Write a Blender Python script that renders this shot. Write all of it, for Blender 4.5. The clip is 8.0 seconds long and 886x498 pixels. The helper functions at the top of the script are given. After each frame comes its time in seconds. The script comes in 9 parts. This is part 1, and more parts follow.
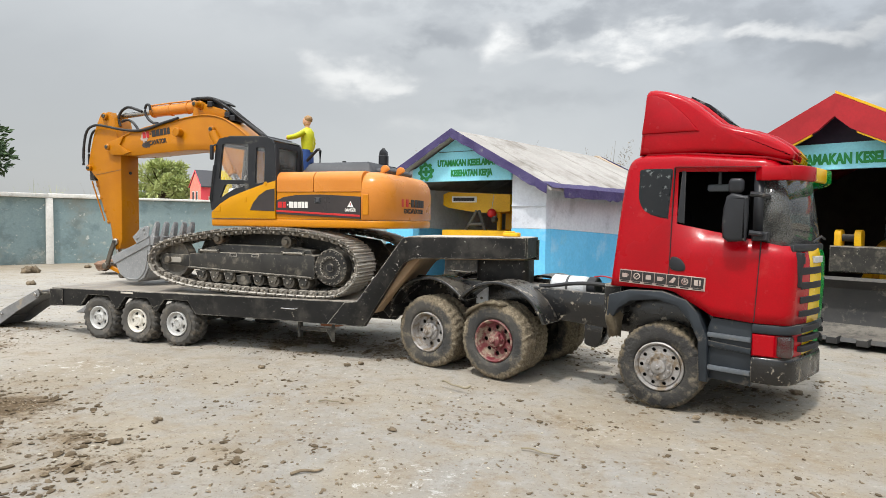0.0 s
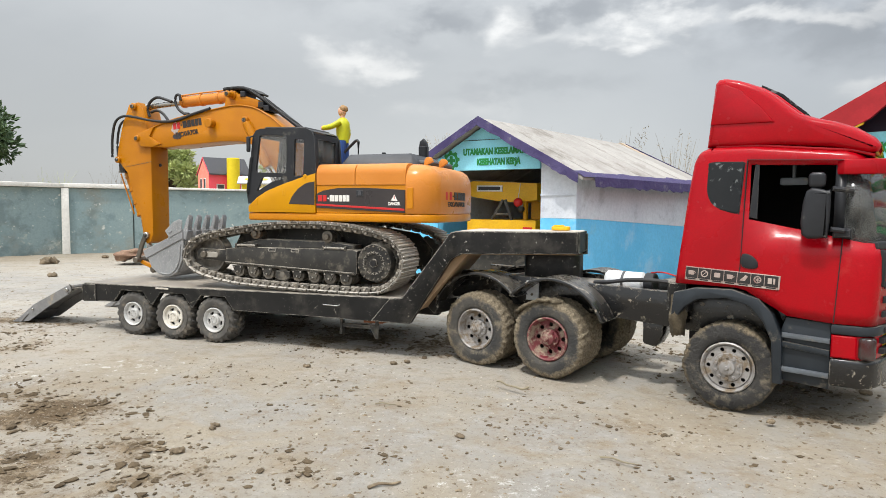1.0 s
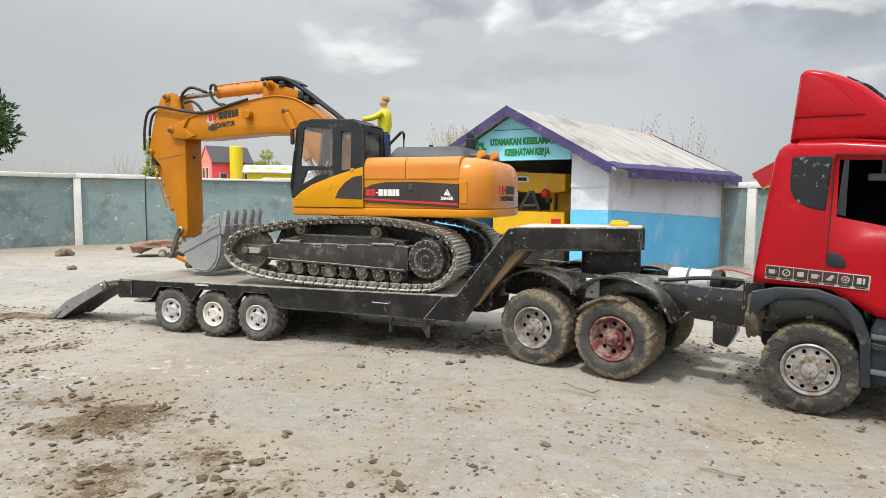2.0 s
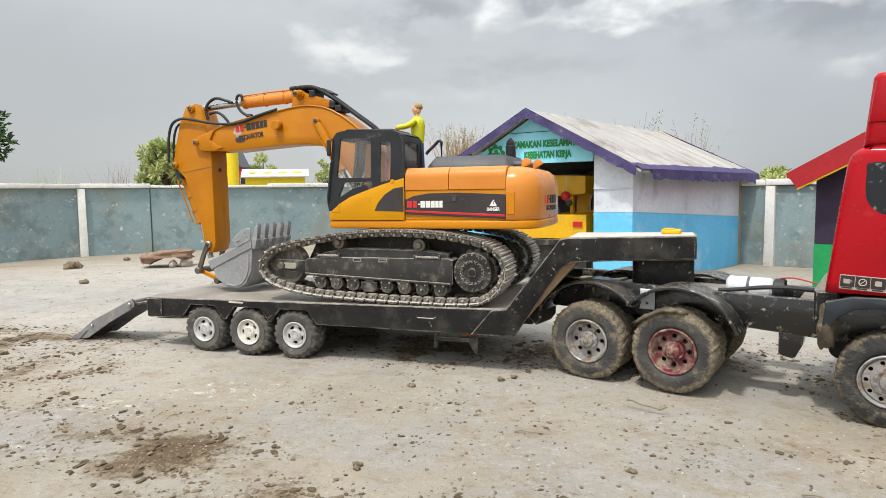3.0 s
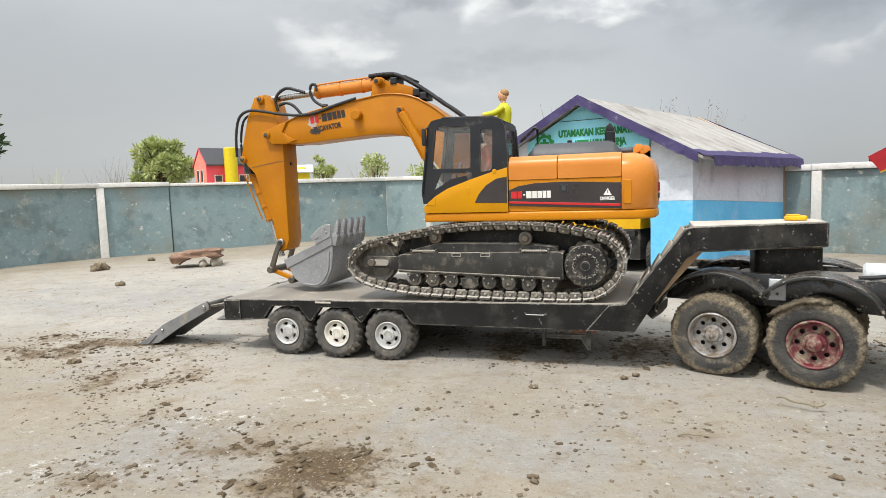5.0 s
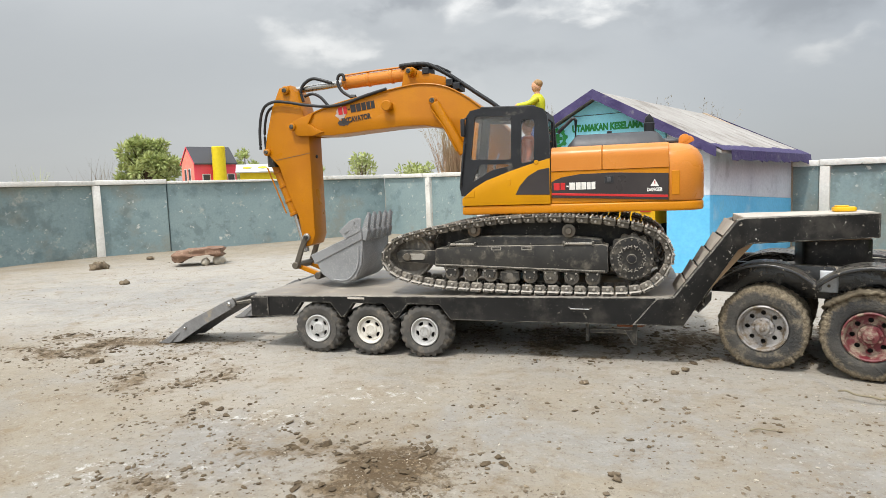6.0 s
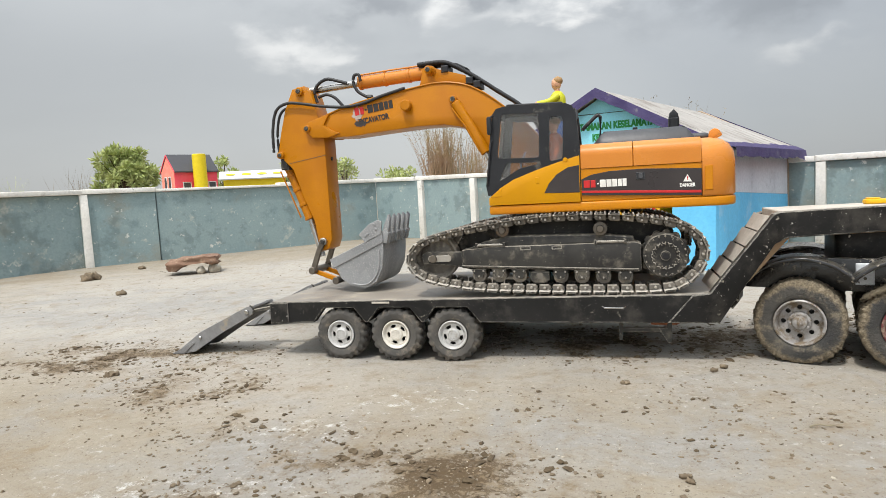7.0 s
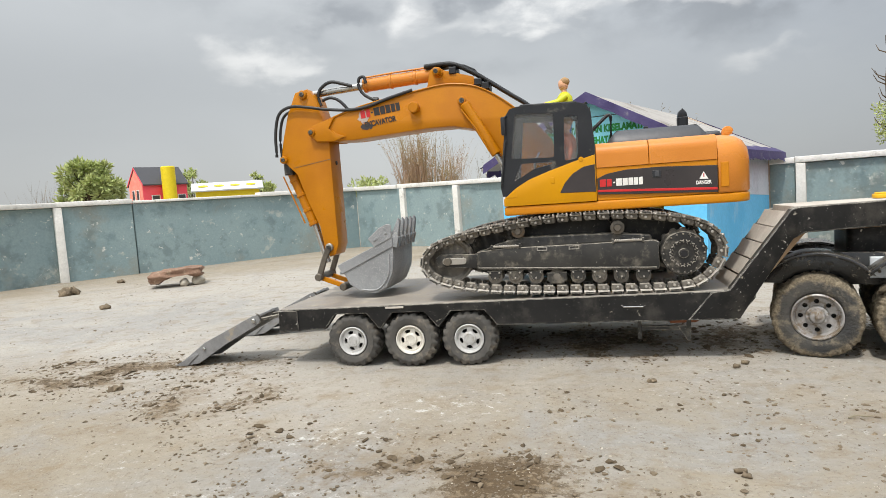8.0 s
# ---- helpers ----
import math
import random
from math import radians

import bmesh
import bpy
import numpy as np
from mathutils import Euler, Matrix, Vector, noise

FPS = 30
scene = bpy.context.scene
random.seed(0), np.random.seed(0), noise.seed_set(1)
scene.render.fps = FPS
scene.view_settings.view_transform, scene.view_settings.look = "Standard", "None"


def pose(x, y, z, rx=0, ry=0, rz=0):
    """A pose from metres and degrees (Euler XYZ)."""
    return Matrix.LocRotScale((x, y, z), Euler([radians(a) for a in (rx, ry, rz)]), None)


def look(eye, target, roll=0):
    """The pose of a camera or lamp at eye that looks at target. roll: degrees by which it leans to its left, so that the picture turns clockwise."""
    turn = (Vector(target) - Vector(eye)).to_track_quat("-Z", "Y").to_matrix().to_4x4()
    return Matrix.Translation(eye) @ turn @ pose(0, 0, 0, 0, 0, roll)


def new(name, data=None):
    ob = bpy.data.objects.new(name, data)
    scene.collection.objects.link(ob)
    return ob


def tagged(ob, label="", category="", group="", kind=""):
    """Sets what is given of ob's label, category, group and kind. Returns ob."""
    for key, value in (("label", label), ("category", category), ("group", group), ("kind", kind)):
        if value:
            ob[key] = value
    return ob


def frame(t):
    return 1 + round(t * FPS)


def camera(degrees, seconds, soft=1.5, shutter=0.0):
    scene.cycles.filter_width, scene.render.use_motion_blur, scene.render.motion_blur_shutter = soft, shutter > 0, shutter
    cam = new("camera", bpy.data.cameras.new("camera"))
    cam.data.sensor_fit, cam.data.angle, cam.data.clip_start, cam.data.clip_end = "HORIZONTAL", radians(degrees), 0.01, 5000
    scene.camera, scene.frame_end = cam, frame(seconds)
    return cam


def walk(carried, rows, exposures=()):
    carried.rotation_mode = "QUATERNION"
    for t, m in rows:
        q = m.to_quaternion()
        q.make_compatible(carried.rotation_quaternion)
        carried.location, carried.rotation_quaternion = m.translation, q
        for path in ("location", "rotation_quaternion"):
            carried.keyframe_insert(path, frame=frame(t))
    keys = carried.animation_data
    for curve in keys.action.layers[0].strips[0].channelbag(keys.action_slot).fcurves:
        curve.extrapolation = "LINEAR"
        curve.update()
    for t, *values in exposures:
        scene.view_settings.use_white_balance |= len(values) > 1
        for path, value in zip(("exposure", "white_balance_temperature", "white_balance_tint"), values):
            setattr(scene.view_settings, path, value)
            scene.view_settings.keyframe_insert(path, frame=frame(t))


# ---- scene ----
cam = camera(69.7, 8.0, soft=0.85)
PATH = [
    (0, (0.04, 0.0399, 0.1759), (-0.6139, 1.928, 0.0904), 0.76),
    (0.5, (0.0132, 0.0433, 0.1803), (-0.6429, 1.9296, 0.0736), 0.6),
    (1, (-0.0172, 0.0457, 0.1852), (-0.6834, 1.9269, 0.0548), 0.53),
    (1.5, (-0.0529, 0.0456, 0.1881), (-0.7244, 1.9231, 0.0324), 0.83),
    (3, (-0.1537, 0.0494, 0.2073), (-0.7978, 1.935, 0.0356), -0.77),
    (3.5, (-0.1871, 0.0489, 0.2126), (-0.8471, 1.9288, 0.0384), -1.2),
    (4, (-0.2228, 0.048, 0.2122), (-0.8746, 1.9298, 0.0281), -1.41),
    (4.5, (-0.2574, 0.0472, 0.2103), (-0.8923, 1.9342, 0.0199), -1.82),
    (6, (-0.3568, 0.0459, 0.2003), (-0.9341, 1.9507, 0.0048), -2.03),
    (6.5, (-0.3861, 0.0464, 0.1987), (-0.9271, 1.962, 0.0041), -2.55),
    (7, (-0.4127, 0.0466, 0.1982), (-0.9323, 1.9689, 0.0122), -3.09),
    (7.5, (-0.4377, 0.0449, 0.196), (-0.9374, 1.9739, 0.0249), -3.8),
    (8, (-0.4643, 0.0443, 0.1924), (-0.8944, 1.9908, 0.0306), -3.98),
]
walk(cam, [(t, look(eye, target, roll)) for t, eye, target, roll in PATH],
     exposures=((0, 0.12), (3, 0.12), (4.5, 0.10), (6, 0.06), (8, 0.02)))

# ---- world, sun ----
SUN_AZ, SUN_EL = radians(258.0), radians(63.0)      # where the sun stands: azimuth from +x, elevation
world = bpy.data.worlds.new("sky")
scene.world = world
world.use_nodes = True


def build_sky():
    nt = world.node_tree
    nt.nodes.clear()
    N, L = nt.nodes.new, nt.links.new
    out, bg = N("ShaderNodeOutputWorld"), N("ShaderNodeBackground")
    sky = N("ShaderNodeTexSky")
    sky.sky_type, sky.sun_disc = "NISHITA", False
    sky.sun_elevation, sky.sun_rotation = SUN_EL, radians(90) - SUN_AZ
    dim = N("ShaderNodeMix")
    dim.data_type, dim.blend_type = "RGBA", "MULTIPLY"
    dim.inputs[0].default_value, dim.inputs[7].default_value = 1.0, (0.1, 0.1, 0.1, 1)
    L(sky.outputs[0], dim.inputs[6])
    tc, mp = N("ShaderNodeTexCoord"), N("ShaderNodeMapping")
    mp.inputs["Scale"].default_value = (1.0, 1.0, 1.9)
    mp.inputs["Location"].default_value = (0.35, 0.1, 0.0)
    L(tc.outputs["Generated"], mp.inputs["Vector"])
    big, small = N("ShaderNodeTexNoise"), N("ShaderNodeTexNoise")
    for n, sc, d, r, dist in ((big, 2.1, 6.0, 0.55, 0.6), (small, 7.5, 7.0, 0.52, 0.2)):
        n.inputs["Scale"].default_value, n.inputs["Detail"].default_value = sc, d
        n.inputs["Roughness"].default_value, n.inputs["Distortion"].default_value = r, dist
        L(mp.outputs[0], n.inputs["Vector"])
    add = N("ShaderNodeMath")
    add.operation = "MULTIPLY_ADD"
    add.inputs[1].default_value = 0.35
    L(small.outputs[0], add.inputs[0])
    L(big.outputs[0], add.inputs[2])
    sep = N("ShaderNodeSeparateXYZ")
    L(tc.outputs["Generated"], sep.inputs[0])

    def calc(op, a, b, c=None):
        x = N("ShaderNodeMath")
        x.operation = op
        for k, v in enumerate((a, b, c)):
            if isinstance(v, (int, float)):
                x.inputs[k].default_value = v
            elif v is not None:
                L(v, x.inputs[k])
        return x.outputs[0]

    def ease(v, lo, hi, top=1.0):
        x = N("ShaderNodeMapRange")
        x.interpolation_type = "SMOOTHSTEP"
        x.inputs[1].default_value, x.inputs[2].default_value, x.inputs[4].default_value = lo, hi, top
        L(v, x.inputs[0])
        return x.outputs[0]

    def tone(fac, a, b):
        x = N("ShaderNodeMix")
        x.data_type = "RGBA"
        L(fac, x.inputs[0])
        for k, v in ((6, a), (7, b)):
            if isinstance(v, tuple):
                x.inputs[k].default_value = v
            else:
                L(v, x.inputs[k])
        return x.outputs[2]

    X, Z = sep.outputs[0], sep.outputs[2]
    haze = tone(ease(calc("MULTIPLY_ADD", big.outputs[0], 0.10, Z), 0.07, 0.29), (0.72, 0.74, 0.745, 1), (0.47, 0.49, 0.50, 1))
    haze = tone(ease(calc("MULTIPLY_ADD", big.outputs[0], 0.20, X), -0.10, 0.36, 0.7), haze, (0.41, 0.44, 0.475, 1))
    haze = tone(ease(add.outputs[0], 0.50, 0.86, 0.30), haze, (0.62, 0.635, 0.635, 1))
    # ragged cloud banks: where they stand (x and z of the direction), their half widths, how dense and how bright
    warp = N("ShaderNodeSeparateColor")
    L(small.outputs["Color"], warp.inputs[0])
    wx = calc("MULTIPLY_ADD", warp.outputs[0], 0.24, calc("ADD", X, -0.12))
    wz = calc("MULTIPLY_ADD", warp.outputs[1], 0.13, calc("ADD", Z, -0.065))
    puffs = N("ShaderNodeTexNoise")
    puffs.inputs["Scale"].default_value, puffs.inputs["Detail"].default_value, puffs.inputs["Roughness"].default_value = 13.0, 7.0, 0.55
    L(mp.outputs[0], puffs.inputs["Vector"])
    DARK, PALE = (0.285, 0.30, 0.315, 1), (0.84, 0.84, 0.82, 1)
    clouds = haze
    for x0, z0, a, b, dense, shade in ((0.10, 0.345, 0.60, 0.085, 0.85, DARK), (0.21, 0.238, 0.17, 0.040, 0.7, DARK), (-0.14, 0.300, 0.13, 0.028, 0.6, DARK),
                                       (-0.355, 0.268, 0.045, 0.012, 0.7, DARK), (-0.19, 0.178, 0.12, 0.020, 0.3, DARK), (-0.436, 0.217, 0.055, 0.020, 0.9, PALE),
                                       (-0.39, 0.198, 0.035, 0.012, 0.8, PALE), (-0.505, 0.238, 0.035, 0.010, 0.6, PALE), (-0.24, 0.272, 0.035, 0.030, 0.9, PALE),
                                       (-0.04, 0.254, 0.12, 0.014, 0.9, PALE), (0.14, 0.252, 0.09, 0.009, 0.55, PALE), (0.27, 0.158, 0.045, 0.012, 0.5, PALE),
                                       (-0.31, 0.150, 0.07, 0.014, 0.28, PALE)):
        du = calc("MULTIPLY", calc("SUBTRACT", wx, x0), 1.0 / a)
        dv = calc("MULTIPLY", calc("SUBTRACT", wz, z0), 1.0 / b)
        off = calc("POWER", calc("MULTIPLY_ADD", du, du, calc("MULTIPLY", dv, dv)), 0.5)
        body = calc("SUBTRACT", dense, ease(off, 0.1, 1.75, dense))
        clouds = tone(calc("MULTIPLY", body, ease(puffs.outputs[0], 0.30, 0.62)), clouds, shade)
    mix = N("ShaderNodeMix")
    mix.data_type = "RGBA"
    mix.inputs[0].default_value = 0.9
    L(dim.outputs[2], mix.inputs[6])
    L(clouds, mix.inputs[7])
    # a thinly overcast sky is brightest overhead and round the veiled sun
    dot = N("ShaderNodeVectorMath")
    dot.operation = "DOT_PRODUCT"
    dot.inputs[1].default_value = (math.cos(SUN_EL) * math.cos(SUN_AZ), math.cos(SUN_EL) * math.sin(SUN_AZ), math.sin(SUN_EL))
    L(tc.outputs["Generated"], dot.inputs[0])
    near_sun = calc("MAXIMUM", calc("MULTIPLY_ADD", dot.outputs["Value"], 0.5, 0.5), 0.0)
    rise = calc("MULTIPLY_ADD", calc("POWER", calc("MAXIMUM", Z, 0.0), 1.4), 2.1, 0.80)
    gain = calc("MULTIPLY_ADD", calc("POWER", near_sun, 3.0), 1.9, rise)
    gain = calc("MULTIPLY_ADD", calc("MULTIPLY", X, X), -0.42, gain)
    L(mix.outputs[2], bg.inputs[0])
    L(gain, bg.inputs[1])
    L(bg.outputs[0], out.inputs[0])


build_sky()
sun = new("sun", bpy.data.lights.new("sun", "SUN"))
sun.data.energy, sun.data.angle, sun.data.color = 2.6, radians(3.5), (1.0, 0.96, 0.90)
sun_way = Vector((math.cos(SUN_EL) * math.cos(SUN_AZ), math.cos(SUN_EL) * math.sin(SUN_AZ), math.sin(SUN_EL)))
sun.matrix_world = look(sun_way * 5, (0, 0, 0))

# ---- materials ----
def C(r, g, b):
    """An everyday 0-255 colour as scene values."""
    return tuple((v / 255 / 12.92 if v < 10.3 else ((v / 255 + 0.055) / 1.055) ** 2.4) for v in (r, g, b)) + (1.0,)


def surface(name, base, second=None, rough=0.6, metal=0.0, grain=300.0, patch=25.0, dirt=None, dirt_at=0.6, dirt_soft=0.08,
            dirt_scale=45.0, bump=0.2, bump_scale=None, bump_size=0.0008, spec=0.5, coat=0.0, dust_sun=0.0, dust_sun_tone=None, marks=(), worn=None):
    """A painted, plastic, stone or metal surface: two tones by patches and grain, dirt in spots, fine relief."""
    m = bpy.data.materials.new(name)
    m.use_nodes = True
    nt = m.node_tree
    N, L = nt.nodes.new, nt.links.new
    bsdf = nt.nodes["Principled BSDF"]
    tc, info, shift = N("ShaderNodeTexCoord"), N("ShaderNodeObjectInfo"), N("ShaderNodeVectorMath")
    shift.operation = "MULTIPLY_ADD"
    shift.inputs[1].default_value = (3.1, 2.3, 1.7)
    L(info.outputs["Random"], shift.inputs[0])
    L(tc.outputs["Object"], shift.inputs[2])

    def noise_at(scale, detail=4.0, rough_=0.6):
        n = N("ShaderNodeTexNoise")
        n.inputs["Scale"].default_value, n.inputs["Detail"].default_value, n.inputs["Roughness"].default_value = scale, detail, rough_
        L(shift.outputs[0], n.inputs["Vector"])
        return n.outputs[0]

    def blend(fac, a, b):
        x = N("ShaderNodeMix")
        x.data_type = "RGBA"
        if isinstance(fac, float):
            x.inputs[0].default_value = fac
        else:
            L(fac, x.inputs[0])
        for i, v in ((6, a), (7, b)):
            if isinstance(v, tuple):
                x.inputs[i].default_value = v
            else:
                L(v, x.inputs[i])
        return x.outputs[2]

    def span(v, lo, hi, to_lo=0.0, to_hi=1.0):
        x = N("ShaderNodeMapRange")
        x.interpolation_type = "SMOOTHSTEP"
        x.inputs[1].default_value, x.inputs[2].default_value = lo, hi
        x.inputs[3].default_value, x.inputs[4].default_value = to_lo, to_hi
        L(v, x.inputs[0])
        return x.outputs[0]

    second = second or tuple(0.8 * c for c in base[:3]) + (1.0,)
    patches, grains = noise_at(patch, 5.0), noise_at(grain, 3.0)
    col = blend(span(patches, 0.35, 0.68), base, second)
    col = blend(span(grains, 0.3, 0.75, 0.0, 0.35), col, tuple(0.72 * c for c in second[:3]) + (1.0,))
    rough_out = span(patches, 0.3, 0.7, max(rough - 0.08, 0.03), min(rough + 0.1, 1.0))
    if dirt:
        fac = span(noise_at(dirt_scale, 8.0, 0.68), dirt_at - dirt_soft, dirt_at + dirt_soft)
        col = blend(fac, col, dirt)
        mixr = N("ShaderNodeMix")
        L(fac, mixr.inputs[0])
        L(rough_out, mixr.inputs[2])
        mixr.inputs[3].default_value = 0.9
        rough_out = mixr.outputs[0]
    for tone, at_, soft_, scale_, most in marks:
        col = blend(span(noise_at(scale_, 7.0, 0.68), at_ - soft_, at_ + soft_, 0.0, most), col, tone)
    if worn:
        bev, flat, dot = N("ShaderNodeBevel"), N("ShaderNodeNewGeometry"), N("ShaderNodeVectorMath")
        bev.samples = 4
        bev.inputs["Radius"].default_value = worn[1]
        dot.operation = "DOT_PRODUCT"
        L(bev.outputs[0], dot.inputs[0])
        L(flat.outputs["Normal"], dot.inputs[1])
        rub = N("ShaderNodeMath")
        rub.operation = "MULTIPLY"
        L(span(dot.outputs["Value"], 0.90, 0.995, worn[2], 0.0), rub.inputs[0])
        L(span(noise_at(90.0, 6.0, 0.7), 0.40, 0.58), rub.inputs[1])
        col = blend(rub.outputs[0], col, worn[0])
    # upward faces paled: settled dust, and sunlight put into orange and track colours
    if dust_sun:
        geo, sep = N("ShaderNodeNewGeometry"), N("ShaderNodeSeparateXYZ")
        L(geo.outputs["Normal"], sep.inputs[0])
        up = span(sep.outputs[2], 0.45, 0.95, 0.0, dust_sun)
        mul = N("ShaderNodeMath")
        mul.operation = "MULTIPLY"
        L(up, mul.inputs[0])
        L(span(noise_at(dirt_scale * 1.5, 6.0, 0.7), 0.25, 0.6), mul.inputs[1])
        col = blend(mul.outputs[0], col, dust_sun_tone or C(172, 164, 150))
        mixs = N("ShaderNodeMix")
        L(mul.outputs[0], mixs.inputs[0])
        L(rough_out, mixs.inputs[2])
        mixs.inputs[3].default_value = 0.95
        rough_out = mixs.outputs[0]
    L(col, bsdf.inputs["Base Color"])
    L(rough_out, bsdf.inputs["Roughness"])
    bsdf.inputs["Metallic"].default_value = metal
    bsdf.inputs["Specular IOR Level"].default_value = spec
    bsdf.inputs["Coat Weight"].default_value = coat
    bsdf.inputs["Coat Roughness"].default_value = 0.12
    if bump:
        b = N("ShaderNodeBump")
        b.inputs["Strength"].default_value, b.inputs["Distance"].default_value = bump, bump_size
        L(noise_at(bump_scale or grain, 6.0, 0.65), b.inputs["Height"])
        L(b.outputs[0], bsdf.inputs["Normal"])
    return m


DUST = C(168, 158, 142)
MUD = C(122, 104, 80)
orange = surface("orange_plastic", C(204, 131, 11), C(194, 121, 9), rough=0.36, dirt=C(190, 150, 92), dirt_at=0.72, grain=900, patch=14, bump=0.02, spec=0.3)
# upward faces lightened in the paint itself, as the sun lightens boom and hood
arm_orange = surface("arm_orange_paint", C(188, 119, 8), C(174, 107, 7), rough=0.33, dirt=C(150, 105, 60), dirt_at=0.74, grain=900, patch=14, bump=0.02, spec=0.25, dust_sun=0.15, dust_sun_tone=C(196, 132, 66))
hood_orange = surface("pale_orange_plastic", C(208, 132, 52), C(200, 123, 42), rough=0.30, dirt=C(206, 160, 110), dirt_at=0.74, grain=900, patch=14, bump=0.02, spec=0.35, dust_sun=0.3, dust_sun_tone=C(214, 160, 112))
yellow = surface("yellow_plastic", C(208, 146, 2), C(198, 137, 2), rough=0.36, spec=0.25, grain=900, dirt=C(200, 150, 60), dirt_at=0.77, patch=16, bump=0.02)
bright_yellow = surface("bright_yellow_paint", C(236, 184, 12), C(226, 170, 10), rough=0.45, dirt=C(170, 140, 70), dirt_at=0.72, bump=0.08)
dark_plastic = surface("dark_grey_plastic", C(34, 35, 38), C(44, 45, 48), rough=0.42, dirt=C(112, 107, 98), dirt_at=0.66, bump=0.08, spec=0.3, worn=(C(120, 118, 112), 0.0008, 0.5))
hood_grey = surface("grey_hood_plastic", C(70, 71, 74), C(60, 61, 64), rough=0.5, dirt=C(140, 134, 124), dirt_at=0.76, bump=0.06)
decal_grey = surface("dark_decal_film", C(46, 40, 40), C(56, 49, 48), rough=0.35, dirt=C(130, 110, 90), dirt_at=0.78, bump=0.02)
white_print = surface("white_print", C(236, 234, 228), C(224, 220, 212), rough=0.5, bump=0.0)
sticker_pale = surface("worn_pale_sticker", C(186, 172, 162), C(160, 140, 132), rough=0.5, bump=0.0, marks=((C(120, 60, 58), 0.60, 0.05, 120.0, 0.7),))
red_print = surface("red_print", C(200, 34, 36), C(188, 30, 30), rough=0.45, bump=0.0)
black_print = surface("black_print", C(34, 30, 30), C(44, 40, 38), rough=0.5, bump=0.0)
green_print = surface("green_print", C(28, 140, 62), C(34, 128, 60), rough=0.6, bump=0.0)
black_paint = surface("scuffed_black_paint", C(25, 25, 25), C(36, 35, 34), rough=0.45, dirt=C(150, 143, 130), dirt_at=0.672, dirt_soft=0.03, dirt_scale=80, grain=420, patch=22, bump=0.15, bump_scale=200, dust_sun=0.6, spec=0.22, worn=(C(190, 184, 172), 0.0012, 0.8), marks=((C(84, 80, 74), 0.59, 0.12, 30.0, 0.45), (C(205, 200, 190), 0.672, 0.012, 170.0, 0.9), (C(160, 154, 144), 0.665, 0.012, 360.0, 0.8)))
muddy_black = surface("muddy_black_plastic", C(20, 20, 21), C(30, 29, 28), rough=0.17, dirt=C(96, 90, 79), dirt_at=0.61, dirt_soft=0.07, dirt_scale=60, grain=420, patch=22, bump=0.25, bump_scale=200, dust_sun=0.2, spec=0.6, worn=(C(170, 164, 152), 0.0010, 0.6), marks=((C(150, 140, 124), 0.62, 0.02, 120.0, 0.85),))
deck_paint = surface("dusty_deck_plate", C(122, 114, 105), C(146, 138, 127), rough=0.45, dirt=C(172, 162, 146), dirt_at=0.6, dirt_soft=0.12, dirt_scale=30, grain=500, patch=12, bump=0.25, marks=((C(84, 78, 72), 0.64, 0.08, 18.0, 0.6),))
plywood = surface("bare_plywood", C(150, 122, 92), C(172, 146, 116), rough=0.8, dirt=C(86, 72, 58), dirt_at=0.66, patch=40, bump=0.2)
ramp_dust = surface("dusty_ramp_boards", C(196, 188, 176), C(180, 171, 159), rough=0.85, dirt=C(150, 140, 126), dirt_at=0.68, patch=30, bump=0.2, marks=((C(230, 226, 218), 0.70, 0.02, 60.0, 0.8),))
ramp_metal = surface("grey_ramp_metal", C(140, 139, 138), C(122, 121, 120), rough=0.5, metal=0.2, dirt=C(160, 148, 128), dirt_at=0.66, bump=0.15)
# upward shoe faces near white: sunlight in the colour, over real dust
track_grey = surface("dusty_track_metal", C(136, 131, 123), C(164, 158, 148), rough=0.55, metal=0.1, dirt=C(172, 162, 146), dirt_at=0.6, dirt_soft=0.15, dirt_scale=120, grain=700, bump=0.25, dust_sun=0.6, dust_sun_tone=C(222, 215, 203), marks=((C(84, 80, 74), 0.60, 0.05, 160.0, 0.6),))
track_dark = surface("dark_track_metal", C(84, 80, 74), C(124, 117, 107), rough=0.6, metal=0.1, dirt=C(150, 140, 124), dirt_at=0.60, dirt_soft=0.12, dirt_scale=90, bump=0.25, dust_sun=0.8)
frame_black = surface("dusty_black_frame", C(40, 39, 38), C(60, 58, 54), rough=0.48, dirt=C(120, 113, 101), dirt_at=0.63, dirt_soft=0.14, dirt_scale=55, bump=0.12, dust_sun=0.85, spec=0.3, worn=(C(182, 174, 160), 0.0010, 0.7), marks=((C(180, 172, 158), 0.655, 0.015, 190.0, 0.8),))
bucket_grey = surface("worn_bucket_metal", C(148, 149, 150), C(130, 131, 132), rough=0.55, metal=0.2, dirt=C(182, 181, 177), dirt_at=0.58, dirt_soft=0.04, dirt_scale=900, grain=700, bump=0.2, bump_scale=420, dust_sun=0.3, worn=(C(186, 184, 178), 0.0010, 0.6))
chrome = surface("cylinder_chrome", C(188, 186, 182), C(168, 166, 162), rough=0.25, metal=0.9, dirt=C(150, 136, 110), dirt_at=0.7, bump=0.03)
hose_black = surface("black_hose_rubber", C(28, 28, 30), C(38, 38, 38), rough=0.5, bump=0.05)
pin_metal = surface("pin_metal", C(120, 112, 100), C(92, 86, 78), rough=0.45, metal=0.6, dirt=C(120, 90, 60), dirt_at=0.62, bump=0.1)
rubber = surface("dusty_tyre_rubber", C(66, 64, 61), C(94, 90, 84), rough=0.85, dirt=C(128, 118, 104), dirt_at=0.62, dirt_soft=0.12, dirt_scale=70, grain=600, bump=0.3)
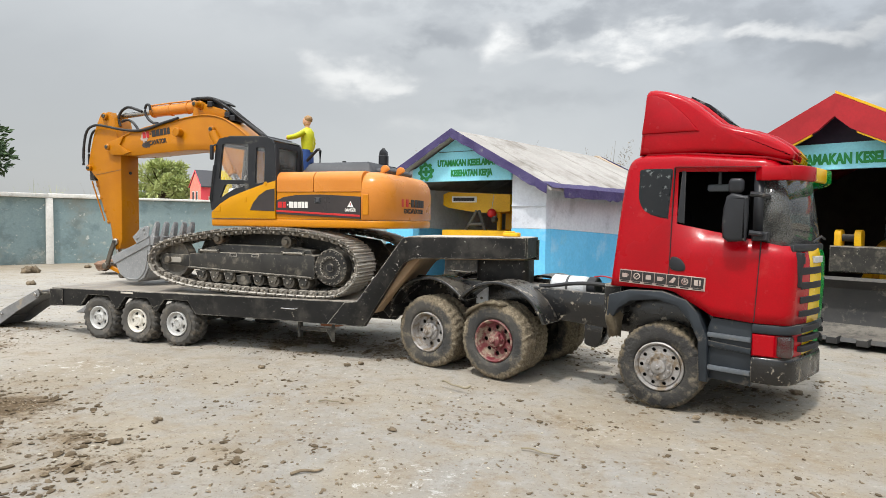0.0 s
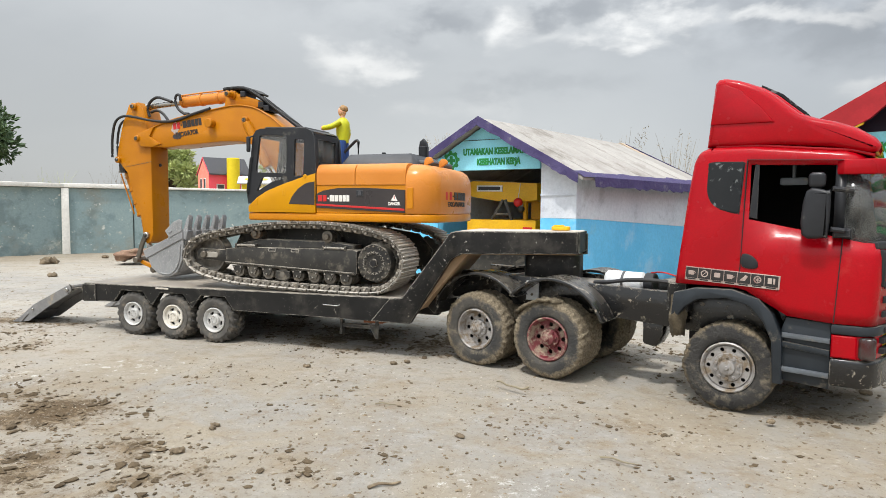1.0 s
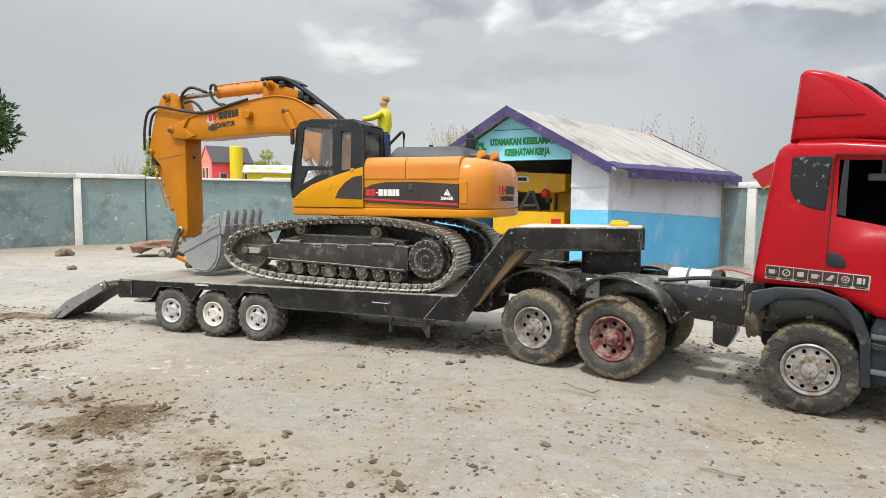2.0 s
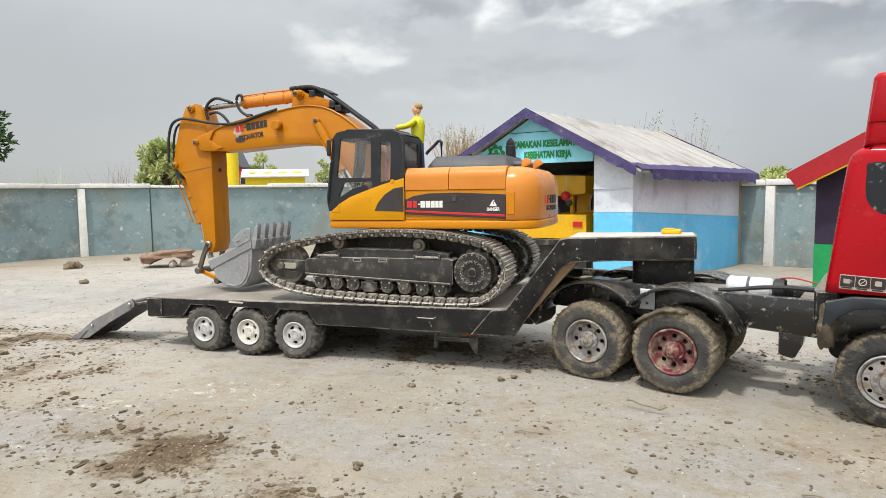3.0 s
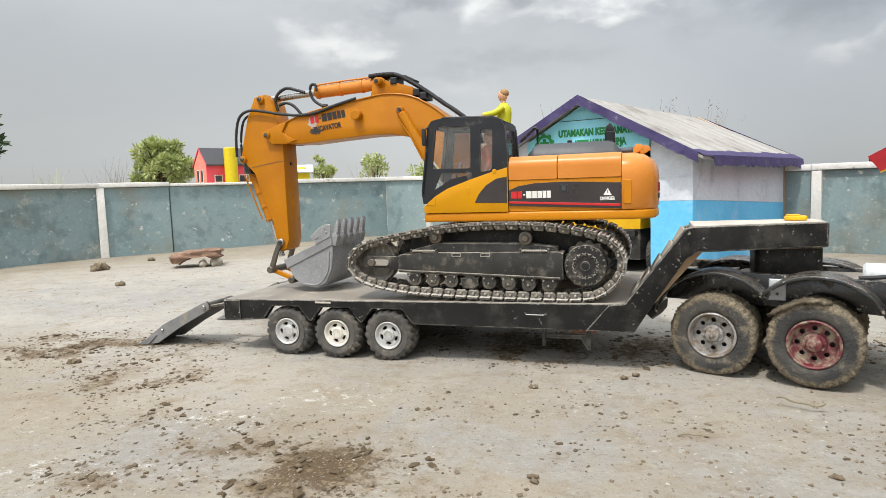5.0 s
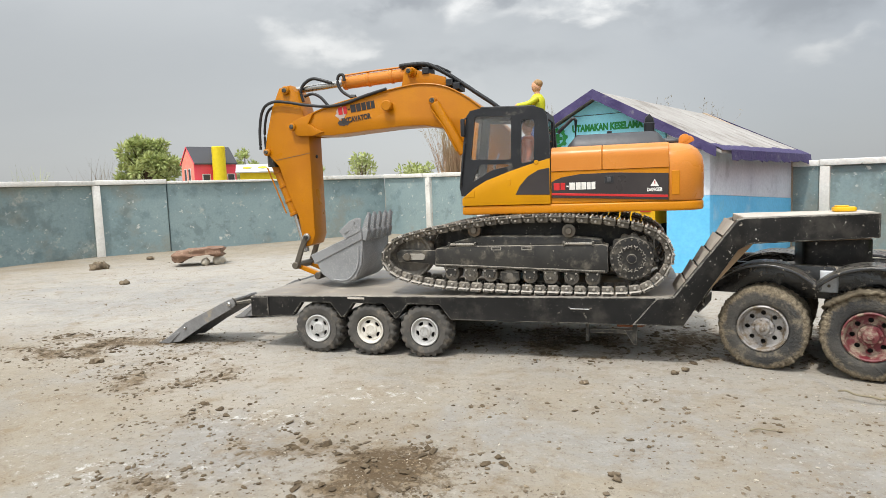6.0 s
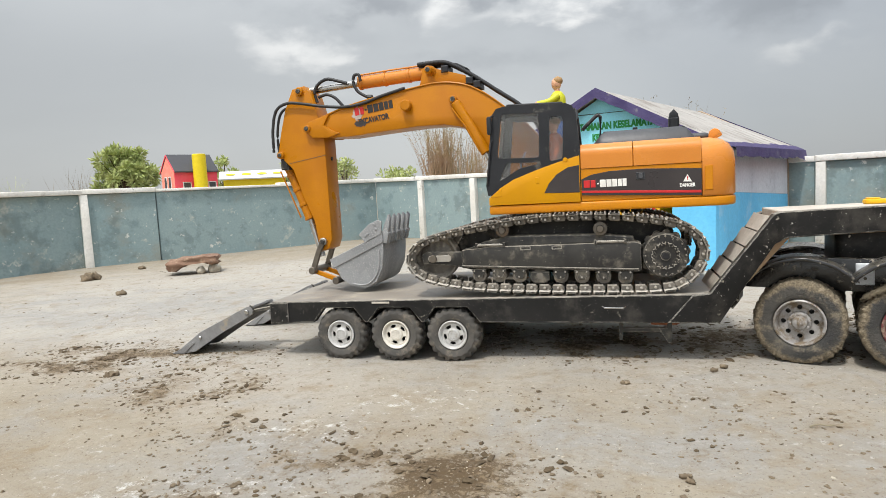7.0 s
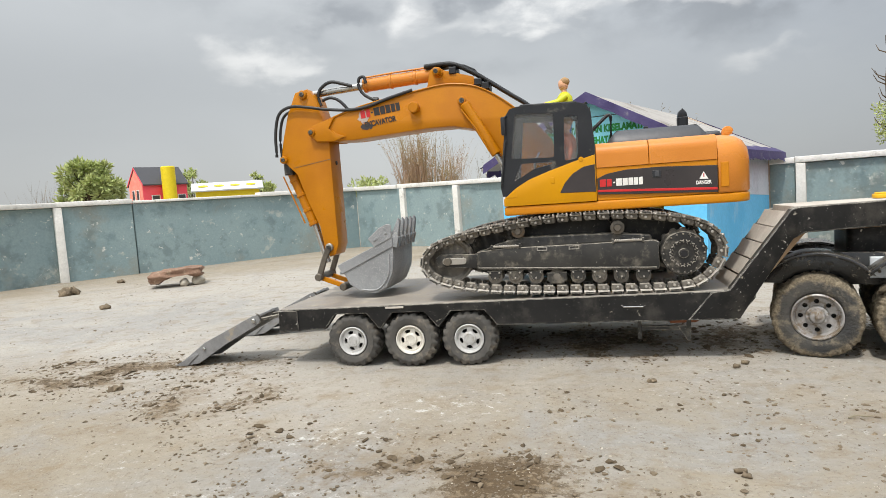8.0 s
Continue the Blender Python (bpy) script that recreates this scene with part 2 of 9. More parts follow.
muddy_rubber = surface("muddy_tyre_rubber", C(46, 45, 43), C(80, 75, 66), rough=0.85, dirt=C(126, 116, 96), dirt_at=0.54, dirt_soft=0.05, dirt_scale=70, grain=500, bump=0.8, bump_scale=260, bump_size=0.0018, marks=((C(150, 140, 120), 0.62, 0.03, 200.0, 0.7),))
front_rubber = surface("worn_front_tyre_rubber", C(40, 39, 38), C(64, 60, 55), rough=0.85, dirt=C(124, 113, 94), dirt_at=0.56, dirt_soft=0.06, dirt_scale=60, grain=500, bump=0.7, bump_scale=260, bump_size=0.0014)
mud = surface("dried_mud", C(104, 93, 74), C(80, 71, 56), rough=0.95, dirt=C(146, 134, 112), dirt_at=0.6, grain=600, patch=90, bump=0.9, bump_scale=300, bump_size=0.002)
rim_silver = surface("silver_rim", C(206, 205, 202), C(186, 184, 180), rough=0.35, metal=0.15, dirt=C(140, 124, 102), dirt_at=0.64, dirt_scale=70, bump=0.06)
rim_white = surface("white_rim", C(228, 223, 212), C(210, 204, 192), rough=0.5, dirt=C(160, 144, 118), dirt_at=0.7, bump=0.06)
rim_red = surface("muddy_red_rim", C(104, 22, 36), C(110, 54, 56), rough=0.55, dirt=C(150, 136, 118), dirt_at=0.52, dirt_scale=80, bump=0.2)
rim_grey = surface("grey_steel_rim", C(166, 163, 160), C(138, 134, 130), rough=0.4, metal=0.15, dirt=C(122, 108, 90), dirt_at=0.54, dirt_scale=80, bump=0.15)
trim_grey = surface("dark_grey_trim", C(32, 37, 42), C(44, 49, 54), rough=0.4, dirt=C(120, 111, 97), dirt_at=0.65, dirt_soft=0.08, bump=0.12, dust_sun=0.3, spec=0.35)
step_grey = surface("scuffed_step", C(96, 102, 108), C(80, 84, 88), rough=0.5, dirt=C(120, 112, 100), dirt_at=0.62, bump=0.15)
window_black = surface("scratched_black_film", C(20, 22, 24), C(30, 32, 34), rough=0.3, dirt=C(104, 108, 108), dirt_at=0.60, dirt_soft=0.03, dirt_scale=110, bump=0.1, spec=0.3)
# near-black for trim, gaps and slots, and for the shade inside the cab
cabin_dark = surface("dark_trim_and_shade", C(24, 22, 24), C(32, 30, 32), rough=0.8, bump=0.1)
tank_white = surface("white_tank_plastic", C(214, 216, 218), C(196, 198, 198), rough=0.35, dirt=C(150, 140, 124), dirt_at=0.7, bump=0.04)
rust = surface("rusty_metal", C(130, 78, 48), C(96, 60, 42), rough=0.85, dirt=C(150, 130, 104), dirt_at=0.62, bump=0.4)
skin = surface("doll_skin_plastic", C(220, 168, 132), C(212, 158, 122), rough=0.5, bump=0.0)
hair = surface("doll_hair_plastic", C(170, 134, 88), C(150, 116, 74), rough=0.6, bump=0.1)
shirt = surface("yellow_shirt_plastic", C(206, 206, 26), C(190, 190, 20), rough=0.5, bump=0.1, bump_scale=150)
trousers = surface("blue_trousers_plastic", C(44, 82, 148), C(36, 70, 130), rough=0.55, bump=0.1)
vest = surface("orange_vest_plastic", C(222, 110, 60), C(206, 98, 52), rough=0.5, bump=0.05)


def paint_by_side(name, near, middle, far, low, high):
    """Glossy car paint in three colours across the truck: near side, middle band, far side."""
    m = surface(name, near, tuple(0.82 * c for c in near[:3]) + (1.0,), rough=0.24, coat=0.09, spec=0.2, dirt=C(140, 26, 30), dirt_at=0.70, dirt_soft=0.10, dirt_scale=40, grain=700, patch=12, bump=0.12, bump_scale=16, bump_size=0.006, marks=((C(176, 52, 50), 0.66, 0.05, 22.0, 0.45), (C(206, 140, 122), 0.715, 0.012, 60.0, 0.7), (C(128, 8, 18), 0.60, 0.10, 16.0, 0.4)))
    nt = m.node_tree
    bsdf = nt.nodes["Principled BSDF"]
    old = bsdf.inputs["Base Color"].links[0].from_socket
    N, L = nt.nodes.new, nt.links.new
    tc, sep, ramp, mix = N("ShaderNodeTexCoord"), N("ShaderNodeSeparateXYZ"), N("ShaderNodeValToRGB"), N("ShaderNodeMix")
    span = N("ShaderNodeMapRange")
    span.inputs[1].default_value, span.inputs[2].default_value = 0.0, 0.2
    L(tc.outputs["Object"], sep.inputs[0])
    L(sep.outputs[1], span.inputs[0])
    L(span.outputs[0], ramp.inputs[0])
    cr = ramp.color_ramp
    cr.interpolation = "CONSTANT"
    cr.elements[0].position, cr.elements[0].color = 0.0, (0, 0, 0, 1)
    cr.elements[1].position, cr.elements[1].color = low / 0.2, middle
    cr.elements.new(high / 0.2).color = far
    step = N("ShaderNodeMath")
    step.operation = "GREATER_THAN"
    step.inputs[1].default_value = low
    L(sep.outputs[1], step.inputs[0])
    mix.data_type = "RGBA"
    L(step.outputs[0], mix.inputs[0])
    L(old, mix.inputs[6])
    L(ramp.outputs[0], mix.inputs[7])
    L(mix.outputs[2], bsdf.inputs["Base Color"])
    return m


truck_paint = paint_by_side("red_yellow_green_paint", C(170, 3, 20), C(218, 178, 28), C(24, 152, 62), 0.033, 0.066)
roof_paint = paint_by_side("red_yellow_green_roof_paint", C(170, 3, 20), C(206, 162, 20), C(24, 140, 58), 0.060, 0.110)


def clear(name, tint, rough=0.05, dusty=0.4):
    m = bpy.data.materials.new(name)
    m.use_nodes = True
    nt = m.node_tree
    N, L = nt.nodes.new, nt.links.new
    out = nt.nodes["Material Output"]
    nt.nodes.remove(nt.nodes["Principled BSDF"])
    thin, gloss, mix, fr = N("ShaderNodeBsdfTransparent"), N("ShaderNodeBsdfGlossy"), N("ShaderNodeMixShader"), N("ShaderNodeFresnel")
    dust, mix2, n, ramp = N("ShaderNodeBsdfDiffuse"), N("ShaderNodeMixShader"), N("ShaderNodeTexNoise"), N("ShaderNodeMapRange")
    tc = N("ShaderNodeTexCoord")
    thin.inputs[0].default_value = tint
    gloss.inputs["Roughness"].default_value = rough
    fr.inputs[0].default_value = 1.5
    dust.inputs[0].default_value = C(176, 174, 168)
    n.inputs["Scale"].default_value, n.inputs["Detail"].default_value = 60, 6
    ramp.inputs[1].default_value, ramp.inputs[2].default_value, ramp.inputs[4].default_value = 0.3, 0.8, dusty
    L(tc.outputs["Object"], n.inputs["Vector"])
    L(n.outputs[0], ramp.inputs[0])
    L(fr.outputs[0], mix.inputs[0])
    L(thin.outputs[0], mix.inputs[1])
    L(gloss.outputs[0], mix.inputs[2])
    L(ramp.outputs[0], mix2.inputs[0])
    L(mix.outputs[0], mix2.inputs[1])
    L(dust.outputs[0], mix2.inputs[2])
    L(mix2.outputs[0], out.inputs[0])
    return m


cab_glass = clear("dusty_cab_glass", (0.97, 0.96, 0.95, 1), 0.05, 0.13)
windscreen_glass = clear("grimy_windscreen", (0.42, 0.44, 0.45, 1), 0.10, 0.22)

wall_paint = surface("grey_blue_wall_paint", C(142, 160, 160), C(131, 151, 153), rough=0.8, dirt=C(190, 194, 190), dirt_at=0.665, dirt_soft=0.02, dirt_scale=24, grain=160, patch=5, bump=0.25, bump_scale=60, marks=((C(142, 132, 112), 0.58, 0.08, 4.0, 0.5), (C(96, 110, 110), 0.58, 0.05, 9.0, 0.5), (C(200, 202, 196), 0.64, 0.03, 60.0, 0.7), (C(206, 206, 198), 0.665, 0.02, 30.0, 0.9), (C(190, 188, 178), 0.64, 0.05, 12.0, 0.6), (C(98, 118, 122), 0.62, 0.08, 14.0, 0.6)))
coping_white = surface("weathered_white_cement", C(236, 233, 226), C(216, 212, 203), rough=0.85, dirt=C(140, 131, 116), dirt_at=0.66, dirt_soft=0.1, dirt_scale=18, grain=140, patch=8, bump=0.35, bump_scale=50, marks=((C(120, 112, 98), 0.67, 0.03, 60.0, 0.7),))
shed_white = surface("white_shed_plaster", C(222, 226, 232), C(208, 212, 220), rough=0.85, dirt=C(164, 165, 170), dirt_at=0.69, dirt_soft=0.12, dirt_scale=10, grain=140, patch=8, bump=0.2, bump_scale=60, marks=((C(176, 180, 186), 0.60, 0.03, 16.0, 0.5),))
shed_blue = surface("sky_blue_shed_paint", C(116, 206, 250), C(104, 196, 242), rough=0.7, dirt=C(150, 196, 216), dirt_at=0.7, dirt_soft=0.1, dirt_scale=12, grain=140, patch=8, bump=0.12, bump_scale=60, marks=((C(190, 216, 226), 0.71, 0.02, 60.0, 0.7), (C(176, 214, 240), 0.60, 0.07, 9.0, 0.55)))
sign_blue = surface("pale_blue_sign_board", C(150, 224, 240), C(140, 216, 234), rough=0.6, dirt=C(170, 206, 206), dirt_at=0.72, bump=0.05)
roof_grey = surface("pale_roof_sheet", C(176, 172, 166), C(158, 154, 148), rough=0.9, dirt=C(128, 122, 114), dirt_at=0.62, dirt_soft=0.1, dirt_scale=9, grain=140, patch=6, bump=0.4, bump_scale=40, spec=0.2)
purple_cloth = surface("faded_purple_tarp", C(50, 38, 88), C(68, 58, 100), rough=0.65, dirt=C(112, 110, 120), dirt_at=0.65, dirt_scale=40, bump=0.8, bump_scale=70, bump_size=0.004)
interior_pale = surface("pale_brown_shed_lining", C(186, 168, 146), C(168, 150, 128), rough=0.9, bump=0.1)
interior_dark = surface("dark_shed_lining", C(58, 50, 46), C(48, 42, 40), rough=0.9, bump=0.1)
hut_purple = surface("dark_purple_paint", C(52, 36, 62), C(44, 30, 54), rough=0.6, dirt=C(110, 100, 116), dirt_at=0.76, bump=0.1)
hut_green = surface("green_paint", C(22, 150, 82), C(20, 138, 76), rough=0.6, bump=0.1)
hut_red = surface("red_roof_board", C(176, 18, 30), C(158, 16, 26), rough=0.6, dirt=C(140, 60, 60), dirt_at=0.74, bump=0.1)
toy_pink = surface("pink_red_house_plastic", C(244, 74, 96), C(240, 92, 104), rough=0.6, bump=0.05, patch=9)
toy_coral = surface("coral_house_plastic", C(250, 156, 136), C(244, 140, 122), rough=0.6, bump=0.05)
toy_black = surface("black_roof_plastic", C(66, 66, 70), C(76, 76, 80), rough=0.7, bump=0.05)
toy_yellow = surface("toy_yellow_plastic", C(232, 206, 20), C(222, 196, 18), rough=0.6, bump=0.05)
loader_grey = surface("dusty_loader_metal", C(46, 46, 47), C(62, 60, 58), rough=0.6, metal=0.1, dirt=C(116, 110, 100), dirt_at=0.64, bump=0.25, dust_sun=0.4)
sand_stone = surface("brown_sandstone", C(142, 112, 92), C(118, 91, 74), rough=0.95, dirt=C(160, 136, 112), dirt_at=0.6, patch=30, bump=0.9, bump_scale=60, bump_size=0.004)
clod_brown = surface("dark_dry_clod", C(124, 109, 88), C(98, 85, 68), rough=0.95, dirt=C(150, 134, 110), dirt_at=0.6, patch=60, bump=0.8, bump_scale=160, bump_size=0.002)
clod_dark = surface("damp_brown_clod", C(98, 83, 61), C(76, 63, 46), rough=0.95, dirt=C(124, 108, 84), dirt_at=0.62, patch=90, bump=0.9, bump_scale=260, bump_size=0.002)
pale_crumb = surface("pale_grey_crumb", C(190, 182, 166), C(160, 149, 131), rough=0.95, patch=40, bump=0.5, bump_scale=160)
bark = surface("bark", C(96, 80, 62), C(76, 62, 48), rough=0.95, patch=8, grain=40, bump=0.5, bump_scale=30)
leaf_green = surface("shrub_leaves", C(150, 164, 98), C(196, 202, 140), rough=0.75, patch=6, grain=14, bump=0.0, spec=0.2)
leaf_dark = surface("dark_tree_leaves", C(66, 88, 58), C(84, 108, 66), rough=0.7, patch=2.0, grain=12, bump=0.0)
brown_grass = surface("brown_plume_grass", C(172, 142, 116), C(150, 136, 92), rough=0.9, patch=3.0, grain=20, bump=0.0)
dry_grass = surface("dry_grass", C(146, 134, 112), C(128, 120, 98), rough=0.9, patch=3.0, grain=20, bump=0.0)


def ground_surface():
    """Dried mud over pale concrete: sandy film with grey washed-out areas, crusts, dark specks; brown where the mud mask is."""
    m = bpy.data.materials.new("pale_dried_mud_ground")
    m.use_nodes = True
    nt = m.node_tree
    N, L = nt.nodes.new, nt.links.new
    bsdf = nt.nodes["Principled BSDF"]
    tc = N("ShaderNodeTexCoord")

    def tex(scale, detail=6.0, rough=0.65, warp=0.0):
        n = N("ShaderNodeTexNoise")
        n.inputs["Scale"].default_value, n.inputs["Detail"].default_value = scale, detail
        n.inputs["Roughness"].default_value, n.inputs["Distortion"].default_value = rough, warp
        L(tc.outputs["Object"], n.inputs["Vector"])
        return n.outputs[0]

    def span(v, lo, hi, top=1.0):
        x = N("ShaderNodeMapRange")
        x.inputs[1].default_value, x.inputs[2].default_value, x.inputs[4].default_value = lo, hi, top
        L(v, x.inputs[0])
        return x.outputs[0]

    def blend(fac, a, b):
        x = N("ShaderNodeMix")
        x.data_type = "RGBA"
        L(fac, x.inputs[0])
        for i, v in ((6, a), (7, b)):
            if isinstance(v, tuple):
                x.inputs[i].default_value = v
            else:
                L(v, x.inputs[i])
        return x.outputs[2]

    def plus(a, b):
        x = N("ShaderNodeMath")
        L(a, x.inputs[0])
        L(b, x.inputs[1])
        return x.outputs[0]

    def times(a, b):
        x = N("ShaderNodeMath")
        x.operation = "MULTIPLY"
        L(a, x.inputs[0])
        if isinstance(b, float):
            x.inputs[1].default_value = b
        else:
            L(b, x.inputs[1])
        return x.outputs[0]

    att = N("ShaderNodeAttribute")
    att.attribute_name = "mud"
    mid, fine = tex(95.0, 7.0, 0.72), tex(300.0, 5.0, 0.7)
    dust, bare, lime = N("ShaderNodeAttribute"), N("ShaderNodeAttribute"), N("ShaderNodeAttribute")
    dust.attribute_name, bare.attribute_name, lime.attribute_name = "dust", "bare", "lime"
    # a sandy film in two tones, paler where dust lies thick
    col = blend(span(tex(7.0, 8.0, 0.66, 0.5), 0.38, 0.66), C(151, 142, 126), C(137, 126, 109))
    col = blend(span(plus(dust.outputs["Fac"], tex(6.0, 6.0, 0.7)), 0.75, 1.30), col, C(165, 159, 149))
    # smooth blue-grey concrete where the film is worn through
    worn = span(plus(times(bare.outputs["Fac"], 0.22), tex(9.0, 9.0, 0.70, 0.7)), 0.50, 0.74)
    col = blend(times(worn, 0.62), col, C(139, 138, 135))
    col = blend(times(worn, span(tex(34.0, 8.0, 0.75), 0.50, 0.66, 0.45)), col, C(166, 164, 159))
    # brown stains of old mud, streaks and flakes of lime
    col = blend(span(tex(22.0, 9.0, 0.74, 0.4), 0.52, 0.66, 0.6), col, C(130, 113, 88))
    col = blend(span(plus(times(lime.outputs["Fac"], 0.13), tex(70.0, 9.0, 0.80, 0.3)), 0.65, 0.74, 0.7), col, C(206, 204, 199))
    col = blend(times(span(tex(5.0, 5.0, 0.7, 0.4), 0.53, 0.60), span(tex(150.0, 5.0, 0.7), 0.58, 0.66, 0.7)), col, C(196, 193, 186))
    # damp crumbs pressed into the surface, more of them where the mud lies
    col = blend(span(plus(times(att.outputs["Fac"], 0.34), tex(30.0, 9.0, 0.78)), 0.66, 0.84, 0.8), col, C(112, 93, 67))
    col = blend(span(plus(times(att.outputs["Fac"], 0.26), mid), 0.68, 0.76, 0.9), col, C(84, 69, 50))
    col = blend(span(mid, 0.54, 0.66, 0.5), col, C(112, 98, 79))
    col = blend(span(fine, 0.56, 0.66, 0.5), col, C(102, 90, 74))
    col = blend(span(tex(190.0, 5.0, 0.7), 0.57, 0.67, 0.4), col, C(184, 179, 168))
    L(col, bsdf.inputs["Base Color"])
    bsdf.inputs["Roughness"].default_value = 0.93
    bsdf.inputs["Specular IOR Level"].default_value = 0.25
    b1, b2 = N("ShaderNodeBump"), N("ShaderNodeBump")
    b1.inputs["Strength"].default_value, b1.inputs["Distance"].default_value = 0.6, 0.005
    b2.inputs["Strength"].default_value, b2.inputs["Distance"].default_value = 0.4, 0.0022
    L(tex(60.0, 8.0, 0.7), b1.inputs["Height"])
    L(fine, b2.inputs["Height"])
    L(b1.outputs[0], b2.inputs["Normal"])
    L(b2.outputs[0], bsdf.inputs["Normal"])
    return m


ground_mat = ground_surface()


def mud_coated(name, base, second, coat, coat_two, start, full, ragged):
    """Tyre rubber with dried mud over the tread and ragged down the sidewall; start and full are distances from the axle."""
    m = surface(name, base, second, rough=0.85, dirt=C(120, 111, 95), dirt_at=0.60, dirt_soft=0.10, dirt_scale=60, grain=500, bump=1.0, bump_scale=360, bump_size=0.0022)
    nt = m.node_tree
    N, L = nt.nodes.new, nt.links.new
    bsdf = nt.nodes["Principled BSDF"]
    old = bsdf.inputs["Base Color"].links[0].from_socket
    tc, flat, far, n1, n2 = N("ShaderNodeTexCoord"), N("ShaderNodeVectorMath"), N("ShaderNodeVectorMath"), N("ShaderNodeTexNoise"), N("ShaderNodeTexNoise")
    flat.operation, flat.inputs[1].default_value = "MULTIPLY", (1, 0, 1)
    far.operation = "LENGTH"
    L(tc.outputs["Object"], flat.inputs[0])
    L(flat.outputs[0], far.inputs[0])
    for n, sc in ((n1, 75.0), (n2, 330.0)):
        n.inputs["Scale"].default_value, n.inputs["Detail"].default_value, n.inputs["Roughness"].default_value = sc, 7.0, 0.7
        L(tc.outputs["Object"], n.inputs["Vector"])
    edge, cover, tone, mix, lump_tone = N("ShaderNodeMath"), N("ShaderNodeMapRange"), N("ShaderNodeMapRange"), N("ShaderNodeMix"), N("ShaderNodeMix")
    edge.operation, edge.inputs[1].default_value = "MULTIPLY_ADD", ragged
    L(n1.outputs[0], edge.inputs[0])
    L(far.outputs["Value"], edge.inputs[2])
    cover.inputs[1].default_value, cover.inputs[2].default_value = start + ragged * 0.5, full + ragged * 0.5
    L(edge.outputs[0], cover.inputs[0])
    tone.inputs[1].default_value, tone.inputs[2].default_value = 0.38, 0.62
    L(n2.outputs[0], tone.inputs[0])
    mix.data_type = lump_tone.data_type = "RGBA"
    lump_tone.inputs[6].default_value, lump_tone.inputs[7].default_value = coat, coat_two
    L(tone.outputs[0], lump_tone.inputs[0])
    L(cover.outputs[0], mix.inputs[0])
    L(old, mix.inputs[6])
    L(lump_tone.outputs[2], mix.inputs[7])
    L(mix.outputs[2], bsdf.inputs["Base Color"])
    return m


rear_tyre_mat = mud_coated("mud_caked_rear_rubber", C(46, 46, 46), C(80, 77, 72), C(94, 84, 68), C(142, 129, 107), 0.0355, 0.0395, 0.022)
front_tyre_mat = mud_coated("mud_spattered_front_rubber", C(36, 35, 35), C(62, 60, 57), C(88, 78, 61), C(130, 117, 95), 0.0375, 0.0415, 0.024)

# ---- building tools ----
FRAME_OF = {}


def place3(a, b, c, ax):
    return {"xz": (a, c, b), "xy": (a, b, c), "yz": (c, a, b)}[ax]


def inset(pts, d):
    """A closed outline, counter-clockwise, moved inwards by d."""
    out, n = [], len(pts)
    for i in range(n):
        p, q, r = Vector(pts[i - 1]), Vector(pts[i]), Vector(pts[(i + 1) % n])
        e1, e2 = (q - p).normalized(), (r - q).normalized()
        n1, n2 = Vector((-e1.y, e1.x)), Vector((-e2.y, e2.x))
        b = n1 + n2
        b = b.normalized() if b.length > 1e-6 else n1
        out.append(tuple(q + b * (d / max(b.dot(n1), 0.45))))
    return out


def ccw(pts):
    area = sum(pts[i - 1][0] * pts[i][1] - pts[i][0] * pts[i - 1][1] for i in range(len(pts)))
    return list(pts) if area > 0 else list(reversed(pts))


def rings_to_faces(bm, rings, closed=True):
    for a, b in zip(rings, rings[1:]):
        n = len(a)
        for i in range(n if closed else n - 1):
            j = (i + 1) % n
            bm.faces.new((a[i], a[j], b[j], b[i]))


def rprism(bm, prof, c0, c1, r=0.001, n=2, ax="xz"):
    """An outline pushed along the third axis from c0 to c1, with its end edges rounded by r."""
    prof = ccw(prof)
    r = min(r, abs(c1 - c0) / 2 - 1e-5)
    rings = []
    steps = [(k / n) * math.pi / 2 for k in range(n + 1)] if r > 0 else [math.pi / 2]
    for a in steps:
        rings.append([bm.verts.new(place3(*p, c0 + r * (1 - math.cos(a)), ax)) for p in (inset(prof, r * (1 - math.sin(a))) if r else prof)])
    for a in reversed(steps):
        rings.append([bm.verts.new(place3(*p, c1 - r * (1 - math.cos(a)), ax)) for p in (inset(prof, r * (1 - math.sin(a))) if r else prof)])
    rings_to_faces(bm, rings)
    bm.faces.new(list(reversed(rings[0])))
    bm.faces.new(rings[-1])
    return bm


def box(bm, x0, x1, y0, y1, z0, z1, r=0.0008):
    return rprism(bm, [(x0, z0), (x1, z0), (x1, z1), (x0, z1)], y0, y1, min(r, abs(x1 - x0) / 3, abs(z1 - z0) / 3), 1)


def frame_along(way):
    way = Vector(way).normalized()
    side = way.cross(Vector((0, 0, 1)))
    side = side.normalized() if side.length > 1e-3 else Vector((1, 0, 0))
    return way, side, side.cross(way)


def cyl(bm, p0, p1, r0, r1=None, seg=16, edge=0.0):
    """A rod or cone from p0 to p1, capped, with a small rounded rim."""
    r1 = r0 if r1 is None else r1
    p0, p1 = Vector(p0), Vector(p1)
    way, s, u = frame_along(p1 - p0)
    stations = [(0, r0 - edge), (edge, r0), ((p1 - p0).length - edge, r1), ((p1 - p0).length, r1 - edge)] if edge else [(0, r0), ((p1 - p0).length, r1)]
    rings = [[bm.verts.new(p0 + way * h + (s * math.cos(2 * math.pi * k / seg) + u * math.sin(2 * math.pi * k / seg)) * r) for k in range(seg)] for h, r in stations]
    rings_to_faces(bm, rings)
    bm.faces.new(list(reversed(rings[0])))
    bm.faces.new(rings[-1])
    return bm


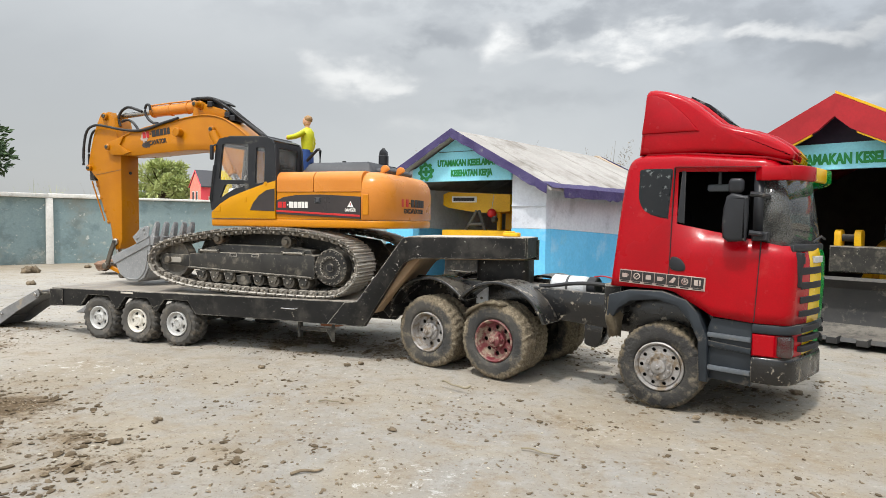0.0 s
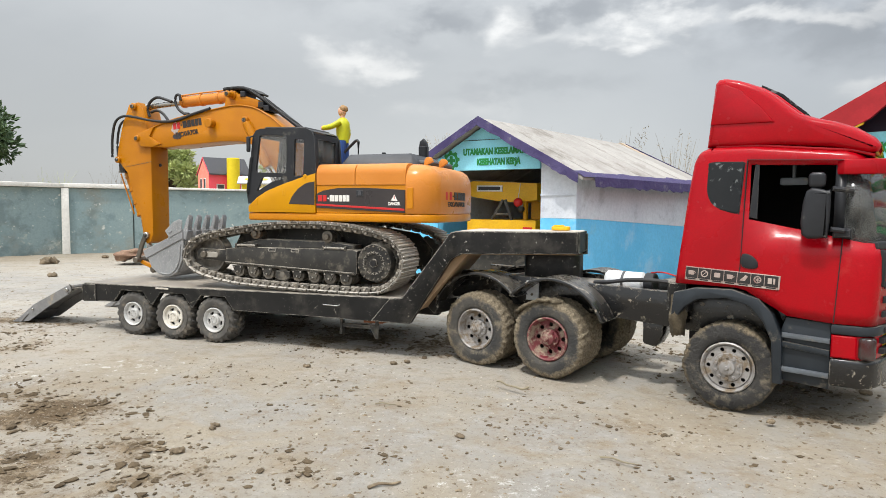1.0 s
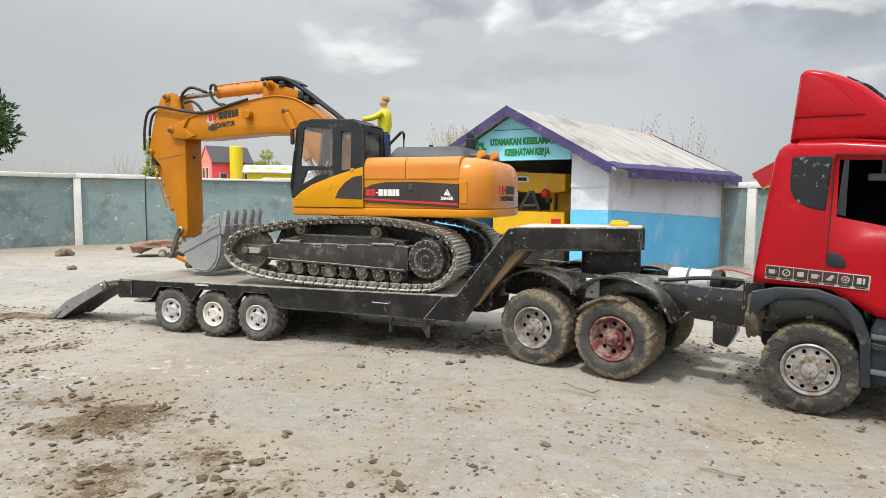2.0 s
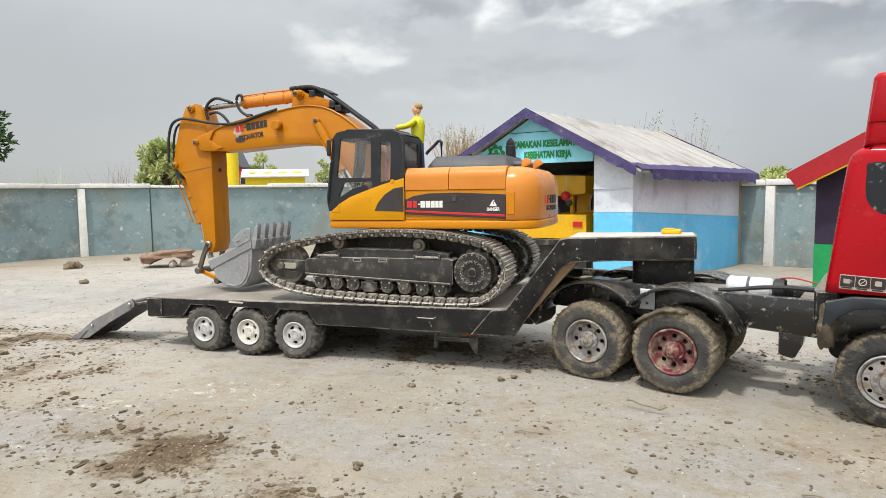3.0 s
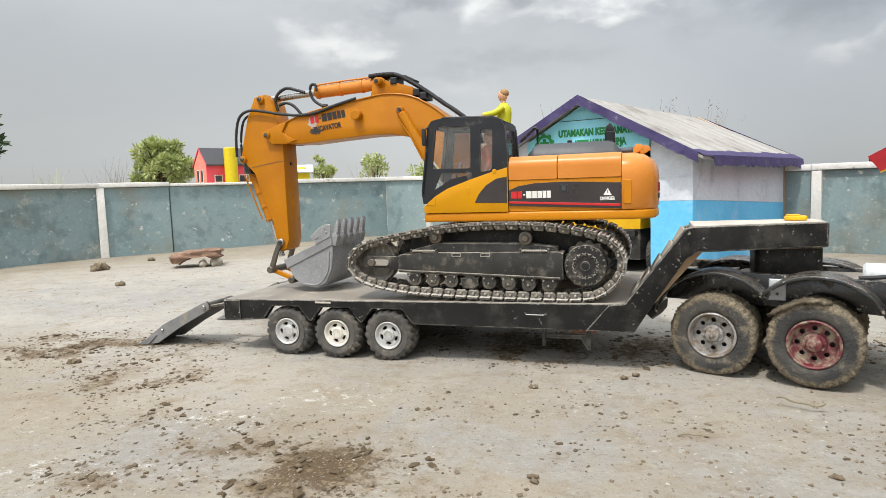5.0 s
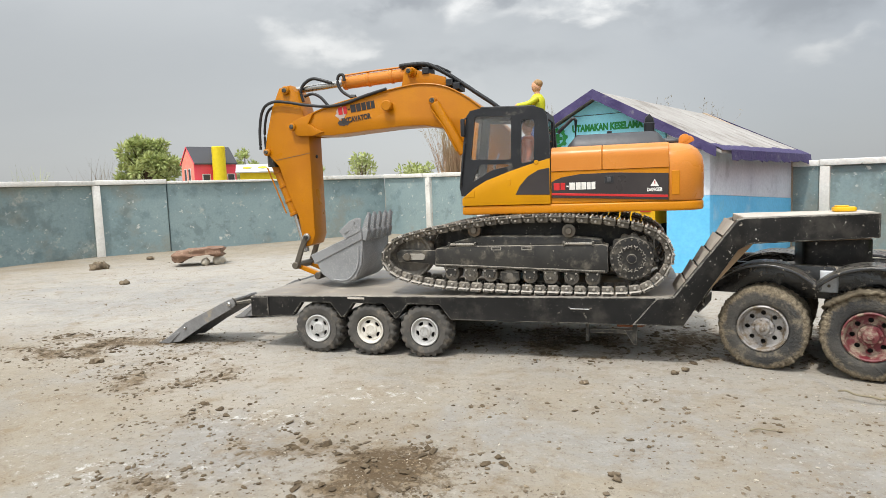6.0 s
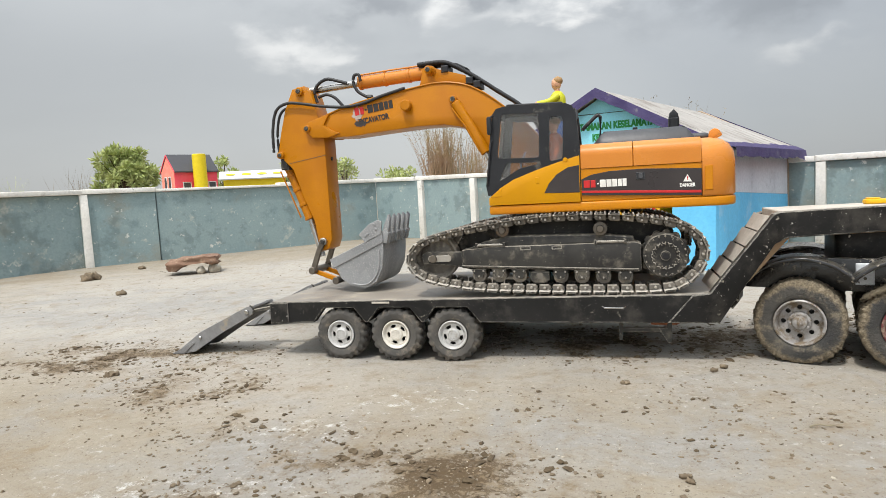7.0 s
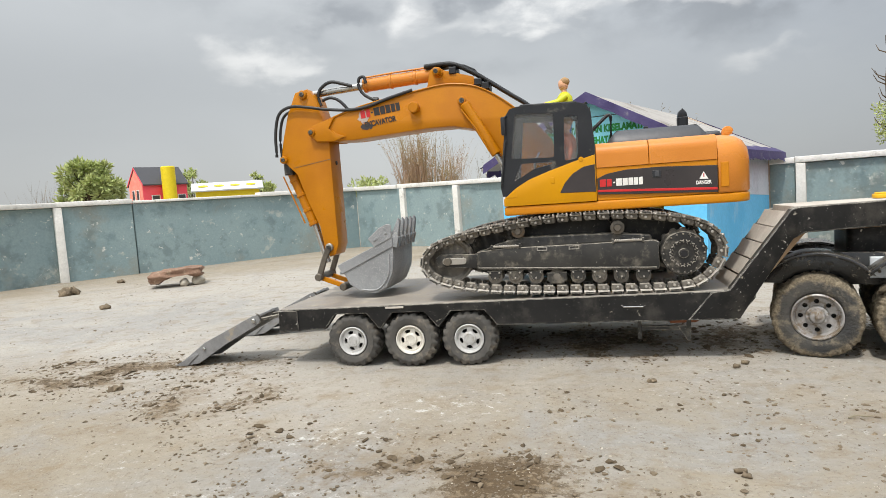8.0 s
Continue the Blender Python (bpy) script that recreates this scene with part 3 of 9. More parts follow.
def curve_points(pts, per=8, closed=False):
    """A smooth line through the given points."""
    P = [Vector(p) for p in pts]
    n, out = len(P), []
    for i in range(n if closed else n - 1):
        a, b, c, d = (P[(i - 1) % n], P[i], P[(i + 1) % n], P[(i + 2) % n]) if closed else (P[max(i - 1, 0)], P[i], P[i + 1], P[min(i + 2, n - 1)])
        for k in range(per):
            t = k / per
            out.append(0.5 * ((2 * b) + (c - a) * t + (2 * a - 5 * b + 4 * c - d) * t * t + (3 * b - a - 3 * c + d) * t ** 3))
    return out if closed else out + [P[-1]]


def tube(bm, pts, r, seg=8, r_end=None):
    """A hose or branch of radius r along a line of points."""
    pts = [Vector(p) for p in pts]
    rings = []
    for i, p in enumerate(pts):
        way, s, u = frame_along(pts[min(i + 1, len(pts) - 1)] - pts[max(i - 1, 0)])
        rr = r if r_end is None else r + (r_end - r) * i / (len(pts) - 1)
        rings.append([bm.verts.new(p + (s * math.cos(2 * math.pi * k / seg) + u * math.sin(2 * math.pi * k / seg)) * rr) for k in range(seg)])
    rings_to_faces(bm, rings)
    bm.faces.new(list(reversed(rings[0])))
    bm.faces.new(rings[-1])
    return bm


def lathe(bm, prof, centre, seg=32, axis=(0, 1, 0)):
    """A profile of (radius, distance along the axis) turned round the axis."""
    way, s, u = frame_along(axis)
    rings = [[bm.verts.new(Vector(centre) + way * h + (s * math.cos(2 * math.pi * k / seg) + u * math.sin(2 * math.pi * k / seg)) * max(r, 1e-5)) for k in range(seg)] for r, h in prof]
    rings_to_faces(bm, rings)
    return bm


def holed(bm, outer, holes, c0, c1, ax="xz"):
    """A plate with openings that go through it."""
    loops = [outer, *holes]
    sheets = []
    for c in (c0, c1):
        edges, vs = [], []
        for loop in loops:
            v = [bm.verts.new(place3(*p, c, ax)) for p in loop]
            vs.append(v)
            edges += [bm.edges.new((v[i - 1], v[i])) for i in range(len(v))]
        bmesh.ops.triangle_fill(bm, use_beauty=True, use_dissolve=False, edges=edges)
        sheets.append(vs)
    for va, vb in zip(*sheets):
        for i in range(len(va)):
            bm.faces.new((va[i - 1], va[i], vb[i], vb[i - 1]))
    bmesh.ops.recalc_face_normals(bm, faces=bm.faces)
    return bm


def finish(bm, name, angle=38):
    bmesh.ops.recalc_face_normals(bm, faces=bm.faces)
    me = bpy.data.meshes.new(name)
    bm.to_mesh(me)
    bm.free()
    me.shade_smooth()
    me.set_sharp_from_angle(angle=radians(angle))
    return me


def thing(name, base, label, category, group="", kind="", frame_m=None):
    """A top-level Empty at base. Its parts are written in the coordinates of frame_m (the world's, if none)."""
    ob = new(name)
    ob.empty_display_size = 0.02
    ob.matrix_world = base
    FRAME_OF[ob.name] = base.inverted() @ (frame_m if frame_m is not None else Matrix())
    return tagged(ob, label, category, group, kind)


def part(name, bm, material, parent, label="", angle=38):
    bm.transform(FRAME_OF[parent.name])
    ob = new(name, finish(bm, name, angle))
    ob.data.materials.append(material)
    ob.parent = parent
    FRAME_OF[ob.name] = FRAME_OF[parent.name]
    return tagged(ob, label)


def shared(name, me, parent, m, label=""):
    """A piece on a mesh that others use too; m is its pose in the frame of its parent."""
    ob = new(name, me)
    ob.parent = parent
    ob.matrix_local = FRAME_OF[parent.name] @ m
    FRAME_OF[ob.name] = Matrix()
    return tagged(ob, label)


def mesh_of(bm, name, material, angle=38):
    me = finish(bm, name, angle)
    me.materials.append(material)
    return me


def solo(name, bm, material, base, label, category, group="", kind="", angle=38):
    """A thing of one mesh, its geometry written in the frame of base."""
    ob = new(name, mesh_of(bm, name, material, angle))
    ob.matrix_world = base
    return tagged(ob, label, category, group, kind)


def letters(name, text, size, m, material, parent, deep=0.0004, width=None, label="", bold=0.042):
    """Words in the built-in font, as a mesh, at the pose m in the frame of parent; width squeezes them to that length."""
    cu = bpy.data.curves.new(name, "FONT")
    cu.body, cu.size, cu.extrude, cu.align_x, cu.offset = text, size, deep, "CENTER", size * bold
    tmp = new(name + "_tmp", cu)
    me = bpy.data.meshes.new_from_object(tmp)
    bpy.data.objects.remove(tmp)
    bpy.data.curves.remove(cu)
    if width:
        xs = [v.co.x for v in me.vertices]
        k = width / (max(xs) - min(xs))
        for v in me.vertices:
            v.co.x *= k
    me.name = name
    me.materials.append(material)
    return shared(name, me, parent, m, label)


def smooth_outline(pts, per=5):
    return [(p.x, p.y) for p in curve_points([(a, b, 0) for a, b in pts], per, closed=True)]


def round_rect(a0, a1, b0, b1, r, n=5):
    out = []
    for ca, cb, s in ((a1 - r, b0 + r, -90), (a1 - r, b1 - r, 0), (a0 + r, b1 - r, 90), (a0 + r, b0 + r, 180)):
        out += [(ca + r * math.cos(radians(s + 90 * k / n)), cb + r * math.sin(radians(s + 90 * k / n))) for k in range(n + 1)]
    return out


def rounded(pts, r, n=4):
    """A polygon with its corners rounded."""
    out, count = [], len(pts)
    for i in range(count):
        p, q, w = Vector(pts[i - 1]), Vector(pts[i]), Vector(pts[(i + 1) % count])
        a = q + (p - q).normalized() * min(r, (p - q).length * 0.45)
        b = q + (w - q).normalized() * min(r, (w - q).length * 0.45)
        for k in range(n + 1):
            t = k / n
            c = a * (1 - t) ** 2 + q * 2 * t * (1 - t) + b * t * t
            out.append((c.x, c.y))
    return out


def lump(bm, centre, size, rough=0.35, sub=2, seed=0, flat=0.0):
    """An uneven clod or stone."""
    made = bmesh.ops.create_icosphere(bm, subdivisions=sub, radius=1.0)
    for v in made["verts"]:
        k = 1 + rough * noise.noise(v.co * 1.7 + Vector((seed * 3.7, seed * 1.3, 0))) + 0.4 * rough * noise.noise(v.co * 4.1 + Vector((seed, 0, 9)))
        p = v.co * k
        p.z = max(p.z, -1 + flat)
        v.co = Vector(centre) + Vector((p.x * size[0], p.y * size[1], p.z * size[2]))
    return bm

# ---- the yard: ground, enclosing walls ----
# brown mud; spots beneath trailer and truck are clumps that also darken the shadow
MUD_SHADE_PATCHES = ((-0.53, 0.455, 0.075, 1.0), (-0.60, 0.47, 0.07, 0.75), (-0.40, 0.375, 0.10, 0.8), (-0.55, 0.50, 0.07, 0.5), (-0.67, 0.416, 0.06, 0.7),
               (-1.07, 0.72, 0.13, 0.85), (-0.86, 0.62, 0.10, 0.7), (-0.95, 0.74, 0.11, 0.75), (-0.25, 0.48, 0.08, 0.3), (0.12, 0.80, 0.12, 0.45),
               (-0.05, 0.62, 0.10, 0.3), (-0.75, 0.52, 0.09, 0.4), (-0.30, 0.62, 0.12, 0.25), (-0.44, 0.84, 0.13, 0.8), (-0.28, 0.86, 0.12, 0.75), (-0.10, 0.93, 0.12, 0.6),
               (0.10, 0.72, 0.08, 0.5), (-0.58, 0.88, 0.10, 0.5), (-0.42, 0.62, 0.10, 0.35), (-0.33, 0.53, 0.08, 0.35),
               (-0.22, 0.44, 0.09, 0.35), (-0.14, 0.60, 0.10, 0.3), (0.02, 0.50, 0.10, 0.3), (0.20, 0.55, 0.12, 0.35))


def mud_at(x, y):
    v = 0.0
    for px, py, pr, k in MUD_SHADE_PATCHES:
        d = math.hypot((x - px) * 0.8, (y - py) * 1.25) / pr
        v = max(v, k * max(0.0, 1.0 - d * d * 0.6))
    return v * (0.55 + 0.9 * max(0.0, 0.35 + noise.noise(Vector((x * 22, y * 22, 1.5)))))


def ground_height(x, y):
    dip = 0.0045 * math.exp(-((x - 0.03) ** 2 + (y - 0.70) ** 2) / 0.02) + 0.003 * math.exp(-((x + 0.17) ** 2 + (y - 0.74) ** 2) / 0.02)
    dip += 0.0045 * math.exp(-(((x + 0.667) / 0.12) ** 2 + ((y - 0.765) / 0.06) ** 2))
    return -dip + 0.0016 * noise.noise(Vector((x * 6, y * 6, 0))) + 0.0009 * noise.noise(Vector((x * 25, y * 25, 4))) + 0.0022 * mud_at(x, y) * max(0.0, noise.noise(Vector((x * 60, y * 60, 7))) + 0.2)


BARE_SPOTS = ((-0.40, 0.54, 0.13), (-0.15, 0.52, 0.16), (0.12, 0.42, 0.20), (-0.28, 0.33, 0.14), (-0.66, 0.44, 0.10), (0.45, 0.85, 0.35), (-1.30, 1.10, 0.30))
LIME_SPOTS = ((-0.669, 0.421, 0.05), (-0.735, 0.394, 0.06), (-0.676, 0.527, 0.07), (-0.12, 0.44, 0.06), (-0.60, 0.60, 0.07))


def spots_at(x, y, spots):
    """How far a place lies inside any of some soft round spots, 0 to 1."""
    return max(math.exp(-(((x - px) * 0.8) ** 2 + ((y - py) * 1.3) ** 2) / (pr * pr)) for px, py, pr in spots)


def build_ground():
    def axis(lo, hi, step, far):
        mid = list(np.arange(lo, hi, step))
        grow, s, a, b = [], step, lo, hi
        left, right = [], []
        while b < far:
            s *= 1.35
            a, b = a - s, b + s
            left.append(a)
            right.append(b)
        return left[::-1] + mid + right
    xs, ys = axis(-1.6, 0.45, 0.0085, 900.0), axis(0.2, 1.4, 0.0085, 900.0)
    verts, muds, dusts, bares, limes = [], [], [], [], []
    for y in ys:
        for x in xs:
            near = abs(x) < 3.5 and -1 < y < 3.5
            verts.append((x, y, ground_height(x, y) if near else 0.0))
            muds.append(mud_at(x, y) if near else 0.0)
            away = math.hypot((x + 0.65) / 1.55, (y - 1.32) / 0.86) + 0.12 * noise.noise(Vector((x * 2.5, y * 2.5, 2)))
            bares.append(spots_at(x, y, BARE_SPOTS) if near else 0.0)
            limes.append(spots_at(x, y, LIME_SPOTS) if near else 0.0)
            dusts.append(0.85 * min(max((1.05 - away) / 0.45, 0.0), 1.0))
    w = len(xs)
    faces = [(j * w + i, j * w + i + 1, (j + 1) * w + i + 1, (j + 1) * w + i) for j in range(len(ys) - 1) for i in range(w - 1)]
    me = bpy.data.meshes.new("ground")
    me.from_pydata(verts, [], faces)
    me.attributes.new("mud", "FLOAT", "POINT").data.foreach_set("value", muds)
    me.attributes.new("dust", "FLOAT", "POINT").data.foreach_set("value", dusts)
    me.attributes.new("bare", "FLOAT", "POINT").data.foreach_set("value", bares)
    me.attributes.new("lime", "FLOAT", "POINT").data.foreach_set("value", limes)
    me.shade_smooth()
    me.materials.append(ground_mat)
    tagged(new("ground", me), "pale dried mud yard ground with brown crumbly patches", "ground", kind="structure")


build_ground()

# corner points of the yard wall, in plan, and its height there
YARD = ((-2.62, 0.45, 0.262), (-2.129, 1.801, 0.262), (-1.42, 2.70, 0.262), (0.12, 1.985, 0.236), (1.45, 1.40, 0.236))


def wall_run(a, b, name, label, posts, caps, thin=(), joints=None):
    """A stretch of painted yard wall with a cement coping of several lengths and white posts."""
    A, B = Vector((a[0], a[1], 0)), Vector((b[0], b[1], 0))
    way = (B - A).normalized()
    m = Matrix.Translation(A) @ Matrix.Rotation(math.atan2(way.y, way.x), 4, "Z")
    length = (B - A).length
    root = thing(name, m, label, "wall", kind="structure", frame_m=m)
    # painted panels, each slightly out of line
    h = lambda u: a[2] + (b[2] - a[2]) * u / length - 0.017
    cuts = [0.0] + (caps if joints is None else joints) + [length]
    for i, (u0, u1) in enumerate(zip(cuts, cuts[1:])):
        bm = bmesh.new()
        off = 0.004 * ((i * 7) % 3 - 1)
        rprism(bm, [(u0 + 0.0015, -0.01), (u1 - 0.0015, -0.01), (u1 - 0.0015, h(u1)), (u0 + 0.0015, h(u0))], 0.0 + off, 0.03 + off, 0.002, 1)
        part("panel", bm, wall_paint, root)
    cuts = [0.0] + caps + [length]
    for i, (u0, u1) in enumerate(zip(cuts, cuts[1:])):
        bm = bmesh.new()
        off = 0.004 * ((i * 5) % 3 - 1)
        t = 0.009 if i in thin else 0.016
        rprism(bm, [(u0 + 0.001, h(u0) + 0.0005), (u1 - 0.001, h(u1) + 0.0005), (u1 - 0.001, h(u1) + t), (u0 + 0.001, h(u0) + t + 0.001)], -0.012 + off, 0.04 + off, 0.003, 2)
        for v in bm.verts:
            v.co.z += 0.0016 * noise.noise(v.co * 9)
        part("coping", bm, coping_white, root)
    for u in posts:
        bm = bmesh.new()
        h = a[2] + (b[2] - a[2]) * u / length
        rprism(bm, [(u - 0.013, -0.01), (u + 0.013, -0.01), (u + 0.012, h - 0.018), (u - 0.012, h - 0.018)], -0.016, 0.006, 0.002, 2)
        part("post", bm, coping_white, root, "chipped white cement post")


wall_run(YARD[0], YARD[1], "wall_west", "grey-blue painted yard wall with white coping", [0.30, 0.80, 1.10], [0.42, 0.80, 1.12], (), [0.42, 0.80])
wall_run(YARD[1], YARD[2], "wall_north", "grey-blue painted yard wall with chipped white coping", [0.004], [0.232, 0.309, 0.694], (1, 2), [0.232])
wall_run(YARD[2], YARD[3], "wall_east", "grey-blue yard wall with white coping and posts", [0.270, 0.541, 0.85, 1.28], [0.24, 0.62, 1.0, 1.42], (), [0.270, 0.541, 0.85, 1.28])
wall_run(YARD[3], YARD[4], "wall_south", "grey-blue yard wall with white coping and posts", [0.014, 0.6, 1.0], [0.5, 0.95])


# ---- sheds ----
def skewed(corner, front_deg, side_deg):
    """A plan of two directions: u along the front, v along the side."""
    f, s = radians(front_deg), radians(side_deg)
    def at(u, v, z):
        return Vector((corner[0] + u * math.cos(f) + v * math.cos(s), corner[1] + u * math.sin(f) + v * math.sin(s), z))
    return at


def slab(bm, at, quad, thick, along):
    """A flat piece with four corners (u, v, z), given thickness along the (u, v, z) direction."""
    lo = [bm.verts.new(at(*p)) for p in quad]
    hi = [bm.verts.new(at(*(c + thick * d for c, d in zip(p, along)))) for p in quad]
    rings_to_faces(bm, [lo, hi])
    bm.faces.new(list(reversed(lo)))
    bm.faces.new(hi)
    return bm


def poly(bm, at, outline, v0, v1):
    """An outline in (u, z) with thickness from v0 to v1."""
    lo = [bm.verts.new(at(u, v0, z)) for u, z in outline]
    hi = [bm.verts.new(at(u, v1, z)) for u, z in outline]
    rings_to_faces(bm, [lo, hi])
    bm.faces.new(list(reversed(lo)))
    bm.faces.new(hi)
    return bm


def wavy_strip(bm, at, p0, p1, drop, out, seed, n=26, rag=1.0):
    """A cloth strip that hangs from the line p0 to p1 in (u, v, z), with an uneven lower edge and folds."""
    rows = []
    for k in range(n + 1):
        t = k / n
        p = [a + (b - a) * t for a, b in zip(p0, p1)]
        f = noise.noise(Vector((t * 7, seed, 0)))
        g = noise.noise(Vector((t * n * 0.8, seed, 5)))
        d = drop * (0.85 + rag * (0.4 * f + 0.35 * g))
        rows.append([bm.verts.new(at(p[0] + out[0] * s * (0.007 * f + 0.006 * g + 0.003), p[1] + out[1] * s * (0.007 * f + 0.006 * g + 0.003), p[2] - d * s)) for s in (0.0, 0.35, 0.7, 1.0)])
    rings_to_faces(bm, rows, closed=False)
    back = [[bm.verts.new(v.co + Vector((0, 0.0012, 0.0004))) for v in r] for r in rows]
    rings_to_faces(bm, back, closed=False)
    for a, b in ((rows[0], back[0]), (rows[-1], back[-1])):
        for i in range(3):
            bm.faces.new((a[i], a[i + 1], b[i + 1], b[i]))
    for i in (0, 3):
        for k in range(n):
            bm.faces.new((rows[k][i], rows[k + 1][i], back[k + 1][i], back[k][i]))
    return bm


def safety_shed():
    at = skewed((-0.209, 1.457), -14.0, 64.0)
    W, D, ZE, ZA, DOOR_L, DOOR_R, LINTEL, BLUE = -0.45, 0.60, 0.262, 0.386, -0.365, -0.085, 0.275, 0.163
    root = thing("safety_shed", Matrix.Translation(at(W / 2, D / 2, 0)), "white and sky-blue toy shed with purple-edged roof", "shed")
    slope = (ZA - ZE) / (-W / 2)
    P = lambda name, bm, mat, label="": part(name, bm, mat, root, label, angle=30)
    # front pillars, blue below and white above, side and back walls in two tones
    for u0, u1 in ((DOOR_R, 0.0), (W, DOOR_L)):
        P("front_pillar", poly(bmesh.new(), at, [(u0, -0.005), (u1, -0.005), (u1, BLUE), (u0, BLUE)], 0.0, 0.02), shed_blue, "sky-blue painted lower pillar")
        top = [(u0, BLUE + 0.0005), (u1, BLUE + 0.0005), (u1, ZE if u1 == 0 else ZE + slope * (u1 - W)), (u0, ZE + slope * (-u0) if u1 == 0 else ZE)]
        P("front_pillar", poly(bmesh.new(), at, top, 0.0005, 0.02), shed_white, "white plastered upper pillar")
    P("front_ledge", poly(bmesh.new(), at, [(DOOR_R, 0.214), (0.0, 0.214), (0.0, 0.2165), (DOOR_R, 0.2165)], -0.003, 0.0), shed_white)
    for u in (-0.02, W):
        P("side_wall", slab(bmesh.new(), at, [(u, 0.0205, -0.005), (u, D, -0.005), (u, D, BLUE - 0.028), (u, 0.0205, BLUE)], 0.02, (1, 0, 0)), shed_blue, "sky-blue painted lower side wall")
        P("side_wall", slab(bmesh.new(), at, [(u, 0.0205, BLUE + 0.0005), (u, D, BLUE - 0.0275), (u, D, ZE), (u, 0.0205, ZE)], 0.0195, (1, 0, 0)), shed_white, "white plastered upper side wall, stained grey")
    P("back_wall", poly(bmesh.new(), at, [(W, -0.005), (0, -0.005), (0, ZE), (W / 2, ZA), (W, ZE)], D + 0.0005, D + 0.02), interior_pale)
    P("gable_board", poly(bmesh.new(), at, [(DOOR_L + 0.001, LINTEL), (DOOR_R - 0.001, LINTEL), (DOOR_R - 0.001, ZE - slope * DOOR_R - 0.006), (W / 2, ZA - 0.004), (DOOR_L + 0.001, ZE + slope * (DOOR_L - W) - 0.006)], -0.004, 0.012), sign_blue, "pale blue gable sign board")
    P("board_joint", poly(bmesh.new(), at, [(W / 2 - 0.06, 0.345), (W / 2 + 0.06, 0.345), (W / 2 + 0.06, 0.3462), (W / 2 - 0.06, 0.3462)], -0.0052, -0.0042), interior_dark)
    # roof sheets; the ridge sags towards the back
    ridge = lambda v: ZA + 0.002 - 0.012 * max(v, 0.0) / D
    over = 0.032
    for s, label in ((1, "pale weathered roof sheet, sunlit"), (-1, "pale weathered roof sheet")):
        e = W / 2 + s * (-W / 2 + over)
        ze = ZE - slope * over
        n = 9
        for k in range(n):
            v0, v1 = -over + (D + 2 * over) * k / n, -over + (D + 2 * over) * (k + 1) / n - 0.001
            P("roof_sheet", slab(bmesh.new(), at, [(W / 2, v0, ridge(v0)), (e, v0, ze + 0.002 + 0.0014 * (k % 2)), (e, v1, ze + 0.002 + 0.0007 * (k % 3)), (W / 2, v1, ridge(v1))], 0.006, (0, 0, 1)), roof_grey)
    # purple cloth along the gable and the eave
    for s in (1, -1):
        e = W / 2 + s * (-W / 2 + over + 0.004)
        ze = ZE - slope * (over + 0.004)
        bm = bmesh.new()
        wavy_strip(bm, at, (W / 2, -over - 0.003, ZA + 0.012), (e - s * 0.012, -over - 0.003, ze + 0.012 + slope * 0.012), 0.025, (0, -1), 3 + s, 26, 0.2)
        P("gable_cloth", bm, purple_cloth, "faded purple cloth tacked along the gable")
        bm = bmesh.new()
        wavy_strip(bm, at, (e + s * 0.002, 0.004, ze + 0.012), (e + s * 0.002, D + over, ze + 0.010), 0.026, (s, 0), 9 + s, 40)
        P("eave_cloth", bm, purple_cloth, "ragged purple cloth along the eave")
        # the cloth is folded up over the edge of the roof
        bm = bmesh.new()
        rows = []
        for k in range(41):
            v = -over + (D + 2 * over) * k / 40
            w = 0.030 + 0.010 * noise.noise(Vector((k * 0.35, 4 + s, 0))) + 0.004 * noise.noise(Vector((k * 1.1, 2 + s, 0)))
            lift = lambda q: 0.0105 + 0.0022 * abs(noise.noise(Vector((k * 0.8, q * 3, 6 + s))))
            rows.append([bm.verts.new(at(e - s * w * q, v, ze + slope * w * q + (lift(q) if q < 1 else 0.0075))) for q in (0.0, 0.25, 0.5, 0.75, 1.0)])
        rings_to_faces(bm, rows, closed=False)
        P("eave_fold", bm, purple_cloth, "purple cloth folded over the roof edge")
        bm = bmesh.new()
        wavy_strip(bm, at, (W / 2, D + over + 0.002, ridge(D) + 0.009), (e, D + over + 0.002, ze + 0.010), 0.022, (0, 1), 13 + s)
        P("gable_cloth", bm, purple_cloth, "faded purple cloth tacked along the gable")
    # sign words and emblem
    ang = -14.0
    def word(text, u, z, width, size):
        letters("sign_text", text, size, Matrix.Translation(at(u, -0.0048, z)) @ pose(0, 0, 0, 90, 0, ang), green_print, root, 0.0006, width, "green painted sign lettering", 0.055)
    word("UTAMAKAN KESELAMATAN", -0.195, 0.3115, 0.185, 0.0205)
    word("KESEHATAN KERJA", -0.192, 0.287, 0.115, 0.0205)
    gear = []
    for k in range(48):
        r = 0.0235 if (k // 3) % 2 == 0 else 0.019
        gear.append((-0.322 + r * math.cos(2 * math.pi * k / 48), 0.2995 + r * math.sin(2 * math.pi * k / 48)))
    bm = bmesh.new()
    cu, cz = -0.322, 0.2995
    hole = [(cu + 0.0135 * math.cos(2 * math.pi * k / 24), cz + 0.0135 * math.sin(2 * math.pi * k / 24)) for k in range(24)]
    holed(bm, gear, [hole], -0.006, -0.0042)
    for v in bm.verts:
        v.co = at(v.co.x, v.co.y, v.co.z)
    P("gear_emblem", bm, green_print, "green painted gear and cross emblem")
    cross = [(-3, -9), (3, -9), (3, -3), (9, -3), (9, 3), (3, 3), (3, 9), (-3, 9), (-3, 3), (-9, 3), (-9, -3), (-3, -3)]
    P("cross_emblem", poly(bmesh.new(), at, [(cu + a * 0.0012, cz + b * 0.0012) for a, b in cross], -0.006, -0.0042), green_print)
    return at


shed_at = safety_shed()


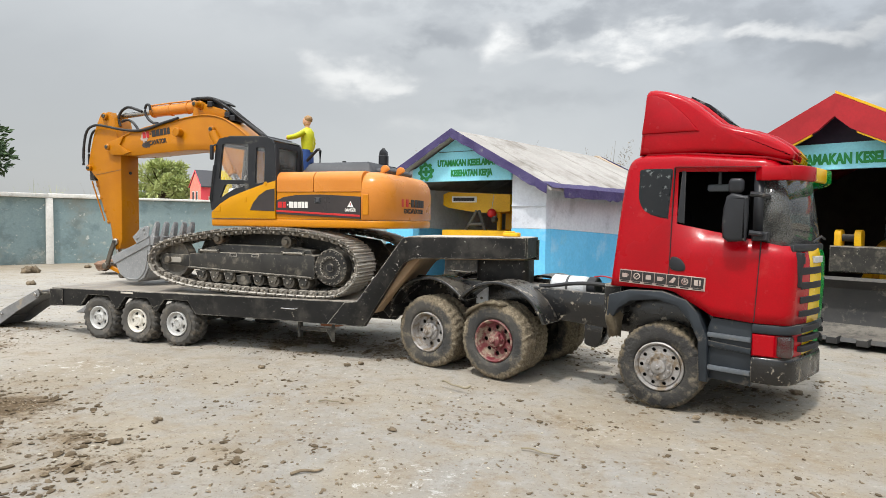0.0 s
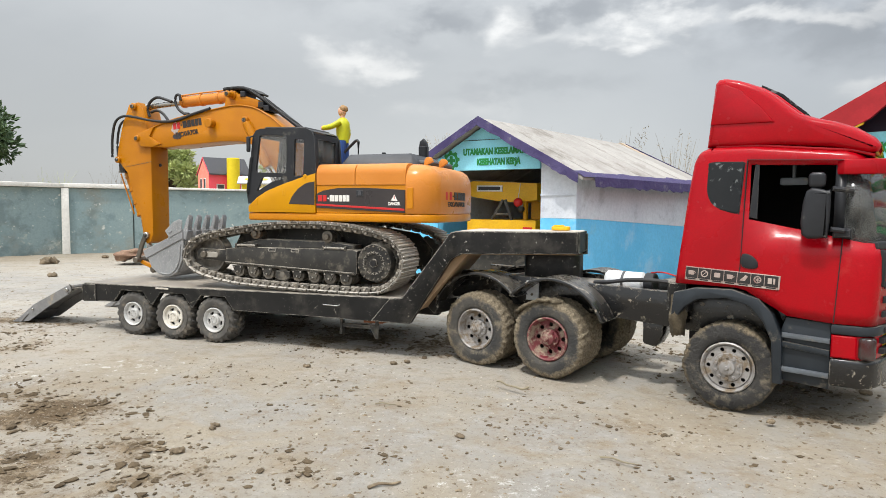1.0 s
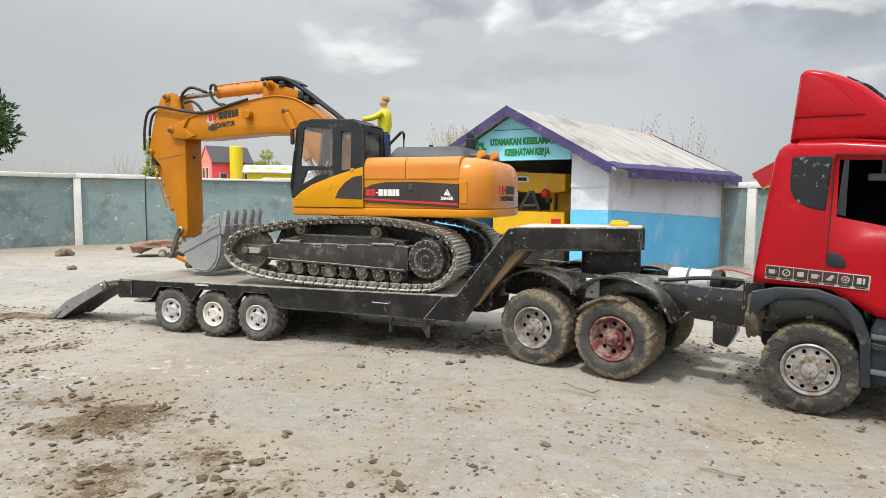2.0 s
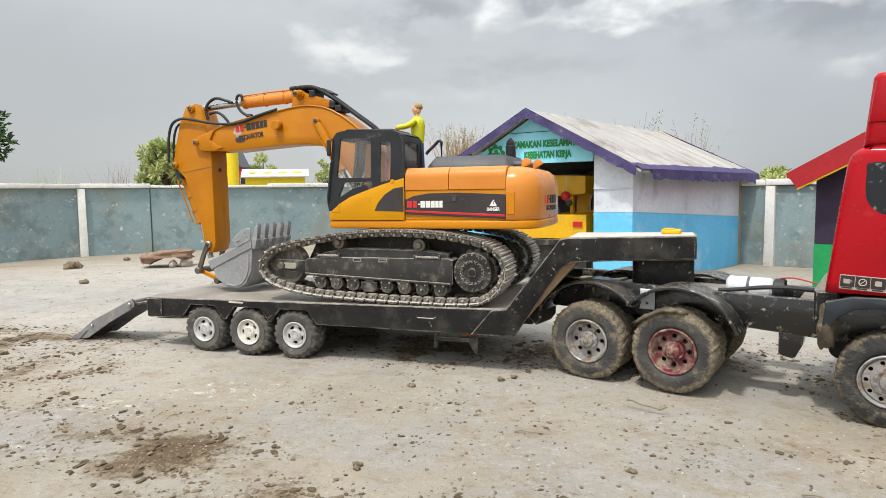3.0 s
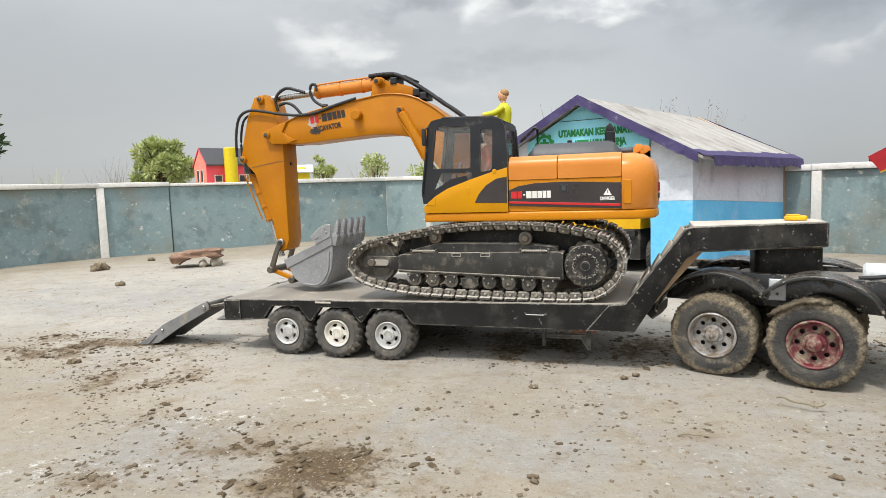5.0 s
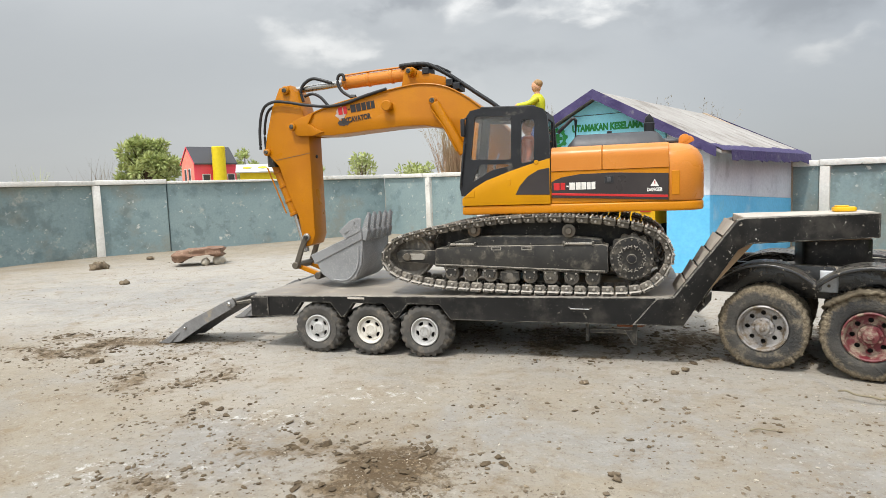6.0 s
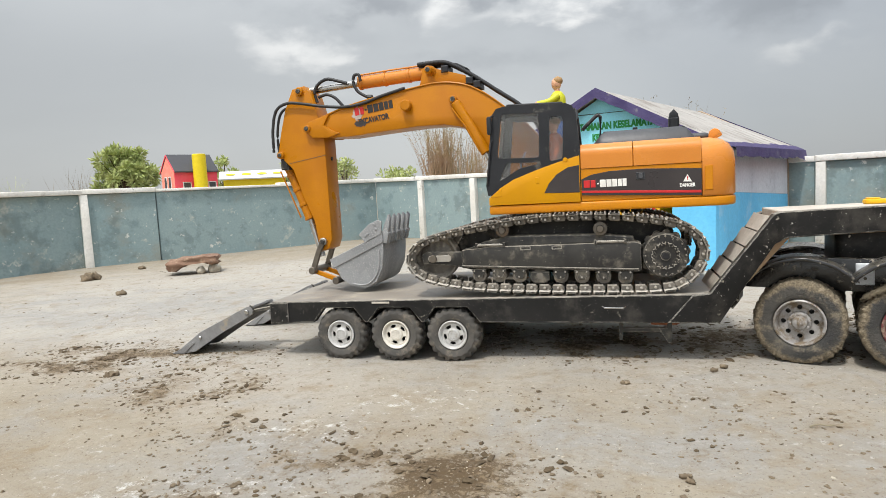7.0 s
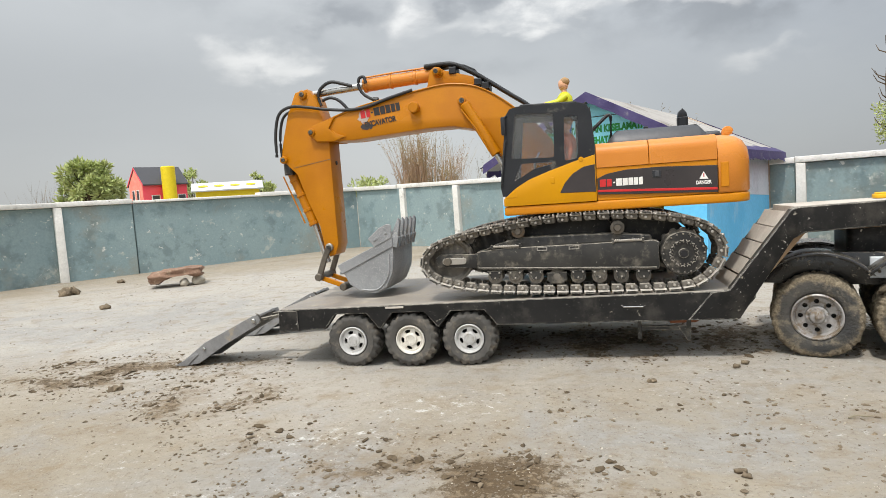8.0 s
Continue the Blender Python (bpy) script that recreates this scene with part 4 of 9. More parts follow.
def red_hut():
    at = skewed((0.097, 1.282), -27.5, 62.5)
    W, D, ZE, ZA, SIGN0, SIGN1, GREEN = 0.45, 0.55, 0.245, 0.368, 0.265, 0.305, 0.114
    root = thing("red_roofed_hut", Matrix.Translation(at(W / 2, D / 2, 0)), "dark toy garage with red gable boards and green base", "garage")
    P = lambda name, bm, mat, label="": part(name, bm, mat, root, label, angle=30)
    for u0, u1 in ((0, 0.05), (W - 0.05, W)):
        P("front_pillar", poly(bmesh.new(), at, [(u0, -0.005), (u1, -0.005), (u1, GREEN), (u0, GREEN)], -0.002, 0.02), hut_green, "green painted lower pillar")
        P("front_pillar", poly(bmesh.new(), at, [(u0, GREEN + 0.0005), (u1, GREEN + 0.0005), (u1, ZE), (u0, ZE)], 0.0, 0.02), hut_purple, "dark purple upper pillar")
    for u in (0.0, W - 0.015):
        P("side_wall", slab(bmesh.new(), at, [(u, 0.021, -0.005), (u, D, -0.005), (u, D, ZE), (u, 0.021, ZE)], 0.015, (1, 0, 0)), hut_purple)
    P("back_wall", poly(bmesh.new(), at, [(0, -0.005), (W, -0.005), (W, ZE), (W / 2, ZA), (0, ZE)], D + 0.001, D + 0.02), interior_dark)
    P("gable_panel", poly(bmesh.new(), at, [(0.046, 0.2680), (W - 0.046, 0.2680), (W / 2, ZA - 0.012)], 0.004, 0.018), hut_purple, "dark gable panel")
    P("sign_board", poly(bmesh.new(), at, [(0.056, SIGN0), (W - 0.056, SIGN0), (W - 0.122, SIGN1), (0.122, SIGN1)], -0.012, -0.002), sign_blue, "pale blue sign board with green lettering")
    over = 0.035
    slope = (ZA - ZE) / (W / 2)
    for s in (1, -1):
        e = W / 2 - s * (W / 2 + over)
        ze = ZE - slope * over
        P("roof_sheet", slab(bmesh.new(), at, [(W / 2, -over, ZA), (e, -over, ze), (e, D + over, ze), (W / 2, D + over, ZA)], 0.008, (0, 0, 1)), hut_red)
        P("gable_fascia", poly(bmesh.new(), at, [(W / 2, ZA + 0.008), (e, ze + 0.008), (e + s * 0.018, ze - 0.016), (W / 2 - s * 0.022, ZA - 0.046), (W / 2, ZA - 0.026)], -over - 0.008, -over - 0.0005), hut_red, "broad red gable board")
        if s < 0:
            P("gable_trim", poly(bmesh.new(), at, [(W / 2, ZA + 0.0125), (e, ze + 0.0125), (e, ze + 0.0085), (W / 2, ZA + 0.0085)], -over - 0.007, -over + 0.012), bright_yellow, "thin yellow edge strip")
        P("gable_trim", poly(bmesh.new(), at, [(W / 2 - s * 0.03, ZA - 0.0505), (e + s * 0.018, ze - 0.0165), (e + s * 0.018, ze - 0.019), (W / 2 - s * 0.03, ZA - 0.053)], -over - 0.007, -over - 0.001), bright_yellow)
    m = lambda u, z: Matrix.Translation(at(u, -0.0125, z)) @ pose(0, 0, 0, 90, 0, -27.5)
    letters("sign_text", "UTAMAKAN KESELAMATAN", 0.022, m(0.255, 0.2735), green_print, root, 0.0006, 0.190, "green painted sign lettering", 0.055)
    return at


hut_at = red_hut()

# ---- low-loader trailer ----
TY0, TY1 = 0.749, 0.983
TYM = (TY0 + TY1) / 2


def tyre_mesh(name, r, w, lugs, lug_h, mat, rim_r, seed=0, mud_amount=0.0, edge_in=0.0008):
    """A moulded tyre round the y axis, from y = 0 (outer face) to w, with slanted tread lugs in two rows and caked mud."""
    bm = bmesh.new()
    R, seg = r - lug_h, max(6 * lugs, 120)
    prof = [(rim_r, 0.0045), (rim_r + 0.0010, 0.0014), (rim_r + 0.0035, 0.0), (rim_r + 0.6 * (R - rim_r), -0.0002), (R - 0.0055, 0.0006), (R - 0.0022, 0.0020)]
    n = 13
    prof += [(R - 0.0009 * abs(2 * k / n - 1) ** 4, 0.0038 + (w - 0.0076) * k / n) for k in range(n + 1)]
    prof += [(R - 0.0022, w - 0.0020), (R - 0.0055, w - 0.0006), (rim_r + 0.0035, w), (rim_r, w - 0.0045)]
    rings = []
    for rad, y in prof:
        ring = []
        for k in range(seg):
            a = 2 * math.pi * k / seg
            q = rad
            if rad > R - 0.006:
                near = y < w / 2
                slant = (y / w - 0.25 if near else 0.75 - y / w) * 1.1
                f = (k / seg * lugs + slant + (0.0 if near else 0.5)) % 1.0
                up = 1.0 if f < 0.52 and abs(y - w / 2) > 0.03 * w else 0.0
                if y < edge_in or y > w - edge_in:
                    up *= 0.35
                q += lug_h * up
            p = Vector((q * math.cos(a), y, q * math.sin(a)))
            if mud_amount and rad > R - 0.010:
                m = max(-0.2, noise.noise(p * 60 + Vector((seed * 3.0, 2, 0)))) + 0.6 * noise.noise(p * 190 + Vector((seed * 5.0, 0, 0)))
                p.x, p.z = p.x * (1 + mud_amount * m), p.z * (1 + mud_amount * m)
            ring.append(bm.verts.new(p))
        rings.append(ring)
    rings_to_faces(bm, rings)
    return mesh_of(bm, name, mat, 40)


def caked_tyre_mesh(name, r, w, mat, rim_r, seed, cake, lugs=30):
    """A worn truck tyre round the y axis whose tread and shoulders are packed with uneven dried mud."""
    bm = bmesh.new()
    seg, R = 288, r - 0.0012
    prof = [(rim_r, 0.0045), (rim_r + 0.0008, 0.0012), (rim_r + 0.0030, 0.0)]
    prof += [(rim_r + 0.0030 + (R - 0.0060 - rim_r - 0.0030) * k / 5, -0.0006 * math.sin(math.pi * k / 5)) for k in range(1, 6)]
    prof += [(R - 0.0060 + 0.0060 * math.sin(radians(a)), 0.0055 - 0.0055 * math.cos(radians(a))) for a in (22, 45, 68, 90)]
    prof += [(R, 0.0055 + (w - 0.011) * k / 10) for k in range(1, 10)]
    prof += [(R - 0.0060 + 0.0060 * math.sin(radians(a)), w - 0.0055 + 0.0055 * math.cos(radians(a))) for a in (90, 68, 45, 22)]
    prof += [(rim_r + 0.0030, w), (rim_r, w - 0.0045)]
    off = Vector((seed * 0.37, seed * 0.11, 0))
    rings = []
    for rad, y in prof:
        ring = []
        packed = min(max((rad - R + 0.0075) / 0.0055, 0.0), 1.0)
        for k in range(seg):
            a = 2 * math.pi * k / seg
            p = Vector((rad * math.cos(a), y, rad * math.sin(a)))
            patch = min(max(0.60 + 1.1 * noise.noise((p + off) * 34), 0.0), 1.0)
            crumb = 0.5 * abs(noise.noise((p + off) * 150)) + 0.8 * abs(noise.noise((p + off) * 340 + Vector((4, 1, 7)))) + 0.55 * noise.noise((p + off) * 620)
            lug = 0.0009 if ((k / seg * lugs + abs(y / w - 0.5) * 1.2) % 1.0) < 0.55 else 0.0
            out = packed * (cake * patch * crumb + lug * (1 - 0.6 * patch))
            thick = 0.35 * (1 - packed) * cake * max(0.0, noise.noise((p + off) * 90) - 0.12) * (1 if rad > rim_r + 0.003 else 0)
            q = rad + out
            ring.append(bm.verts.new((q * math.cos(a), y - (thick + 0.35 * out * packed if y < w * 0.25 else 0.0), q * math.sin(a))))
        rings.append(ring)
    rings_to_faces(bm, rings)
    return mesh_of(bm, name, mat, 70)


def small_rim_mesh(mat):
    """A five-window dished toy rim."""
    bm = bmesh.new()
    lathe(bm, [(0.0168, 0.004), (0.0172, 0.0005), (0.0162, 0.0), (0.0150, 0.0012), (0.0142, 0.004), (0.0125, 0.0046)], (0, 0, 0), 40)
    outer = [(0.0128 * math.cos(2 * math.pi * k / 40), 0.0128 * math.sin(2 * math.pi * k / 40)) for k in range(40)]
    holes = []
    for k in range(5):
        c = 2 * math.pi * k / 5 + 0.3
        holes.append([(rr * math.cos(c + da), rr * math.sin(c + da)) for rr, da in ((0.0084, -0.24), (0.0116, -0.36), (0.0122, 0.0), (0.0116, 0.36), (0.0084, 0.24))])
    holed(bm, outer, holes, 0.0036, 0.0060)
    lathe(bm, [(0.0078, 0.0036), (0.0070, 0.0016), (0.0056, 0.0010), (0.0052, 0.0018), (0.0, 0.0018)], (0, 0, 0), 28)
    for k in range(8):
        a = 2 * math.pi * k / 8
        cyl(bm, (0.0038 * math.cos(a), 0.0002, 0.0038 * math.sin(a)), (0.0038 * math.cos(a), 0.0022, 0.0038 * math.sin(a)), 0.0006, seg=8)
    return mesh_of(bm, "small_rim", mat, 30)


def hub_mesh(r, w, mat):
    bm = bmesh.new()
    lathe(bm, [(0.0, w * 0.55), (r, w * 0.55), (r, w - 0.004), (0.0, w - 0.004)], (0, 0, 0), 28)
    return mesh_of(bm, "wheel", mat)


def trailer():
    root = thing("low_loader_trailer", pose(-0.55, TYM, 0), "black scuffed low-loader toy trailer with gooseneck, six wheels", "trailer")
    P = lambda name, bm, mat, label="", parent=None: part(name, bm, mat, parent or root, label)
    WX, WZ, WR = (-0.738, -0.667, -0.597), 0.0290, 0.0328
    top = lambda x: 0.0695 + (x + 0.828) / 0.508 * 0.0055
    # side beams with an angular cut-out over each wheel
    prof = [(-0.828, 0.0425)]
    for x in WX:
        prof += [(x - 0.0335, 0.0445), (x - 0.0195, 0.0620), (x + 0.0195, 0.0620), (x + 0.0335, 0.0445)]
    prof += [(-0.345, 0.0445), (-0.320, 0.0455), (-0.320, top(-0.32)), (-0.828, top(-0.828))]
    for y0, y1 in ((TY0, TY0 + 0.010), (TY1 - 0.010, TY1)):
        P("side_beam", rprism(bmesh.new(), prof, y0, y1, 0.0008, 1), black_paint, "black painted side beam, scratched and dusty")
    bm = bmesh.new()
    rprism(bm, [(-0.8275, top(-0.828) - 0.007), (-0.306, top(-0.306) - 0.007), (-0.306, top(-0.306) + 0.0005), (-0.8275, top(-0.828) + 0.0005)], TY0 + 0.0015, TY1 - 0.0015, 0.0006, 1)
    P("deck_plate", bm, deck_paint, "dusty grey deck plate")
    for y0, y1 in ((TY0 - 0.0018, TY0 - 0.0002), (TY1 + 0.0002, TY1 + 0.0018)):
        P("end_plate", box(bmesh.new(), -0.8300, -0.8050, y0, y1, 0.0435, 0.0682, 0.0006), black_paint, "scraped black end plate")
    P("rear_beam", box(bmesh.new(), -0.831, -0.822, TY0 + 0.0005, TY1 - 0.0005, 0.042, 0.0685, 0.001), black_paint)
    for x in (-0.50, -0.42):
        P("cross_member", box(bmesh.new(), x - 0.012, x + 0.012, TY0 + 0.012, TY1 - 0.012, 0.044, 0.064), black_paint)
    P("spine_beam", box(bmesh.new(), -0.80, -0.33, TYM - 0.03, TYM + 0.03, 0.046, 0.064), black_paint)
    # gooseneck: side plates, narrowing towards the coupling
    def neck(y_low, y_high, name, label):
        out = [(-0.3600, 0.0445), (-0.3085, 0.0445), (-0.2925, 0.0700), (-0.2560, 0.1255), (-0.2440, 0.1310), (-0.1160, 0.1320), (-0.1160, 0.1580), (-0.2500, 0.1578), (-0.2570, 0.1560), (-0.3180, 0.0760), (-0.3350, 0.0740)]
        bm = bmesh.new()
        rprism(bm, out, 0.0, 0.011, 0.0009, 1)
        for v in bm.verts:
            k = min(max((v.co.x + 0.255) / 0.139, 0.0), 1.0)
            v.co.y = y_low + (y_high - y_low) * k + (v.co.y if y_low < 0.80 else -v.co.y)
            if y_low > 0.80:
                v.co.x, v.co.z = v.co.x + 0.003, v.co.z - 0.004
        return P(name, bm, black_paint, label)
    neck(TY0 - 0.0012, 0.796, "gooseneck_side", "black gooseneck side plate with dusty edges")
    NF, NE = 0.852, 0.868                                   # far side of the neck at the slope and at its end
    neck(NF, NE, "gooseneck_side", "black gooseneck side plate")
    bm = bmesh.new()
    rprism(bm, [(-0.249, TY0 + 0.010), (-0.116, 0.807), (-0.116, NE - 0.011), (-0.249, NF - 0.011)], 0.150, 0.1583, 0.0008, 1, "xy")
    P("gooseneck_top", bm, ramp_dust, "dusty gooseneck top plate")
    bm = bmesh.new()
    rprism(bm, [(-0.250, TY0 + 0.012), (-0.120, 0.809), (-0.120, NE - 0.013), (-0.250, NF - 0.013)], 0.1300, 0.1340, 0.0008, 1, "xy")
    P("gooseneck_floor", bm, plywood, "bare brown plywood under the gooseneck")
    P("gooseneck_end", box(bmesh.new(), -0.1215, -0.1145, 0.7985, NE - 0.0025, 0.1325, 0.1575), black_paint)
    n = 5
    ax, az, bx, bz = -0.3165, 0.0742, -0.2555, 0.1545
    nx, nz = -0.796, 0.605                                  # outwards from the slope
    for k in range(n):
        t0, t1 = k / n, (k + 1) / n - 0.022
        lo = (ax + (bx - ax) * t0, az + (bz - az) * t0)
        hi = (ax + (bx - ax) * t1, az + (bz - az) * t1)
        bm = bmesh.new()
        rprism(bm, [(lo[0] - nx * 0.0012, lo[1] - nz * 0.0012), (lo[0] - nx * 0.005, lo[1] - nz * 0.005), (hi[0] - nx * 0.005, hi[1] - nz * 0.005), (hi[0] + nx * 0.0012, hi[1] + nz * 0.0012)], TY0 + 0.011, NF - 0.011, 0.0005, 1)
        P("ramp_board", bm, ramp_dust)
    P("ramp_underlay", rprism(bmesh.new(), [(ax - nx * 0.0045, az - nz * 0.0045), (ax - nx * 0.007, az - nz * 0.007), (bx - nx * 0.007, bz - nz * 0.007), (bx - nx * 0.0045, bz - nz * 0.0045)], TY0 + 0.0115, NF - 0.0115, 0.0003, 1), black_paint)
    P("gooseneck_backing", rprism(bmesh.new(), [(-0.300, 0.060), (-0.240, 0.130), (-0.2500, 0.1335), (-0.306, 0.064)], TY0 + 0.013, NF - 0.013, 0.0006, 1), plywood, "bare brown plywood back of the gooseneck")
    P("kingpin_block", rprism(bmesh.new(), round_rect(-0.183, -0.116, 0.808, 0.858, 0.010, 6), 0.0995, 0.1298, 0.002, 2, "xy"), black_paint, "black coupling block under the gooseneck")
    # wheels
    tyre = tyre_mesh("trailer_tyre", WR, 0.030, 20, 0.0022, rubber, 0.0172)
    rims = {"silver": small_rim_mesh(rim_silver), "white": small_rim_mesh(rim_white)}
    hub = hub_mesh(0.0166, 0.028, frame_black)
    for x, kind in zip(WX, ("silver", "white", "silver")):
        for far in (0, 1):
            m = pose(x, TY1 - 0.001, WZ, 0, 0, 180) if far else pose(x, TY0 + 0.001, WZ)
            w = shared("wheel", hub, root, m)
            shared("tyre", tyre, w, pose(0, 0, 0, 0, 37 * x * 100, 0))
            shared("rim", rims[kind], w, pose(0, 0, 0, 0, 91 * x * 100, 0), f"{kind} plastic rim")
        P("axle", cyl(bmesh.new(), (x, TY0 + 0.02, WZ), (x, TY1 - 0.02, WZ), 0.004), frame_black)
    # loading ramps let down to the ground
    for y0 in (TY0 + 0.006, TY1 - 0.056):
        y1 = y0 + 0.050
        plate = [(-0.9780, 0.0015), (-0.9520, 0.0190), (-0.9380, 0.0290), (-0.8640, 0.0625), (-0.8630, 0.0605), (-0.9370, 0.0268), (-0.9510, 0.0165), (-0.9700, 0.0015)]
        r = P("loading_ramp", rprism(bmesh.new(), plate, y0 + 0.0004, y1 - 0.0004, 0.0004, 1), ramp_metal, "grey metal loading ramp let down to the ground")
        cheek = [(-0.9790, 0.0012), (-0.9640, 0.0012), (-0.9480, 0.0035), (-0.9080, 0.0275), (-0.8720, 0.0460), (-0.8600, 0.0520), (-0.8575, 0.0580), (-0.8600, 0.0640), (-0.8680, 0.0625), (-0.9390, 0.0295), (-0.9420, 0.0270)]
        for ya, yb in ((y0 - 0.0016, y0), (y1, y1 + 0.0016)):
            P("ramp_cheek", rprism(bmesh.new(), cheek, ya, yb, 0.0004, 1), ramp_metal, "bent grey side plate", r)
        P("ramp_toe", rprism(bmesh.new(), [(-0.9830, 0.0008), (-0.9640, 0.0008), (-0.9480, 0.0148), (-0.9500, 0.0168)], y0 - 0.003, y1 + 0.003, 0.0005, 1), ramp_metal, "", r)
        for x, z, br in ((-0.8665, 0.0565, 0.0030), (-0.9380, 0.0225, 0.0020)):
            P("bolt", cyl(bmesh.new(), (x, y0 - 0.0045, z), (x, y0 - 0.001, z), br, seg=12, edge=0.0008), chrome, "", r)
        P("hook", tube(bmesh.new(), curve_points([(-0.8645, y0 - 0.0022, 0.0515), (-0.8595, y0 - 0.0022, 0.0530), (-0.8570, y0 - 0.0022, 0.0580), (-0.8590, y0 - 0.0022, 0.0635), (-0.8615, y0 - 0.0022, 0.0645)], 5), 0.0011, 6), frame_black, "", r)
        P("hinge_arm", rprism(bmesh.new(), [(-0.8640, 0.0545), (-0.8290, 0.0600), (-0.8290, 0.0640), (-0.8640, 0.0580)], y0 + 0.002, y0 + 0.009, 0.0006, 1), frame_black, "", r)
        P("hinge_arm", rprism(bmesh.new(), [(-0.8640, 0.0545), (-0.8290, 0.0600), (-0.8290, 0.0640), (-0.8640, 0.0580)], y1 - 0.009, y1 - 0.002, 0.0006, 1), frame_black, "", r)
    # small things on it
    bm = bmesh.new()
    box(bm, -0.4100, -0.4062, TY0 + 0.012, TY0 + 0.020, 0.0225, 0.0446, 0.0005)
    box(bm, -0.4060, -0.3600, TY0 + 0.0125, TY0 + 0.0195, 0.0318, 0.0362, 0.0005)
    rprism(bm, [(-0.3680, 0.0365), (-0.3668, 0.0335), (-0.3590, 0.0200), (-0.3555, 0.0200), (-0.3545, 0.0446), (-0.3590, 0.0446), (-0.3600, 0.0365)], TY0 + 0.0115, TY0 + 0.0130, 0.0004, 1)
    P("landing_leg", bm, frame_black, "bent dark grey landing leg bracket")
    P("skid_plate", rprism(bmesh.new(), [(-0.376, 0.0395), (-0.350, 0.0395), (-0.342, 0.0440), (-0.376, 0.0440)], TY0 + 0.012, TY0 + 0.05, 0.0006, 1), rust, "rusty brown skid plate")
    P("lashing_handle", tube(bmesh.new(), [(-0.427, TY0 - 0.0002, 0.0628), (-0.425, TY0 - 0.003, 0.0615), (-0.405, TY0 - 0.003, 0.0612), (-0.403, TY0 - 0.0002, 0.0622)], 0.0009), chrome, "thin bright lashing handle")
    P("marker_tag", box(bmesh.new(), -0.694, -0.672, TY0 - 0.0012, TY0 + 0.0002, 0.0672, 0.0694, 0.0003), ramp_dust, "small pale tag on the beam edge")
    P("neck_toggle", rprism(bmesh.new(), round_rect(-0.1520, -0.1300, 0.818, 0.834, 0.005), 0.1584, 0.1635, 0.0015, 2, "xy"), bright_yellow, "yellow plastic toggle on the neck")
    P("toggle_knob", rprism(bmesh.new(), round_rect(-0.1500, -0.1370, 0.8195, 0.8325, 0.005), 0.1635, 0.1650, 0.0008, 2, "xy"), bright_yellow)


trailer()

# ---- tractor truck ----
TRUCK = pose(0.038, 0.689, 0, 0, 0, -16.0)        # u ahead, v across from the near side, z up
CAB_W = 0.168


def interp(x, table):
    xs, ys = zip(*table)
    return float(np.interp(x, xs, ys))


